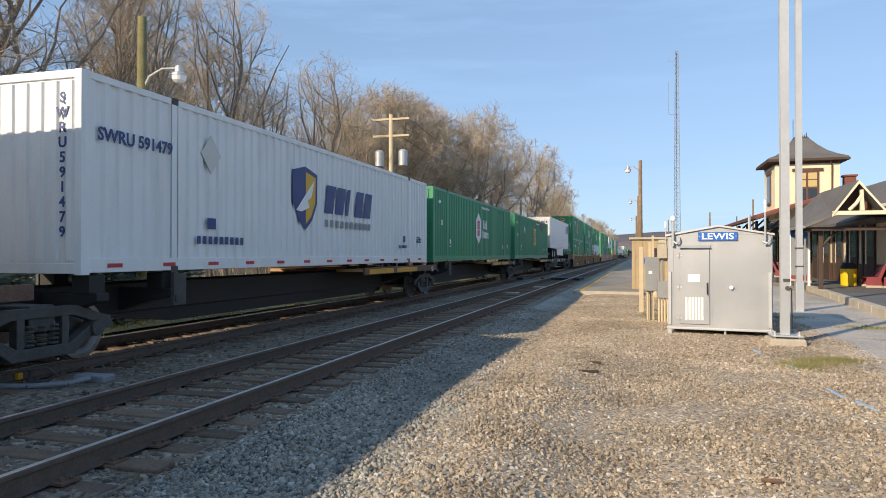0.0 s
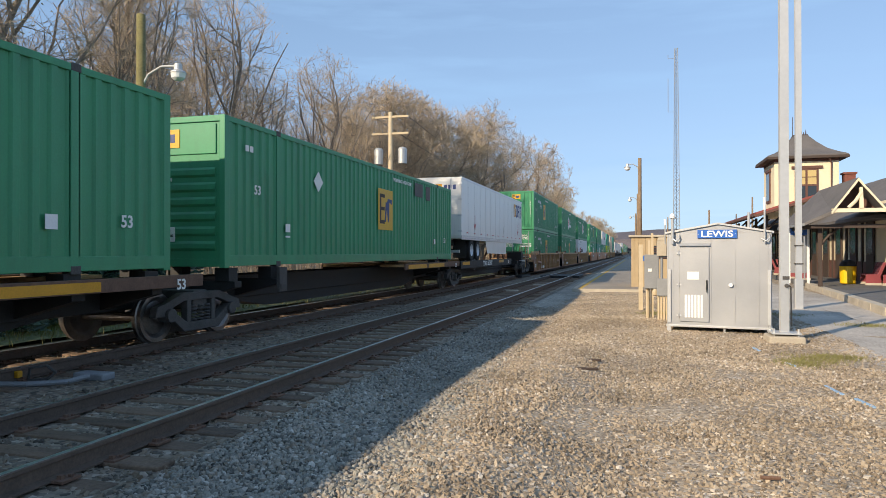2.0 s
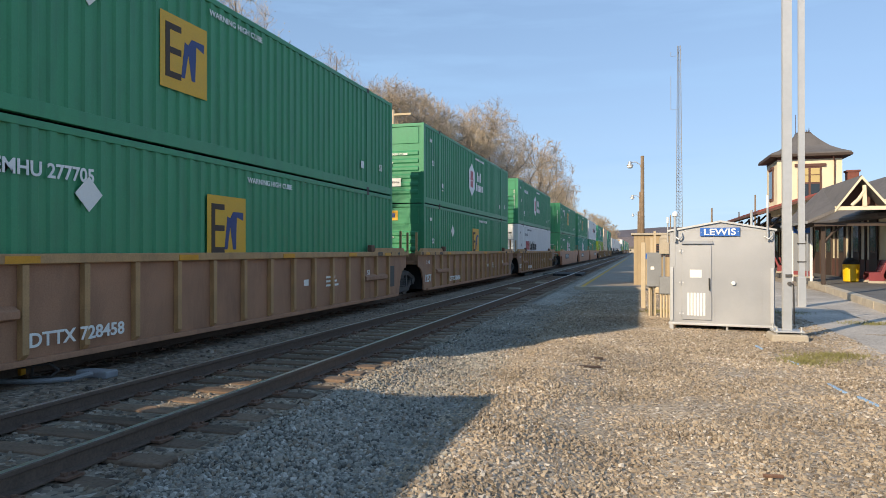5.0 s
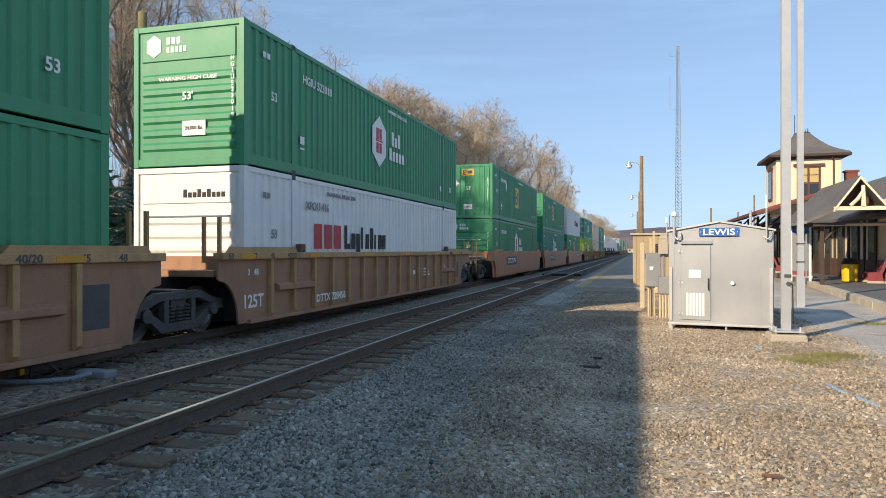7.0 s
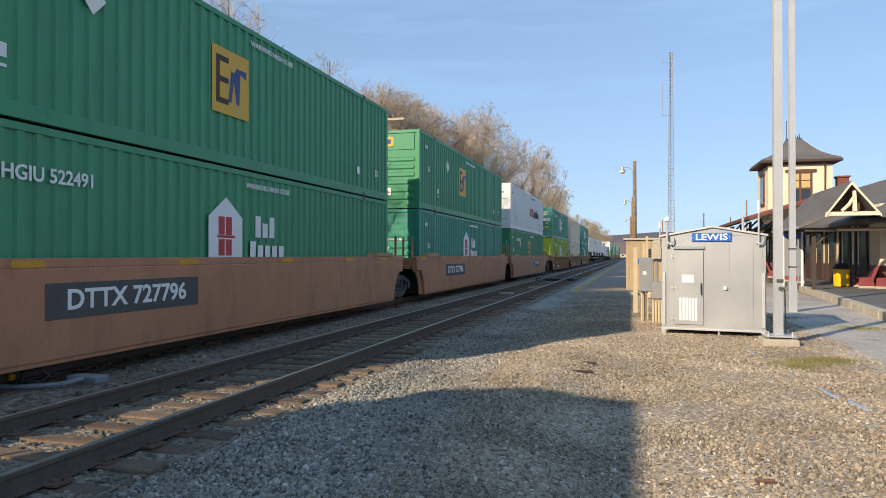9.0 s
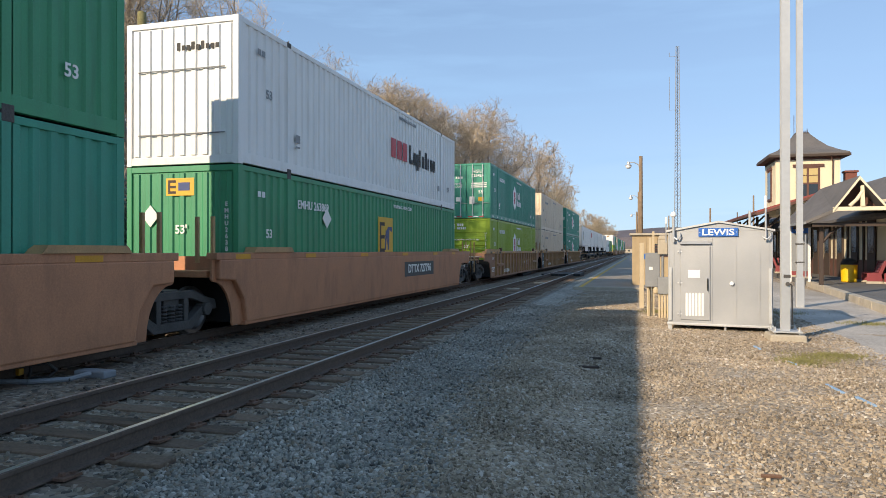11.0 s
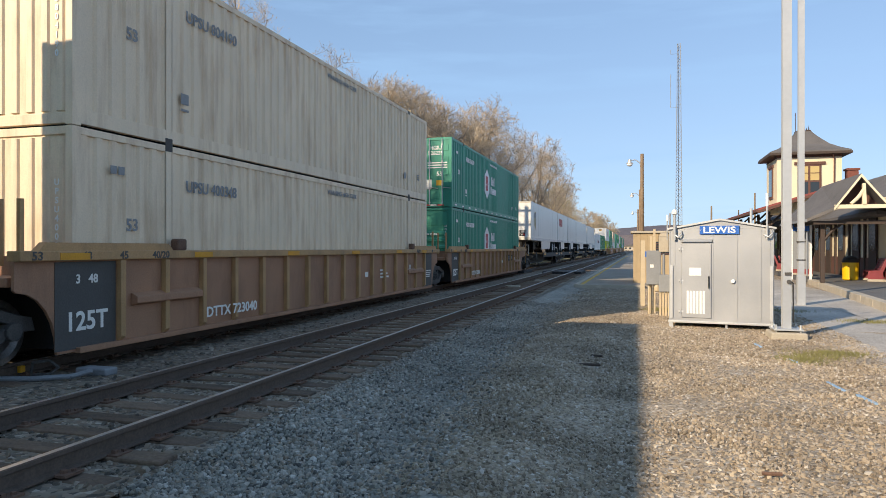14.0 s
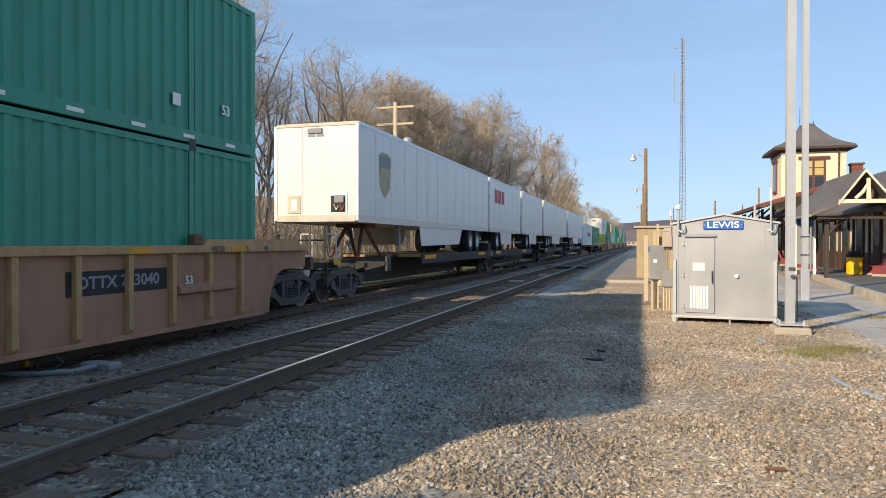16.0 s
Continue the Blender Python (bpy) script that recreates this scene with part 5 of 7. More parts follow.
# trailers, then more stacks far behind
spine_car(142.25, first=True, trailer=True, nose=True)
trailer(142.25, 'crest', "weathered white box trailer with a faded shield emblem", arrow=False, nose=True)
spine_car(160.0, trailer=True)
PUP = "short white box trailer riding on a spine car"
trailer(158.8, 'red', PUP, arrow=False, L=8.9)
trailer(168.5, None, PUP, arrow=False, L=8.9)
spine_car(178.3, trailer=True)
trailer(178.3, None, arrow=False)
spine_car(196.6, trailer=True)
trailer(196.6, None, arrow=False)
spine_car(214.8)
container(214.8, SOLO, cwhite_m, 'vert', 'xpo', label=W_XPO)
spine_car(232.6, last=True)
container(232.6, SOLO, green_m, 'ribs', 'emp', label=G_EMP)
y8 = 255.0
for k in range(9):
    well_car(y8, k % 3 == 0, k % 3 == 2, k % 2 == 1, "DTTX 723016", brown_m if k % 2 else rust_m)
    pick = [(cwhite_m, lime_m), (green_m, green_m), (cream_m, cwhite_m), (teal_m, green_m), (green_m, cwhite_m)][k % 5]
    container(y8, LOW, pick[1], 'ribs', 'hex', label=G_HUB if pick[1] in (green_m, teal_m, lime_m) else CREAM)
    container(y8, HIGH, pick[0], 'vert', 'emp', label=G_EMP if pick[0] in (green_m, teal_m) else CREAM)
    y8 += 19.5 if k % 3 != 2 else 23.4


# ---------- equipment shed and mast ----------
def equipment_shed():
    W, D, E, A = 2.08, 2.3, 2.14, 2.32
    t = thing("equipment_shed", "dull aluminium railway equipment shed on low feet", "shed", (0.61, 15.77, 0), turn=-7.2)
    part("body", Shape().box(0, W, 0.02, D, 0.14, E), alu_m, t, bevel=0.01)
    part("gable", Shape().prism([(0, E), (W, E), (W / 2, A)], 1, 0.02, D), alu_m, t)
    part("roof", Shape().prism([(-0.04, E - 0.02), (W / 2, A - 0.005), (W + 0.04, E - 0.02), (W + 0.04, E + 0.02), (W / 2, A + 0.035), (-0.04, E + 0.02)], 1, -0.03, D + 0.05), galv_m, t)
    part("base_frame", Shape().box(-0.02, W + 0.02, -0.01, D, 0.10, 0.15), galv_m, t, bevel=0.008)
    for x, y in ((0.0, 0.0), (W - 0.08, 0.0), (0.0, D - 0.08), (W - 0.08, D - 0.08)):
        part("foot", Shape().box(x, x + 0.08, y, y + 0.08, -0.02, 0.12), galv_m, t)
    part("foot", Shape().tube((W * 0.56, 0.06, -0.02), (W * 0.56, 0.06, 0.12), 0.025), galv_m, t)
    for x in (0.02, 0.12, 0.90, 1.37, 1.83, 2.0):
        part("seam", Shape().box(x - 0.007, x + 0.007, 0.012, 0.03, 0.16, E - 0.02), alu_m, t, "folded panel seam")
    d = part("door", Shape().box(0.26, 0.86, -0.008, 0.03, 0.22, 1.82), alu_m, t, "closed flush metal door", bevel=0.006)
    part("drip_edge", Shape().prism([(-0.05, 1.86), (0.02, 1.88), (0.02, 1.92)], 0, 0.24, 0.88), galv_m, d)
    for z in (0.35, 1.02, 1.70):
        part("hinge", Shape().tube((0.245, -0.014, z - 0.05), (0.245, -0.014, z + 0.05), 0.014).box(0.2, 0.3, -0.014, -0.006, z - 0.018, z + 0.018), silver_m, d)
    part("handle", Shape().box(0.80, 0.83, -0.03, -0.008, 0.92, 1.12).tube((0.815, -0.03, 1.0), (0.815, -0.05, 0.86), 0.012), black_m, d, "dark latch handle")
    part("notice", Shape().box(0.42, 0.66, -0.013, -0.007, 1.13, 1.30), paper_m, d, "white paper notice")
    for k in range(6):
        part("louvre_tape", Shape().box(0.37 + k * 0.065, 0.41 + k * 0.065, -0.016, -0.009, 0.31, 0.80), paper_m, d, "white strip over the louvre")
    for k in range(13):
        part("louvre", Shape().prism([(-0.012, 0.32 + k * 0.037), (-0.006, 0.345 + k * 0.037), (-0.006, 0.32 + k * 0.037)], 0, 0.36, 0.74), alu_m, d)
    part("vent_cap", Shape().lathe([(0.0, -0.03), (0.035, -0.028), (0.045, -0.01), (0.045, 0.012)], 16, (0, 0, 0), 'z'), white_m, t, "round white plug", at=pose(1.29, -0.01, 1.02, -90, 0, 0))
    for x in (0.05, 2.03):
        part("side_bracket", Shape().box(x - 0.03, x + 0.03, -0.015, 0.02, 0.2, 1.35), galv_m, t)
    s = part("name_sign", Shape().box(0.63, 1.41, -0.02, 0.004, 2.02, 2.20), blue_m, t, "blue station-name sign with white letters")
    lettering("LEWIS", 0.185, white_m, s, on_front(1.02, -0.022, 2.105), wide=1.28)
    for x in (0.655, 1.385):
        part("rivet", Shape().tube((x, -0.026, 2.11), (x, -0.018, 2.11), 0.008, n=8), white_m, s)
    a = part("antenna_mast", Shape().tube((0.12, -0.05, 1.9), (0.12, -0.05, 2.5), 0.03).path([(0.12, -0.05, 2.02), (0.2, -0.08, 1.95), (0.26, -0.05, 2.02), (0.25, 0.0, 2.1)], 0.018), galv_m, t)
    part("antenna_dome", Shape().lathe([(0.02, 2.44), (0.06, 2.46), (0.065, 2.5), (0.045, 2.55), (0.01, 2.57)], 16, (0.12, -0.05, 0)), white_m, a, "white dome aerial")
    a = part("antenna_mast", Shape().tube((1.94, -0.05, 1.92), (1.94, -0.05, 2.62), 0.02).path([(1.88, -0.06, 2.0), (1.97, -0.09, 1.95), (2.04, -0.06, 2.03), (2.02, 0.0, 2.1)], 0.018), galv_m, t)
    part("antenna_rod", Shape().tube((1.94, -0.05, 2.6), (1.94, -0.05, 2.86), 0.028), white_m, a, "white rod aerial")
    a = part("antenna_mast", Shape().tube((-0.08, 0.5, 1.9), (-0.08, 0.5, 2.35), 0.016), galv_m, t)
    part("antenna_rod", Shape().tube((-0.08, 0.5, 2.33), (-0.08, 0.5, 2.47), 0.028), white_m, a)
    part("roof_vent", Shape().tube((1.66, 1.2, 2.2), (1.66, 1.2, 2.62), 0.03), galv_m, t)
    return t


equipment_shed()


def steel_mast(x, y, w, top, foot):
    t = thing("steel_mast", "galvanized steel column bolted to a concrete footing", "mast", (x, y, 0), group="steel columns")
    if foot:
        part("footing", Shape().prism([(-0.33, -0.05), (0.33, -0.05), (0.31, 0.13), (-0.31, 0.13)], 1, -0.33, 0.33), concrete_m, t, "rough concrete footing", bevel=0.03)
        part("base_plate", Shape().box(-0.26, 0.26, -0.26, 0.26, 0.16, 0.19), galv_m, t, bevel=0.006)
        for a in (-0.21, 0.21):
            for b in (-0.21, 0.21):
                part("anchor_bolt", Shape().tube((a, b, 0.12), (a, b, 0.27), 0.016, n=8).tube((a, b, 0.19), (a, b, 0.215), 0.03, n=6), galv_m, t)
    z0 = 0.19 if foot else -0.05
    part("column", Shape().prism([(-w / 2, -w / 2), (w / 2, -w / 2), (w / 2, -w / 2 + 0.03), (0.02, -w / 2 + 0.03), (0.02, w / 2 - 0.03), (w / 2, w / 2 - 0.03), (w / 2, w / 2),
                                  (-w / 2, w / 2), (-w / 2, w / 2 - 0.03), (-0.02, w / 2 - 0.03), (-0.02, -w / 2 + 0.03), (-w / 2, -w / 2 + 0.03)], 2, z0, top), galv_m, t)
    if foot:
        part("ground_wire", Shape().path([(0.07, -w / 2 - 0.02, 1.08), (w / 2 + 0.02, -w / 2 - 0.03, 1.06), (w / 2 + 0.03, -w / 2 - 0.02, 0.3)], 0.012), black_m, t)
        part("clamp", Shape().box(-0.04, 0.08, -w / 2 - 0.02, -w / 2, 1.2, 1.26), iron_m, t)
        part("ground_lug", Shape().tube((0.03, -w / 2, 1.08), (0.03, -w / 2 - 0.04, 1.08), 0.04), iron_m, t)
    else:
        for z in (1.35, 1.9):
            part("band", Shape().box(-w / 2 - 0.02, w / 2 + 0.06, -w / 2 - 0.015, w / 2 + 0.015, z, z + 0.035), iron_m, t)
        part("conduit", Shape().tube((w / 2 + 0.06, -0.1, 0.9), (w / 2 + 0.06, -0.1, 2.2), 0.025), grey_m, t)
        part("base_cover", Shape().box(-w / 2 - 0.03, w / 2 + 0.03, -w / 2 - 0.03, w / 2 + 0.03, -0.03, 0.9), galv_m, t, bevel=0.008)
    return t


steel_mast(2.70, 14.45, 0.155, 9.5, True)
steel_mast(4.68, 22.9, 0.165, 12.0, False)


# meter boxes and conduits beside the shed
def meter_rack():
    t = thing("meter_rack", "grey electrical cabinet and meter boxes on pale conduits", "electrical box", (0.0, 18.6, 0))
    part("cabinet", Shape().box(0.16, 0.52, -0.12, 0.12, 0.78, 1.66), grey_m, t, "grey metal cabinet", bevel=0.015)
    part("label", Shape().box(0.25, 0.34, -0.126, -0.12, 1.22, 1.30), paper_m, t)
    part("meter_box", Shape().box(0.46, 0.76, -0.5, -0.25, 0.62, 1.05), grey_m, t, bevel=0.015)
    part("meter_can", Shape().box(0.46, 0.70, -0.45, -0.2, 1.62, 2.0).prism([(0.46, 2.0), (0.70, 2.0), (0.66, 2.10), (0.50, 2.10)], 1, -0.45, -0.2), concrete_m, t, bevel=0.02)
    part("riser", Shape().tube((0.58, -0.33, 1.05), (0.58, -0.33, 1.62), 0.03), grey_m, t)
    for x, z in ((0.28, 2.05), (0.36, 2.22)):
        part("post", Shape().box(x - 0.03, x + 0.03, 0.13, 0.19, -0.05, z), palewood_m, t)
    for x in (0.50, 0.57, 0.64, 0.71):
        part("conduit", Shape().tube((x, -0.4, -0.05), (x, -0.4, 0.64), 0.026), palewood_m, t, "cream plastic conduit")
    part("conduit", Shape().tube((0.23, 0, -0.05), (0.23, 0, 0.8), 0.03), palewood_m, t, "cream plastic conduit")
    part("valve", Shape().lathe([(0.02, 0.5), (0.07, 0.52), (0.08, 0.62), (0.03, 0.68)], 12, (0.42, -0.2, 0.1)), palewood_m, t)


meter_rack()
solid("marker_post", Shape().box(-0.065, 0.065, -0.065, 0.065, -0.05, 1.95), palewood_m, "pale square wooden post in the gravel", "post", (0.08, 21.3, 0), bevel=0.01)


def platform_booth():
    t = thing("platform_booth", "small tan boarded booth with flat roof on the platform", "booth", (-0.3, 33.0, 0.12))
    for k in range(14):
        part("board", Shape().box(0.005 + k * 0.16, 0.155 + k * 0.16, 0, 0.04, 0, 2.3), tanboard_m, t)
    part("walls", Shape().box(0, 2.24, 0.04, 2.4, 0, 2.3), tanboard_m, t)
    part("roof", Shape().box(-0.12, 2.36, -0.12, 2.5, 2.3, 2.40), concrete_m, t, bevel=0.02)
    part("notice_board", Shape().box(0.35, 0.85, -0.03, 0.0, 1.2, 1.45), blue_m, t)
    part("window", Shape().box(1.0, 1.9, -0.02, 0.0, 1.3, 1.9), glass_m, t)
    for k in range(5):
        part("slat", Shape().box(0.98, 1.92, -0.04, -0.02, 1.32 + k * 0.12, 1.36 + k * 0.12), trim_m, t)


platform_booth()


def lamp_post(x, y, top, label, arm=-0.75, wood=None, dish=False):
    t = thing("lamp_post", label, "lamp post", (x, y, 0), group="wooden lamp poles")
    part("pole", Shape().tube((0, 0, -0.1), (0, 0, top), 0.15, 0.11, 12), wood or wood_m, t, smooth=True)
    z = top * 0.93 if not dish else top * 0.80
    pts = [(0, 0, z - 0.35), (arm * 0.2, 0, z), (arm * 0.55, 0, z + 0.18), (arm, 0, z + 0.15)]
    part("arm", Shape().path(pts, 0.03), galv_m, t)
    l = part("lamp_head", Shape().lathe([(0.05, 0.22), (0.1, 0.2), (0.11, 0.05), (0.2, 0.0), (0.21, -0.04)], 16, (arm, 0, z)), galv_m, t, "grey security-lamp housing")
    part("lens", Shape().lathe([(0.19, -0.04), (0.17, -0.16), (0.1, -0.22), (0.02, -0.23)], 16, (arm, 0, z)), white_m, l, "pale lamp bowl")
    return t


lamp_post(0.12, 44.8, 7.65, "weathered wooden pole with curved-arm platform lamp")
lamp_post(0.0, 69, 7.4, "weathered wooden pole with curved-arm platform lamp")
lamp_post(-0.3, 104, 7.4, "weathered wooden pole with curved-arm platform lamp")
moss_m = mat("mossy_wood", (0.19, 0.17, 0.07), 0.9, var=0.35, scale=2, bscale=20, bump=0.5, stain=(0.10, 0.08, 0.05), stretch=(4, 4, 0.4), amount=0.7)
lamp_post(-12.6, 15.15, 8.0, "mossy wooden pole with curved-arm lamp beyond the tracks", arm=1.15, wood=moss_m, dish=True)
lamp_post(-13.0, 78, 8.0, "wooden pole with curved-arm lamp beyond the tracks", arm=1.3, dish=True)


def utility_pole(x, y, top, label, cans=2, arms=2):
    t = thing("utility_pole", label, "utility pole", (x, y, 0), group="utility poles")
    part("pole", Shape().tube((0, 0, -0.1), (0, 0, top), 0.17, 0.12, 12), palewood_m if cans else wood_m, t, smooth=True)
    for k in range(arms):
        z = top - 0.35 - k * 1.0
        part("crossarm", Shape().box(-1.15, 1.15, -0.06, 0.06, z, z + 0.12), palewood_m, t)
        for s in (-1.05, -0.5, 0.5, 1.05):
            part("insulator", Shape().lathe([(0.02, 0), (0.05, 0.04), (0.03, 0.08), (0.05, 0.12), (0.015, 0.17)], 10, (s, 0, z + 0.12)), grey_m, t)
    for k in range(cans):
        s = (-0.75, 0.75)[k]
        part("transformer", Shape().lathe([(0.05, -0.02), (0.26, 0.0), (0.27, 0.85), (0.2, 0.95), (0.05, 1.0)], 18, (s, 0, top - 3.1)), galv_m, t, "grey can transformer")
    return t


utility_pole(-14.2, 38.4, 10.1, "pale wooden utility pole with two can transformers")
for x, y, h in ((17.5, 118, 10.5), (10.5, 112, 8.2), (20.5, 160, 10), (27, 150, 8.5), (6.0, 150, 9.0)):
    utility_pole(x, y, h, "distant grey wooden utility pole", 0, 0)
# wires between the poles behind the tracks
for dz, dx in ((9.85, -1.05), (9.85, 1.05), (8.85, 0.5)):
    pts = []
    for k in range(25):
        u = k / 24
        pts.append((-14.2 + dx - 4 * u, 38.4 + 55 * (u - 0.0) * 1.0, dz + 2.0 * u - 1.6 * 4 * u * (1 - u) * 0.4))
    solid("overhead_wire", Shape().path(pts, 0.012, 4), black_m, "thin black overhead wire", "wire", group="overhead wires")


def radio_tower():
    x, y, H = 7.2, 140.0, 41.3
    t = thing("radio_tower", "tall grey lattice radio tower with aerials", "tower", (x, y, 0))
    def legs(z):
        r = 0.75 - 0.42 * z / H
        return [(r * math.cos(a), r * math.sin(a), z) for a in (math.radians(90), math.radians(210), math.radians(330))]
    for k in range(3):
        part("leg", Shape().tube(legs(0)[k], legs(H)[k], 0.06, 0.05, 6), grey_m, t)
    n = 60
    for k in range(3):
        s = Shape()
        for i in range(n):
            a, b = legs(H * i / n), legs(H * (i + 1) / n)
            s.tube(a[k], b[(k + 1) % 3], 0.024, n=4, caps=False)
            s.tube(b[k], b[(k + 1) % 3], 0.02, n=4, caps=False)
        part("lattice", s, grey_m, t)
    for z in (39.4, 29.0):
        part("aerial", Shape().tube((0, 0, z), (-1.5, 0, z), 0.03, n=6).tube((-1.5, 0, z), (-1.5, 0, z + (0.8 if z > 35 else 6.5)), 0.05, n=6), grey_m, t)


radio_tower()

# ---------- near platform ----------
slab = thing("platform", "low asphalt platform with yellow edge line", "platform", (0, 0, 0), kind="structure")
part("surface", Shape().box(-2.62, 1.4, 30.7, 150, -0.05, 0.12), platform_m, slab)
part("kerb", Shape().box(-2.80, -2.624, 30.6, 150, -0.05, 0.125), concrete_m, slab)
part("kerb", Shape().box(-2.62, 0.2, 30.52, 30.696, -0.05, 0.122), concrete_m, slab)
part("edge_line", Shape().box(-2.55, -2.38, 30.7, 150, 0.12, 0.125), yellow_m, slab, "yellow safety line")
for y in (39, 52, 70):
    part("repair_strip", Shape().box(-2.2, 0.6, y, y + 0.35, 0.12, 0.124), finegravel_m, slab, "pale patched strip")
for x in (NEAR, FAR):
    cx = thing("crossing_panel", "dark timber crossing planks between the rails", "crossing", (x, 47.5, 0), group="crossing planks")
    for k in range(5):
        part("plank", Shape().box(-0.62 + k * 0.25, -0.38 + k * 0.25, -1.8, 1.8, 0.02, 0.17), black_m, cx, bevel=0.01)
    for s in (-1, 1):
        part("plank", Shape().box(s * 1.05 - 0.22, s * 1.05 + 0.22, -1.8, 1.8, 0.02, 0.17), black_m, cx, bevel=0.01)
for x, y, w, d in ((-5.6, 30.0, 0.5, 0.25), (-2.2, 33.6, 0.4, 0.5), (-5.0, 36.0, 0.3, 0.3)):
    solid("stone_slab", Shape().box(-w, w, -d, d, -0.02, 0.035), concrete_m, "pale broken concrete slab beside the rails", "slab", (x, y, 0.02), bevel=0.015, group="broken slabs")


# ---------- station ----------
def station():
    t = thing("station_building", "cream stucco railway station with square tower and grey roofs", "building", (0, 0, 0.0))
    wl = part("wall", Shape().box(10.9, 18.5, 35.5, 75, 0.2, 4.1), stucco_m, t, "cream stucco wall over dark wainscot")
    part("wainscot", Shape().box(10.84, 10.9, 35.5, 75, 0.2, 1.25), trim_m, wl)
    part("wainscot", Shape().box(10.84, 18.5, 35.44, 35.5, 0.2, 1.25), trim_m, wl)
    for k in range(13):
        y = 37.0 + k * 2.7
        d = part("doorway", Shape().box(10.80, 10.87, y, y + 1.15, 0.25, 3.2), darktrim_m, wl, "dark panelled doorway")
        part("pane", Shape().box(10.79, 10.80, y + 0.15, y + 1.0, 1.6, 3.0), glass_m, d)
        part("pilaster", Shape().box(10.80, 10.895, y + 1.75, y + 1.95, 0.25, 3.9), darktrim_m, wl)
    for x in (12.2, 14.2, 16.2):
        part("doorway", Shape().box(x, x + 1.1, 35.40, 35.46, 0.25, 3.1), darktrim_m, wl)
    # main roof, hipped, with deep eaves
    part("roof", Shape().add([(9.9, 33.8, 3.35), (19.5, 33.8, 3.35), (19.5, 76, 3.35), (9.9, 76, 3.35), (14.7, 39.5, 6.3), (14.7, 71, 6.3),
                              (9.9, 33.8, 3.2), (19.5, 33.8, 3.2), (19.5, 76, 3.2), (9.9, 76, 3.2)],
                             [(0, 1, 4), (1, 2, 5, 4), (2, 3, 5), (3, 0, 4, 5), (0, 6, 7, 1), (1, 7, 8, 2), (2, 8, 9, 3), (3, 9, 6, 0), (6, 9, 8, 7)]), shingle_m, t, "grey shingled hip roof")
    # track-side canopy with red metal roof
    part("canopy_roof", Shape().prism([(6.75, 3.95), (11.2, 5.35), (11.2, 5.47), (6.75, 4.10)], 1, 44.2, 78), redroof_m, t, "red metal canopy roof")
    part("fascia", Shape().prism([(6.70, 3.80), (11.2, 5.2), (11.2, 5.36), (6.70, 3.96)], 1, 44.05, 44.2), trim_m, t)
    part("soffit", Shape().prism([(6.85, 3.82), (10.9, 5.08), (10.9, 5.2), (6.85, 3.94)], 1, 44.2, 78), darktrim_m, t)
    part("gutter", Shape().box(6.62, 6.75, 44.1, 78, 3.86, 4.0), trim_m, t)
    for y in (45.2, 49.0, 53, 57, 61, 66, 71):
        p = part("canopy_post", Shape().box(7.42, 7.58, y, y + 0.16, 0.25, 3.95), darktrim_m, t, bevel=0.015)
        part("bracket", Shape().path([(7.5, y + 0.08, 3.0), (7.9, y + 0.08, 3.5), (8.6, y + 0.08, 4.2)], 0.07, 6), darktrim_m, p)
    # near porch with gable
    gy0, gy1 = 31.2, 37.5
    ax, az, hl, hz = 8.58, 4.75, 1.78, 2.98
    part("porch_roof", Shape().add([(ax, gy0, az), (ax, gy1, az), (ax - hl, gy1, hz), (ax - hl, gy0 + 0.9, hz), (ax - hl * 0.55, gy0, hz + 0.42), (ax + hl * 2.1, gy1, hz), (ax + hl * 2.1, gy0 + 0.9, hz), (ax + hl * 0.6, gy0, hz + 0.42),
                                    (ax, gy0, az - 0.13), (ax, gy1, az - 0.13), (ax - hl, gy1, hz - 0.13), (ax - hl, gy0 + 0.9, hz - 0.13), (ax - hl * 0.55, gy0, hz + 0.29), (ax + hl * 2.1, gy1, hz - 0.13), (ax + hl * 2.1, gy0 + 0.9, hz - 0.13), (ax + hl * 0.6, gy0, hz + 0.29)],
                                   [(0, 1, 2, 3, 4), (0, 7, 6, 5, 1), (8, 12, 11, 10, 9), (8, 9, 13, 14, 15), (2, 10, 11, 3), (3, 11, 12, 4), (4, 12, 8, 0), (0, 8, 15, 7), (7, 15, 14, 6), (6, 14, 13, 5)]), shingle_m, t, "grey shingled porch roof")
    for s in (-1, 1):
        k = 0.55 if s < 0 else 0.6
        part("bargeboard", Shape().prism([(ax, az - 0.02), (ax + s * hl * k, hz + 0.40), (ax + s * hl * k, hz + 0.28), (ax, az - 0.15)], 1, gy0 - 0.05, gy0 - 0.005), stucco_m, t, "cream bargeboard")
    part("tie_beam", Shape().box(ax - 0.95, ax + 1.0, gy0 + 0.0, gy0 + 0.12, hz + 0.36, hz + 0.52), stucco_m, t)
    part("king_post", Shape().prism([(ax + 0.05, hz + 0.5), (ax + 0.2, hz + 0.5), (ax + 0.16, az - 0.4), (ax + 0.05, az - 0.4)], 1, gy0, gy0 + 0.12), stucco_m, t)
    part("scroll_bracket", Shape().path([(ax - 0.35, gy0 + 0.05, hz + 0.55), (ax - 0.1, gy0 + 0.05, hz + 0.8), (ax + 0.12, gy0 + 0.05, hz + 1.15)], 0.07, 8), stucco_m, t, "curved cream bracket")
    part("gable_back", Shape().prism([(ax, az - 0.2), (ax - hl * 0.5, hz + 0.4), (ax + hl * 0.55, hz + 0.4)], 1, gy0 + 0.9, gy0 + 1.0), trim_m, t)
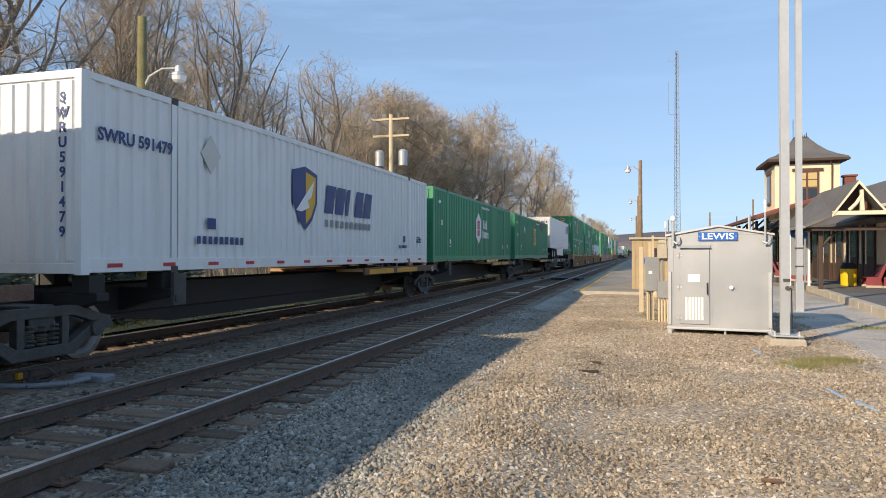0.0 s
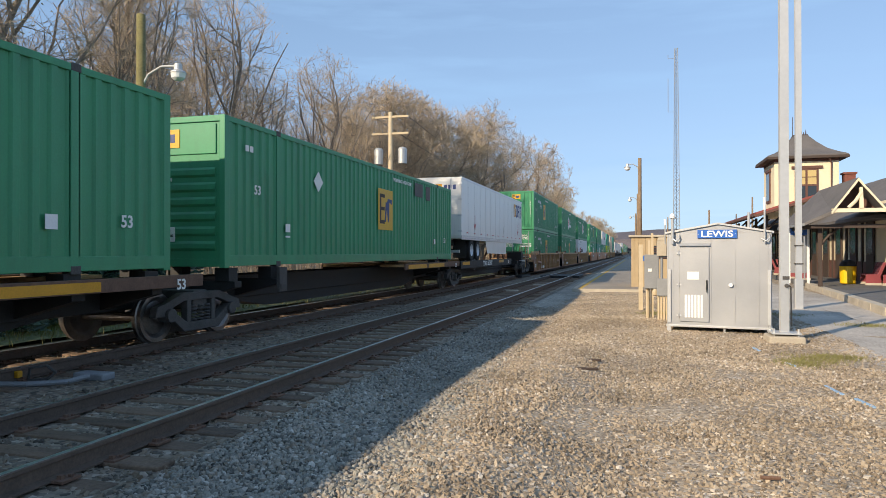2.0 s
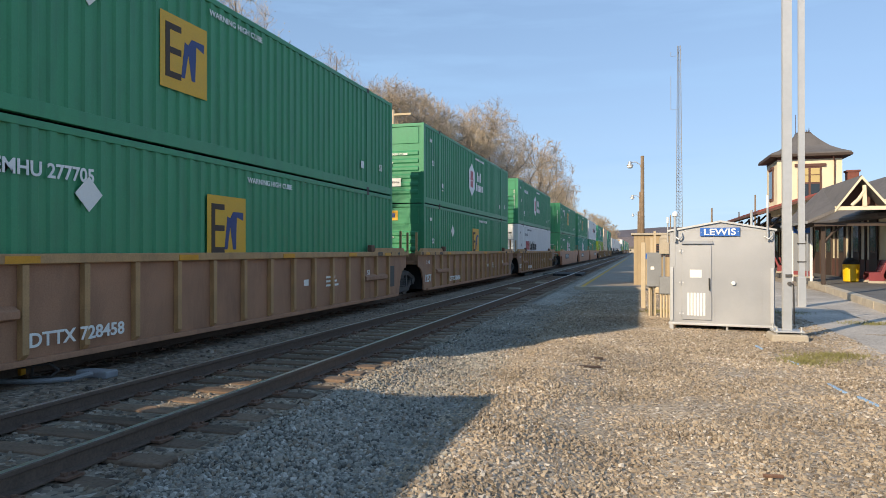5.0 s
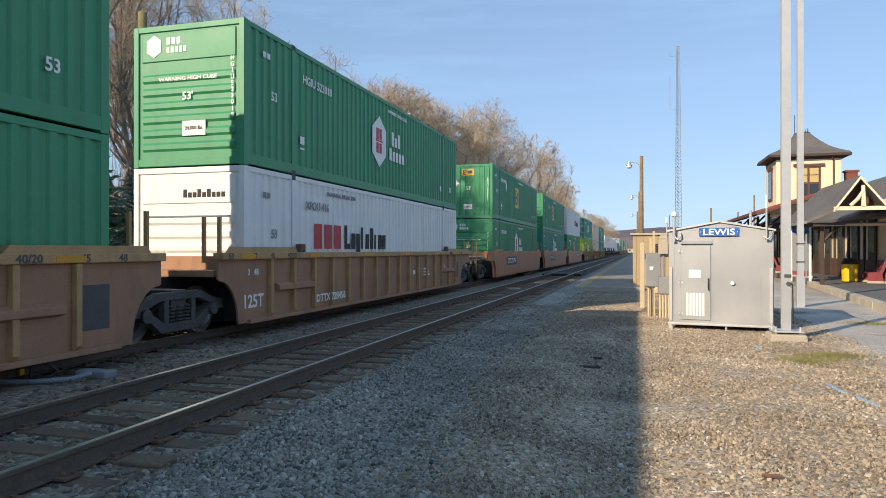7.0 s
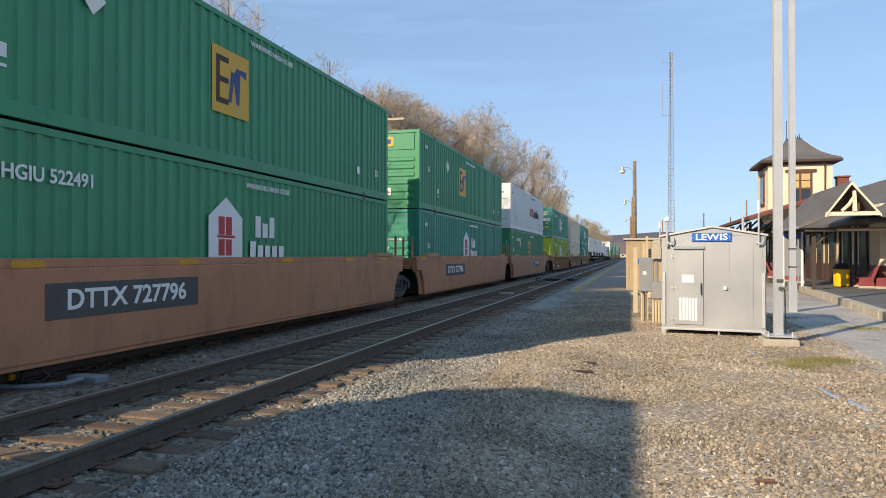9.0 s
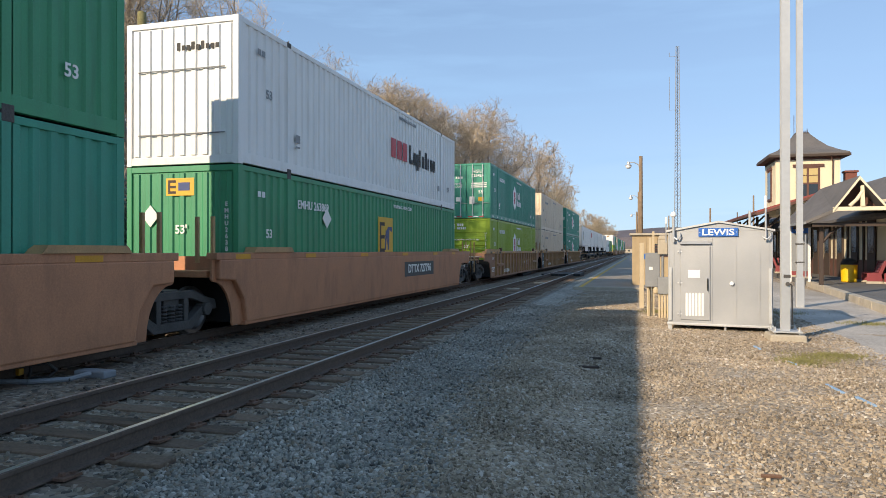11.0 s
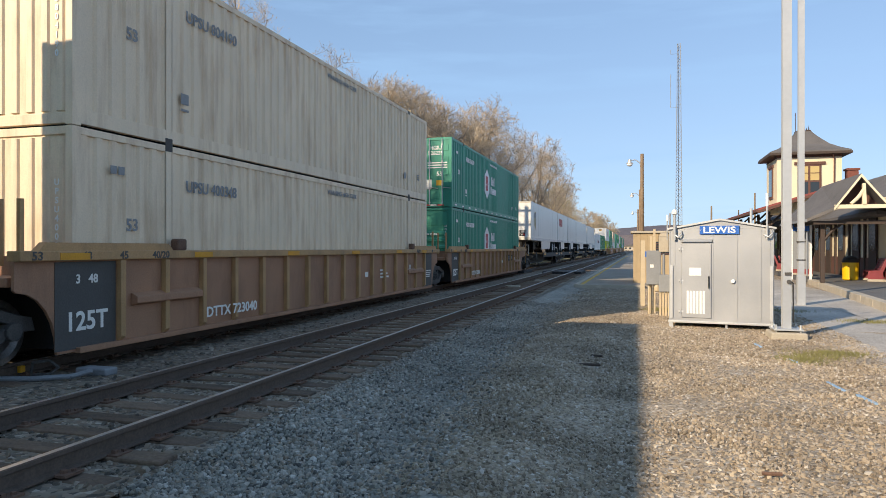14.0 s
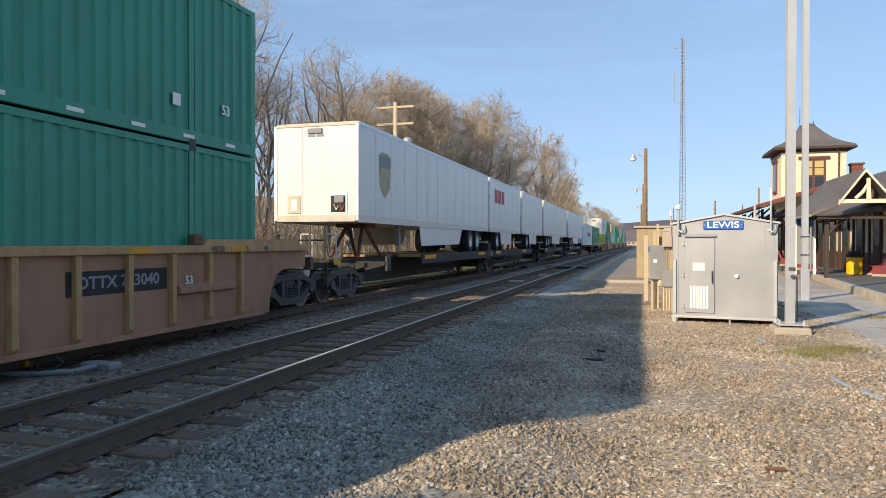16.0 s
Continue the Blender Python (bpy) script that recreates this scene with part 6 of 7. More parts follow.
    part("porch_beam", Shape().box(ax - hl + 0.25, ax - hl + 0.4, gy0 + 1.0, gy1, hz - 0.25, hz - 0.1).box(ax - hl + 0.25, ax + hl * 2, gy0 + 0.95, gy0 + 1.1, hz - 0.25, hz - 0.1), darktrim_m, t)
    part("porch_gutter", Shape().box(ax - hl - 0.09, ax - hl, gy0 + 0.9, gy1, hz - 0.14, hz - 0.03), grey_m, t)
    for x, y in ((7.5, 32.6), (10.6, 32.6), (13.4, 32.6)):
        p = part("porch_post", Shape().box(x - 0.08, x + 0.08, y - 0.08, y + 0.08, 0.25, hz - 0.2), darktrim_m if x < 10 else stucco_m, t, bevel=0.015)
        part("bracket", Shape().path([(x, y, 2.0), (x + 0.35, y, 2.45), (x + 0.75, y, hz - 0.2)], 0.06, 6), darktrim_m if x < 10 else stucco_m, p)
    # tower
    cx, cy, w = 9.87, 47.9, 1.78
    tw = part("tower_wall", Shape().box(cx - w, cx + w, cy - w, cy + w, 3.9, 7.55), stucco_m, t, "cream stucco tower")
    part("tower_frieze", Shape().box(cx - w - 0.02, cx + w + 0.02, cy - w - 0.02, cy + w + 0.02, 7.25, 7.55), trim_m, tw)
    rings = [(2.2, 7.5), (2.2, 7.62), (1.75, 7.82), (1.25, 8.13), (0.82, 8.55), (0.44, 9.0), (0.42, 9.06)]
    vs, fs = [], []
    for r, z in rings:
        vs += [(cx - r, cy - r, z), (cx + r, cy - r, z), (cx + r, cy + r, z), (cx - r, cy + r, z)]
    for k in range(len(rings) - 1):
        for i in range(4):
            fs.append((4 * k + i, 4 * k + (i + 1) % 4, 4 * k + 4 + (i + 1) % 4, 4 * k + 4 + i))
    fs += [(3, 2, 1, 0), tuple(range(4 * len(rings) - 4, 4 * len(rings)))]
    part("tower_roof", Shape().add(vs, fs), shingle_m, t, "grey bell-cast tower roof")
    part("eave_board", Shape().box(cx - 2.25, cx + 2.25, cy - 2.25, cy + 2.25, 7.40, 7.54), darktrim_m, t)
    cres = Shape().box(cx - 0.4, cx + 0.4, cy - 0.4, cy + 0.4, 9.06, 9.12)
    for k in range(6):
        cres.prism([(cx - 0.36 + k * 0.12, 9.12), (cx - 0.28 + k * 0.12, 9.12), (cx - 0.32 + k * 0.12, 9.3 + 0.12 * (k % 2))], 1, cy - 0.38, cy - 0.34)
    part("cresting", cres.tube((cx - 0.4, cy, 9.1), (cx - 0.4, cy, 10.3), 0.02, n=6), darktrim_m, t, "iron roof cresting")
    # tower windows
    wf = part("window", Shape().box(9.22, 10.52, cy - w - 0.07, cy - w + 0.02, 4.85, 6.85), trim_m, tw, "dark red two-light window")
    part("lintel", Shape().box(9.05, 10.75, cy - w - 0.10, cy - w + 0.02, 6.80, 6.97), trim_m, wf)
    for a in (9.32, 9.93):
        part("pane", Shape().box(a, a + 0.48, cy - w - 0.085, cy - w - 0.068, 5.85, 6.7), amber_m, wf, "amber blind behind upper sash")
        part("pane", Shape().box(a, a + 0.48, cy - w - 0.085, cy - w - 0.068, 5.0, 5.75), glass_m, wf)
        part("glazing_bar", Shape().box(a, a + 0.48, cy - w - 0.095, cy - w - 0.08, 6.26, 6.31), trim_m, wf)
    part("notice", Shape().box(9.38, 9.6, cy - w - 0.09, cy - w - 0.086, 5.1, 5.5), paper_m, wf)
    wf = part("window", Shape().box(cx - w - 0.07, cx - w + 0.02, cy - 0.6, cy + 0.6, 4.85, 6.85), trim_m, tw, "dark red window")
    part("pane", Shape().box(cx - w - 0.085, cx - w - 0.068, cy - 0.5, cy + 0.5, 5.0, 6.7), glass_m, wf)
    part("lintel", Shape().box(cx - w - 0.1, cx - w + 0.02, cy - 0.75, cy + 0.75, 6.80, 6.97), trim_m, wf)
    part("downpipe", Shape().path([(cx + 1.2, cy - w - 0.35, 7.4), (cx + 1.35, cy - w - 0.1, 7.1), (cx + 1.35, cy - w - 0.06, 4.6)], 0.04), trim_m, tw)
    # chimney
    ch = part("chimney", Shape().box(12.05, 12.65, 46.5, 47.1, 4.5, 6.45), brick_m, t, "red brick chimney")
    part("chimney_cap", Shape().box(11.98, 12.72, 46.43, 47.17, 6.45, 6.56), brick_m, ch)
    part("roof_rod", Shape().tube((15.2, 44, 5.8), (15.2, 44, 7.3), 0.015, n=5), black_m, t)


station()
pav = thing("pavement", "raised asphalt station platform with concrete kerb", "pavement", kind="structure")
part("paving", Shape().add([(6.45, 19.0, 0.24), (40, 19.0, 0.24), (40, 80, 0.24), (9.0, 80, 0.24), (8.06, 36.6, 0.24), (6.45, 19, -0.1), (40, 19, -0.1), (40, 80, -0.1), (9, 80, -0.1), (8.06, 36.6, -0.1)],
                           [(0, 1, 2, 3, 4), (0, 4, 9, 5), (4, 3, 8, 9), (0, 5, 6, 1)]), asphalt_m, pav)
for k in range(10):
    a, b = k / 10, (k + 1) / 10 - 0.004
    p = [(6.15 + 1.6 * u, 19.0 + 17.6 * u) for u in (a, b)]
    part("kerbstone", Shape().add([(p[0][0], p[0][1], -0.1), (p[0][0] + 0.3, p[0][1], -0.1), (p[1][0] + 0.3, p[1][1], -0.1), (p[1][0], p[1][1], -0.1),
                                   (p[0][0] + 0.02, p[0][1], 0.25), (p[0][0] + 0.3, p[0][1], 0.25), (p[1][0] + 0.3, p[1][1], 0.25), (p[1][0] + 0.02, p[1][1], 0.25)],
                                  [(0, 3, 2, 1), (4, 5, 6, 7), (0, 1, 5, 4), (1, 2, 6, 5), (2, 3, 7, 6), (3, 0, 4, 7)]), concrete_m, pav, "worn concrete kerb", bevel=0.02)


def litter_bin(x, y, body, lid, label):
    t = thing("litter_bin", label, "litter bin", (x, y, 0.24))
    part("drum", Shape().lathe([(0.28, 0.0), (0.33, 0.04), (0.35, 0.80), (0.36, 0.82), (0.33, 0.83)], 24), body, t, smooth=False)
    part("lid", Shape().lathe([(0.355, 0.82), (0.35, 0.90), (0.27, 1.04), (0.14, 1.11), (0.03, 1.13)], 24), lid, t, "dark domed lid")


litter_bin(9.45, 36.0, bin_m, black_m, "bright yellow plastic bin with black domed lid")
litter_bin(11.6, 33.4, maroon_m, maroon_m, "maroon slatted litter bin on the platform")


def bench(x, y, turn):
    t = thing("bench", "maroon slatted bench with pale side supports", "bench", (x, y, 0.24), group="maroon benches", turn=turn)
    for k in range(5):
        part("seat_slat", Shape().box(-0.75, 0.75, 0.02 + k * 0.1, 0.1 + k * 0.1, 0.42, 0.45), maroon_m, t)
    for k in range(5):
        a = 0.5 + k * 0.11
        part("back_slat", Shape().add([(-0.75, 0.50 + k * 0.04, a), (0.75, 0.50 + k * 0.04, a), (0.75, 0.53 + k * 0.04, a + 0.09), (-0.75, 0.53 + k * 0.04, a + 0.09), (-0.75, 0.53 + k * 0.04, a), (0.75, 0.53 + k * 0.04, a), (0.75, 0.56 + k * 0.04, a + 0.09), (-0.75, 0.56 + k * 0.04, a + 0.09)],
                                      [(0, 1, 2, 3), (7, 6, 5, 4), (0, 4, 5, 1), (3, 2, 6, 7), (0, 3, 7, 4), (1, 5, 6, 2)]), maroon_m, t)
    for s in (-0.8, 0.75):
        part("side_support", Shape().prism([(-0.02, 0), (0.6, 0), (0.55, 0.38), (0.78, 1.0), (0.66, 1.02), (0.45, 0.5), (0.0, 0.48), (-0.02, 0.38)], 0, s, s + 0.06), maroon_m, t, bevel=0.01)
        part("foot", Shape().box(s - 0.02, s + 0.08, -0.04, 0.62, 0.0, 0.1), concrete_m, t)


bench(10.55, 35.2, -98)
bench(9.95, 35.5, -98)
for k in range(5):
    bench(8.9 + 0.1 * k, 41.0 + k * 2.2, 80)


def info_board():
    t = thing("information_board", "pale information board with blue header on white posts", "sign", (7.75, 35.9, 0.24))
    part("post", Shape().box(-0.05, 0.05, -0.05, 0.05, 0, 2.7), white_m, t)
    part("post", Shape().box(-0.85, -0.77, -0.04, 0.04, 0, 2.6), white_m, t)
    part("panel", Shape().box(-0.77, -0.05, -0.03, 0.03, 0.5, 2.3), grey_m, t)
    part("header", Shape().box(-0.77, -0.05, -0.034, 0.034, 2.3, 2.6), blue_m, t)
    part("small_print", Shape().box(-0.6, -0.25, -0.04, -0.034, 2.42, 2.5), white_m, t)


info_board()
rail_t = thing("guard_rail", "grey pipe guard rail on the station platform", "railing", (10.9, 34.0, 0.24))
for k in range(4):
    part("post", Shape().tube((k * 1.0, 0, 0), (k * 1.0, 0, 1.05), 0.03), grey_m, rail_t)
for z in (0.55, 1.05):
    part("bar", Shape().tube((0, 0, z), (3.0, 0, z), 0.03), grey_m, rail_t)

# ---------- small things on the ground ----------
solid("stick", Shape().path([(-1.07, 9.86, 0.045), (-0.8, 9.93, 0.06), (-0.55, 10.02, 0.05)], 0.022, 6), darktrim_m, "dry broken stick lying on gravel", "stick", group="sticks")
solid("stick", Shape().path([(-0.73, 10.9, 0.045), (-0.56, 10.85, 0.05)], 0.02, 6), darktrim_m, "dry broken stick lying on gravel", "stick", group="sticks")
solid("stick", Shape().path([(0.88, 5.6, 0.03), (1.02, 5.58, 0.04)], 0.016, 6), plate_m, "dry broken stick lying on gravel", "stick", group="sticks")
pale_blue = mat("blue_survey_paint", (0.30, 0.45, 0.62), 0.8, var=0.3, scale=14)
for x0, y0, x1, y1 in ((2.30, 9.75, 2.36, 9.2), (2.44, 9.0, 2.5, 8.55), (2.2, 11.6, 2.28, 11.3), (1.98, 13.3, 2.02, 12.9)):
    a = math.atan2(y1 - y0, x1 - x0)
    nx, ny = -math.sin(a) * 0.018, math.cos(a) * 0.018
    s = Shape().prism([(x0 + nx, y0 + ny), (x1 + nx, y1 + ny), (x1 - nx, y1 - ny), (x0 - nx, y0 - ny)], 2, 0.0, 0.02)
    solid("survey_mark", s, pale_blue, "faded pale blue survey paint on the gravel", "paint mark", group="survey marks")


def grass(name, spots, n, seed, label, h=0.10):
    rng = random.Random(seed)
    s = Shape()
    for x, y, rx, ry in spots:
        for _ in range(n):
            u, v = rng.gauss(0, 0.5) * rx, rng.gauss(0, 0.5) * ry
            a = rng.random() * 6.28
            k = h * rng.uniform(0.3, 1)
            w = 0.008
            bx, by = x + u, y + v
            tx, ty = bx + rng.uniform(-0.05, 0.05), by + rng.uniform(-0.05, 0.05)
            s.v += [(bx - w * math.cos(a), by - w * math.sin(a), 0), (bx + w * math.cos(a), by + w * math.sin(a), 0), (tx, ty, k)]
            s.f.append((len(s.v) - 3, len(s.v) - 2, len(s.v) - 1))
    return solid(name, s, grass_m, label, "grass", kind="stuff")


grass_m = mat("thin_grass", (0.22, 0.205, 0.075), 0.9, var=0.35, scale=2, bump=0)
grass("grass_tufts", [(2.75, 12.1, 0.5, 0.5), (2.4, 11.6, 0.3, 0.4), (3.6, 20.5, 0.9, 0.5), (5.2, 18.0, 0.7, 0.5), (0.5, 20.0, 0.5, 0.6), (3.1, 12.4, 0.4, 0.3)], 700, 8, "thin patches of dry green grass", 0.07)
grass("verge_grass", [(-12.4 - 0.3 * (k % 3), 2 + k * 1.6, 1.4, 1.2) for k in range(30)], 500, 9, "long grass beyond the far track", 0.25)


def track_gear():
    t = thing("track_lubricator", "small grey trackside fitting with hose and wire loop", "rail fitting", (-7.0, 7.2, 0.0))
    part("hose", Shape().path([(-0.9, -0.4, 0.05), (-0.5, -0.25, 0.04), (-0.1, 0.0, 0.05), (0.05, 0.2, 0.1)], 0.035, 8), grey_m, t)
    part("box", Shape().box(-0.35, 0.15, 0.32, 0.55, 0.0, 0.10), grey_m, t, bevel=0.02)
    part("loop", Shape().path([(-0.7, -0.05, 0.05), (-0.62, -0.1, 0.22), (-0.45, 0.0, 0.24), (-0.4, 0.1, 0.14), (-0.5, 0.05, 0.05), (-0.7, -0.05, 0.05)], 0.018, 6), iron_m, t)
    part("bracket", Shape().box(-1.05, -0.93, 0.0, 0.08, 0.05, 0.14), orange_m, t, "orange bracket", bevel=0.01)


track_gear()


# ---------- trees ----------
def grow(seed, H, base, R, kids, fine, lift):
    """A bare tree H high: limbs leave the trunk above base * H and branch until they fill a rounded crown of radius R."""
    rng = random.Random(seed)
    wood, twigs, tips = Shape(), Shape(), []
    low = base * H
    cz, hz = (low + H) / 2, (H - low) / 2

    def outside(p):
        return (p.x * p.x + p.y * p.y) / (R * R) + ((p.z - cz) / hz) ** 2 > 1

    def bough(a, c, b, r0, r1, n, sides, shape):
        """A curved branch from a to b, drawn towards c."""
        pts = [a * (1 - u) ** 2 + c * 2 * u * (1 - u) + b * u * u for u in [i / n for i in range(n + 1)]]
        for i in range(1, n):
            pts[i] = pts[i] + Vector((rng.gauss(0, 1), rng.gauss(0, 1), rng.gauss(0, 1))) * (b - a).length * 0.025
        for i in range(n):
            shape.tube(pts[i], pts[i + 1], r0 + (r1 - r0) * i / n, r0 + (r1 - r0) * (i + 1) / n, sides, caps=False)
        return pts

    def on(pts, u):
        n = len(pts) - 1
        i = min(n - 1, int(u * n))
        return pts[i].lerp(pts[i + 1], u * n - i), (pts[i + 1] - pts[i]).normalized()

    def spread_from(pts, level, length, r):
        for k in range(kids[level]):
            u = rng.uniform(0.22, 1.0) if level == 1 else rng.uniform(0.1, 1.0)
            p, d = on(pts, u)
            side = Vector((rng.gauss(0, 1), rng.gauss(0, 1), rng.gauss(0, 0.8))).normalized()
            e = (d * (0.4 if level == 1 else 0.62) + side + Vector((0, 0, lift * 0.8))).normalized()
            size = length * rng.uniform(0.55, 1.2)
            if outside(p + e * size):
                e = (e + Vector((0, 0, 0.3))).normalized()
                size *= rng.uniform(0.35, 0.6)
            b = p + e * size
            rr = max(fine, r * (1 - 0.6 * u) * 0.5)
            if level == 3:
                twigs.tube(p, b, fine, fine * 0.5, 3, caps=False)
                tips.append(b)
                continue
            c = p + d * size * 0.35 + e * size * 0.2
            q = bough(p, c, b, rr, max(fine, rr * 0.4), 3 if level == 1 else 2, 4 if level == 1 else 3, wood if level == 1 else twigs)
            spread_from(q, level + 1, length * 0.55, rr)

    lean = Vector((rng.uniform(-0.05, 0.05) * H, rng.uniform(-0.05, 0.05) * H, 0))
    r = 0.0125 * H
    trunk = bough(Vector((0, 0, -0.3)), Vector((0, 0, H * 0.5)) - lean * 0.5, Vector((0, 0, H * 0.93)) + lean, r, r * 0.12, 7, 8, wood)
    turn = rng.random() * 6.28
    for k in range(kids[0]):
        v = (k + 0.5) / kids[0]
        u = base * 0.85 + (0.82 - base * 0.85) * v
        p, d = on(trunk, u)
        turn += 2.4 + rng.uniform(-0.4, 0.4)
        z = min(H * 0.97, p.z + (H - p.z) * rng.uniform(0.35 + 0.4 * lift, 0.75 + 0.4 * lift))
        flat = R * math.sqrt(max(0.05, 1 - ((z - cz) / hz) ** 2)) * rng.uniform(0.7, 1.0)
        b = Vector((math.cos(turn) * flat, math.sin(turn) * flat, z))
        c = Vector((b.x * 0.55, b.y * 0.55, p.z + (b.z - p.z) * 0.3))
        rr = r * (1 - 0.75 * u) * 0.62
        spread_from(bough(p, c, b, rr, max(fine, rr * 0.25), 5, 5, wood), 1, 0.36 * R + 0.08 * H, rr)
    spread_from(trunk[4:], 1, 0.3 * R + 0.06 * H, r * 0.3)
    return wood, twigs, tips


def tree_kind(seed, H, base, R, kids, label, leaf=None, leaf_n=0, fine=0.008, leaf_size=1.0, lift=0.25):
    t = thing("tree", label, "tree", (-300, -300, 0), group="bare spring trees")
    wood, twigs, tips = grow(seed, H, base, R, kids, fine, lift)
    part("trunk", wood, bark_m, t)
    part("crown", twigs, twig_m, t, "mass of fine bare twigs")
    if leaf:
        rng = random.Random(seed + 50)
        b = Shape()
        for _ in range(leaf_n):
            p = tips[rng.randrange(len(tips))] + Vector((rng.gauss(0, 0.15), rng.gauss(0, 0.15), rng.gauss(0, 0.15)))
            a, c = Vector((rng.gauss(0, 1), rng.gauss(0, 1), rng.gauss(0, 1))).normalized() * 0.05 * leaf_size, Vector((rng.gauss(0, 1), rng.gauss(0, 1), rng.gauss(0, 1))).normalized() * 0.04 * leaf_size
            b.v += [p, p + a, p + a + c, p + c]
            k = len(b.v)
            b.f.append((k - 4, k - 3, k - 2, k - 1))
        part("foliage", b, leaf, t, "opening leaf buds")
    return t


BARE = "tall bare deciduous tree with fine brown twigs"
BUDDY = "deciduous tree in pale yellow-green spring bud"
BROAD = "broad round-crowned bare tree with dense brown twigs"
kinds = [
    tree_kind(11, 13, 0.34, 2.5, (11, 7, 5, 4), BARE, fine=0.0065, lift=0.45),
    tree_kind(12, 13, 0.30, 2.9, (12, 6, 5, 4), "bare tree with reddish spring buds", rust_twig_m, 500, 0.0065, lift=0.4),
    tree_kind(13, 11, 0.18, 3.0, (10, 6, 6, 4), BUDDY, bud_m, 2400, lift=0.3),
    tree_kind(14, 14, 0.36, 3.3, (11, 7, 5, 4), BARE, fine=0.007, lift=0.4),
    tree_kind(15, 14, 0.16, 4.6, (18, 8, 6, 4), BROAD, rust_twig_m, 1500, 0.012, 1.5),
    tree_kind(16, 14, 0.14, 4.4, (15, 7, 5, 3), BROAD, rust_twig_m, 900, 0.017, 2.2),
    tree_kind(17, 13, 0.12, 4.2, (14, 7, 5, 3), BUDDY, bud_m, 1500, 0.014, 1.8),
    tree_kind(18, 16, 0.22, 4.4, (12, 7, 6, 4), "spreading bare tree with heavy arching limbs", None, 0, 0.015, lift=0.2),
]
TALL = (13, 13, 11, 14, 14, 14, 13, 16)
rng_t = random.Random(21)
spots = []                 # x, y, height over the rails, kind
for k in range(40):        # the bank beside the train
    y = 9.5 + k * 1.45 + rng_t.uniform(-1, 1)
    kind = (0, 1, 0, 3, 1, 2, 0, 3)[k % 8]
    x = -17.0 - (11 * rng_t.random() if kind != 2 else 3 * rng_t.random())
    top = rng_t.uniform(11.6, 13.6) + 0.12 * (-17 - x) if kind != 2 else rng_t.uniform(6.5, 9.0)
    spots.append((x, y, top, kind))
for x, y, top, kind in ((-17.5, 62, 15.6, 4), (-20, 57, 14.6, 4), (-15.8, 70, 15.2, 4), (-17.5, 79, 14.4, 4), (-22, 66, 15.5, 5), (-18.5, 51, 13.4, 4),
                        (-13.6, 92, 17.5, 7), (-13.4, 106, 14.5, 7), (-18.5, 92, 12.5, 5), (-13.4, 118, 12.5, 6), (-14.0, 126, 13.5, 5), (-14.8, 84, 7.5, 6), (-15.2, 74, 6.5, 6), (-15.5, 64, 6.0, 2)):
    spots.append((x, y, top, kind))
for k in range(20):        # distance
    y = 132 + k * 14 + rng_t.uniform(-3, 3)
    spots.append((-14.0 - rng_t.uniform(0, 9), y, rng_t.uniform(12.3, 14.3), (5, 5, 6)[k % 3]))
for x, y, top in ((9.0, 130, 5.2), (11.5, 128, 4.8), (14, 131, 5.5), (16.0, 127, 4.6), (18, 133, 5.2)):
    spots.append((x, y, top, 5))
placed = set()
for x, y, top, k in spots:
    z = height(x, y) - 0.1
    s = (top - z) / TALL[k]
    m = Matrix.LocRotScale((x, y, z), Euler((0, 0, rng_t.random() * 6.28)), (s * rng_t.uniform(0.94, 1.1), s * rng_t.uniform(0.94, 1.1), s))
    if k in placed:
        copy_thing(kinds[k], m)
    else:                  # the first of each kind is the model itself
        kinds[k].matrix_basis = m
        placed.add(k)


def saplings(n, seed, area, h, material, name, label):
    rng = random.Random(seed)
    s = Shape()
    for _ in range(n):
        x, y = rng.uniform(*area[0]), rng.uniform(*area[1])
        z = height(x, y) - 0.1
        k = rng.uniform(*h)
        p = Vector((x, y, z))
        d = Vector((rng.uniform(-0.18, 0.18), rng.uniform(-0.18, 0.18), 1))
        for j in range(3):
            q = p + d * k / 3
            s.tube(p, q, 0.02 * (1 - j * 0.3) * k / 3, 0.02 * (0.7 - j * 0.3) * k / 3, 3, caps=False)
            for _ in range(3):
                e = Vector((rng.uniform(-1, 1), rng.uniform(-1, 1), rng.uniform(0.3, 1.2))).normalized()
                a = p.lerp(q, rng.random())
                s.tube(a, a + e * k * rng.uniform(0.12, 0.3), 0.008, 0.003, 3, caps=False)
            p, d = q, d + Vector((rng.uniform(-0.15, 0.15), rng.uniform(-0.15, 0.15), 0))
    me = bpy.data.meshes.new(name)
    me.from_pydata(s.v, [], s.f)
    me.materials.append(material)
    return tagged(new(name, me), label, "undergrowth", kind="stuff")


saplings(2600, 31, ((-38, -16), (-5, 130)), (2.0, 6.5), twig_m, "undergrowth", "thicket of brown saplings on the bank")
saplings(900, 32, ((-22, -15.5), (0, 110)), (0.8, 2.2), rust_twig_m, "brambles", "low reddish brambles along the verge")


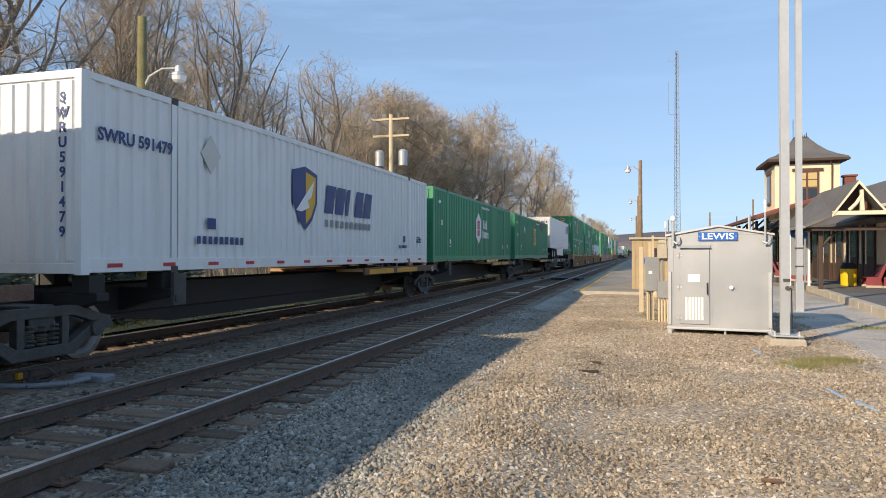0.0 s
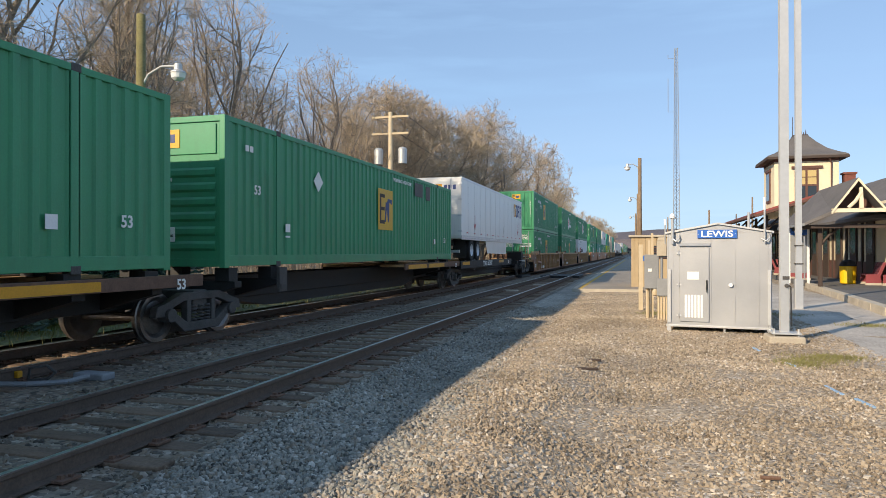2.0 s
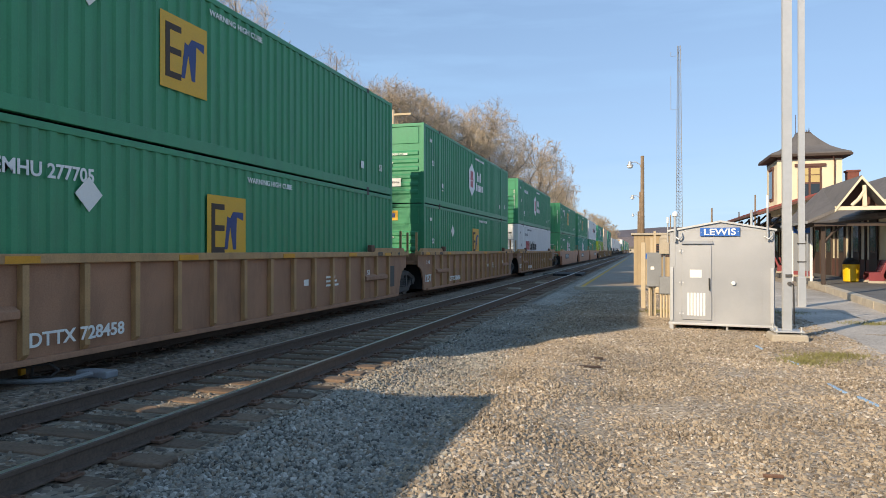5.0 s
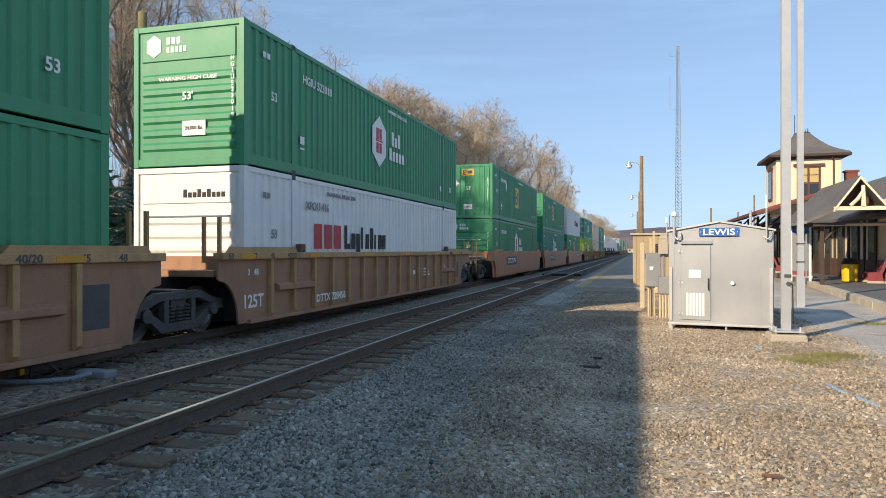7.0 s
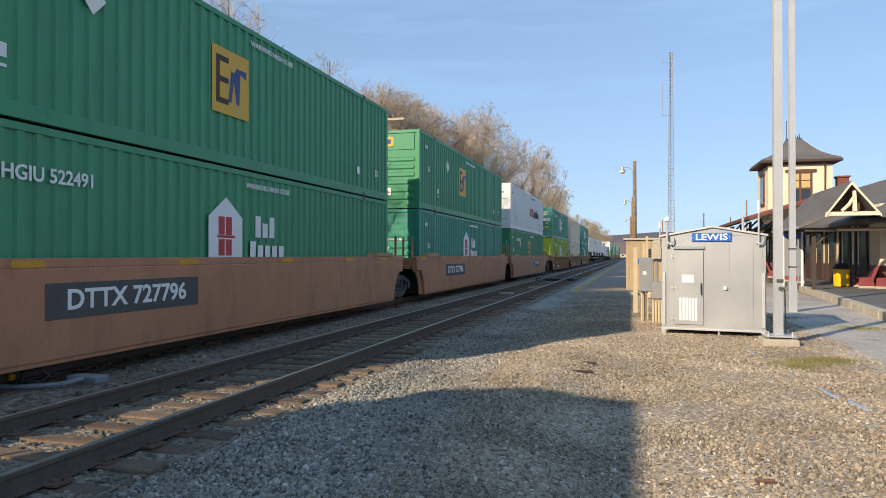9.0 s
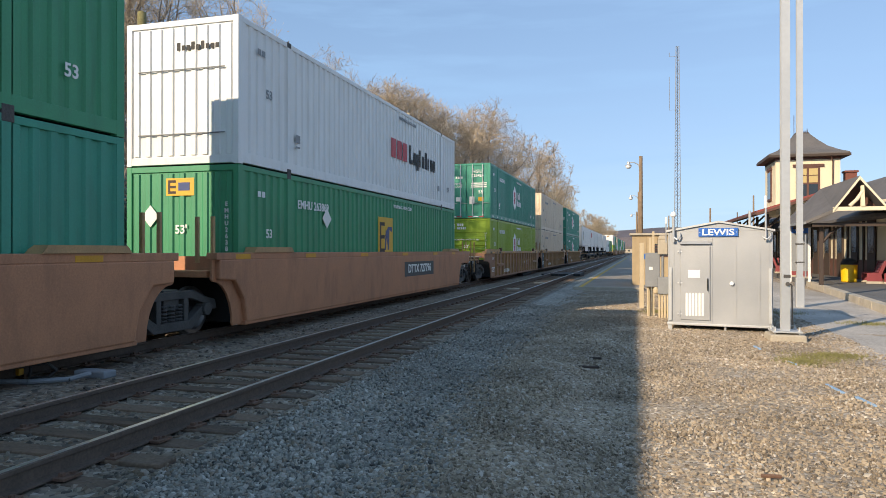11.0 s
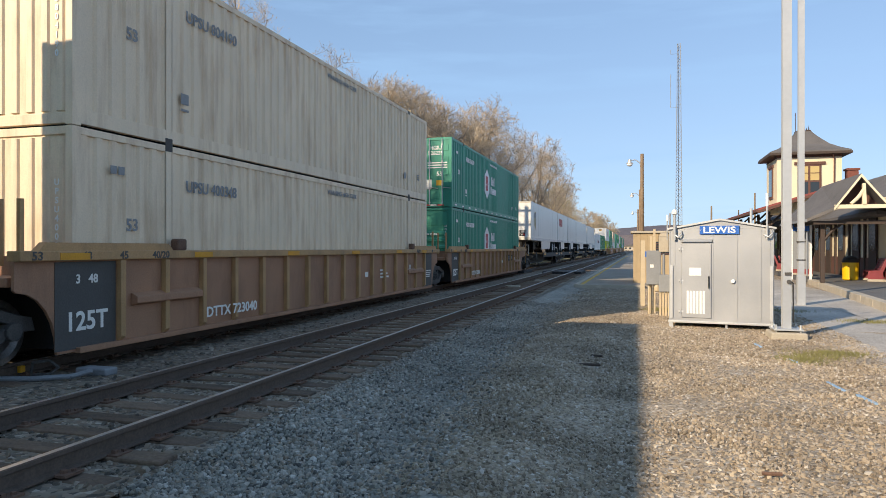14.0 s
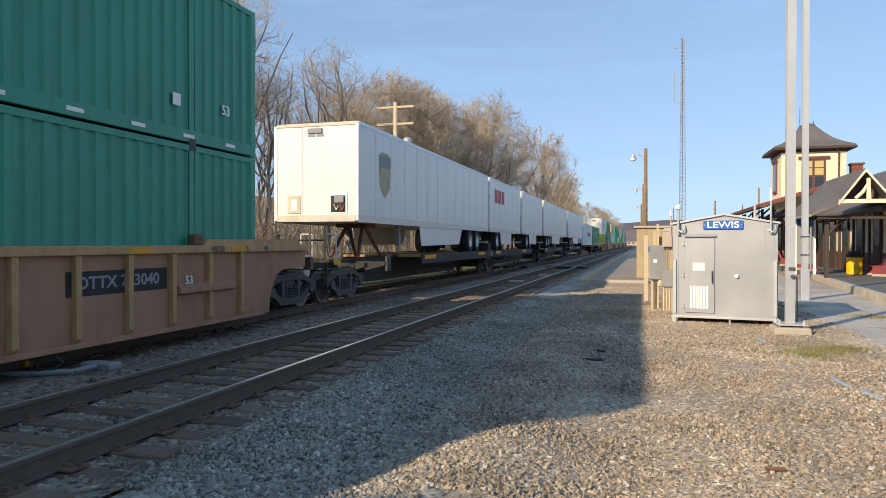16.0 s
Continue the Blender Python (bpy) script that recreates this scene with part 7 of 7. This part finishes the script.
def spruce(x, y, h, seed):
    rng = random.Random(seed)
    t = thing("spruce_tree", "dense dark blue-green spruce beside the tracks", "tree", (x, y, 0), group="blue spruces")
    part("trunk", Shape().tube((0, 0, -0.1), (0, 0, h * 0.95), 0.12, 0.02, 8), bark_m, t)
    s = Shape()
    n = int(h * 7)
    for i in range(n):
        u = (i + 0.5) / n
        z = 0.15 + (h - 0.2) * u
        R = (h * 0.37) * (1 - u) ** 0.85 + 0.08
        for k in range(int(10 + 8 * (1 - u))):
            a = rng.random() * 6.283
            L = R * rng.uniform(0.7, 1.15)
            m = max(3, int(L / 0.13))
            for j in range(m):
                q = (j + 0.6) / m
                c = Vector((math.cos(a) * L * q, math.sin(a) * L * q, z - 0.22 * L * q + 0.18 * L * q * q))
                for _ in range(3):
                    d = Vector((math.cos(a) + rng.uniform(-0.9, 0.9), math.sin(a) + rng.uniform(-0.9, 0.9), rng.uniform(-0.15, 0.5))).normalized()
                    w = d.cross(Vector((rng.uniform(-1, 1), rng.uniform(-1, 1), rng.uniform(-1, 1)))).normalized()
                    g = rng.uniform(0.16, 0.30)
                    s.v += [c - w * 0.05, c + w * 0.05, c + d * g]
                    o = len(s.v)
                    s.f.append((o - 3, o - 2, o - 1))
    me = bpy.data.meshes.new("needles")
    me.from_pydata(s.v, [], s.f)
    me.materials.append(spruce_m)
    part("crown", me, spruce_m, t, "needled branches")


for x, y, h, sd in ((-14.0, 14.2, 5.6, 1), (-13.7, 10.9, 4.6, 2), (-15.0, 18.2, 5.0, 3), (-15.2, 16.2, 4.2, 4), (-14.2, 7.8, 5.2, 5)):
    spruce(x, y, h, sd)

# ---------- distance ----------
ridge = Shape()
n = 60
for i in range(n + 1):
    x = -1800 + 4200 * i / n
    h = 78 + 26 * math.sin(x * 0.0016 + 1.1) + 10 * noise.noise(Vector((x * 0.004, 0, 0)))
    ridge.v += [(x, 3000, -5), (x, 3050, h * 0.6), (x, 3300, h), (x, 3500, h * 0.5)]
for i in range(n):
    for j in range(3):
        a = i * 4 + j
        ridge.f.append((a, a + 4, a + 5, a + 1))
solid("backdrop_hills", ridge, hill_m, "hazy wooded ridge on the horizon", "hills", kind="structure")
for k, (x, y, w, h) in enumerate(((-7, 520, 9, 5), (6, 480, 14, 6), (24, 420, 12, 5), (40, 380, 18, 6))):
    hs = thing("distant_house", "small pale house with dark roof far down the line", "house", (x, y, 0), group="distant houses")
    part("wall", Shape().box(-w / 2, w / 2, 0, 8, -0.3, h * 0.6), stucco_m if k % 2 else concrete_m, hs)
    part("roof", Shape().prism([(-w / 2 - 0.4, h * 0.6), (w / 2 + 0.4, h * 0.6), (0, h)], 1, -0.4, 8.4), shingle_m, hs)
    for j in range(3):
        part("window", Shape().box(-w / 3 + j * w / 3 - 0.6, -w / 3 + j * w / 3 + 0.6, -0.05, 0, h * 0.2, h * 0.45), glass_m, hs)


def motions():
    for ob, y8, z in MOVERS:
        walk(ob, [(t, pose(FAR, y8 - SPEED * (t - 8.0), z)) for t in (0.0, 8.0, 16.0)])
    # the wheels roll on the rails
    spin = [(k / FPS, Euler((SPEED * k / FPS / 0.42, 0, 0)).to_matrix().to_4x4()) for k in range(16 * FPS + 1)]
    for ob, y in WHEELS:
        at = Matrix.Translation((0, y, 0.42))
        walk(ob, [(t, at @ m) for t, m in spin])


motions()
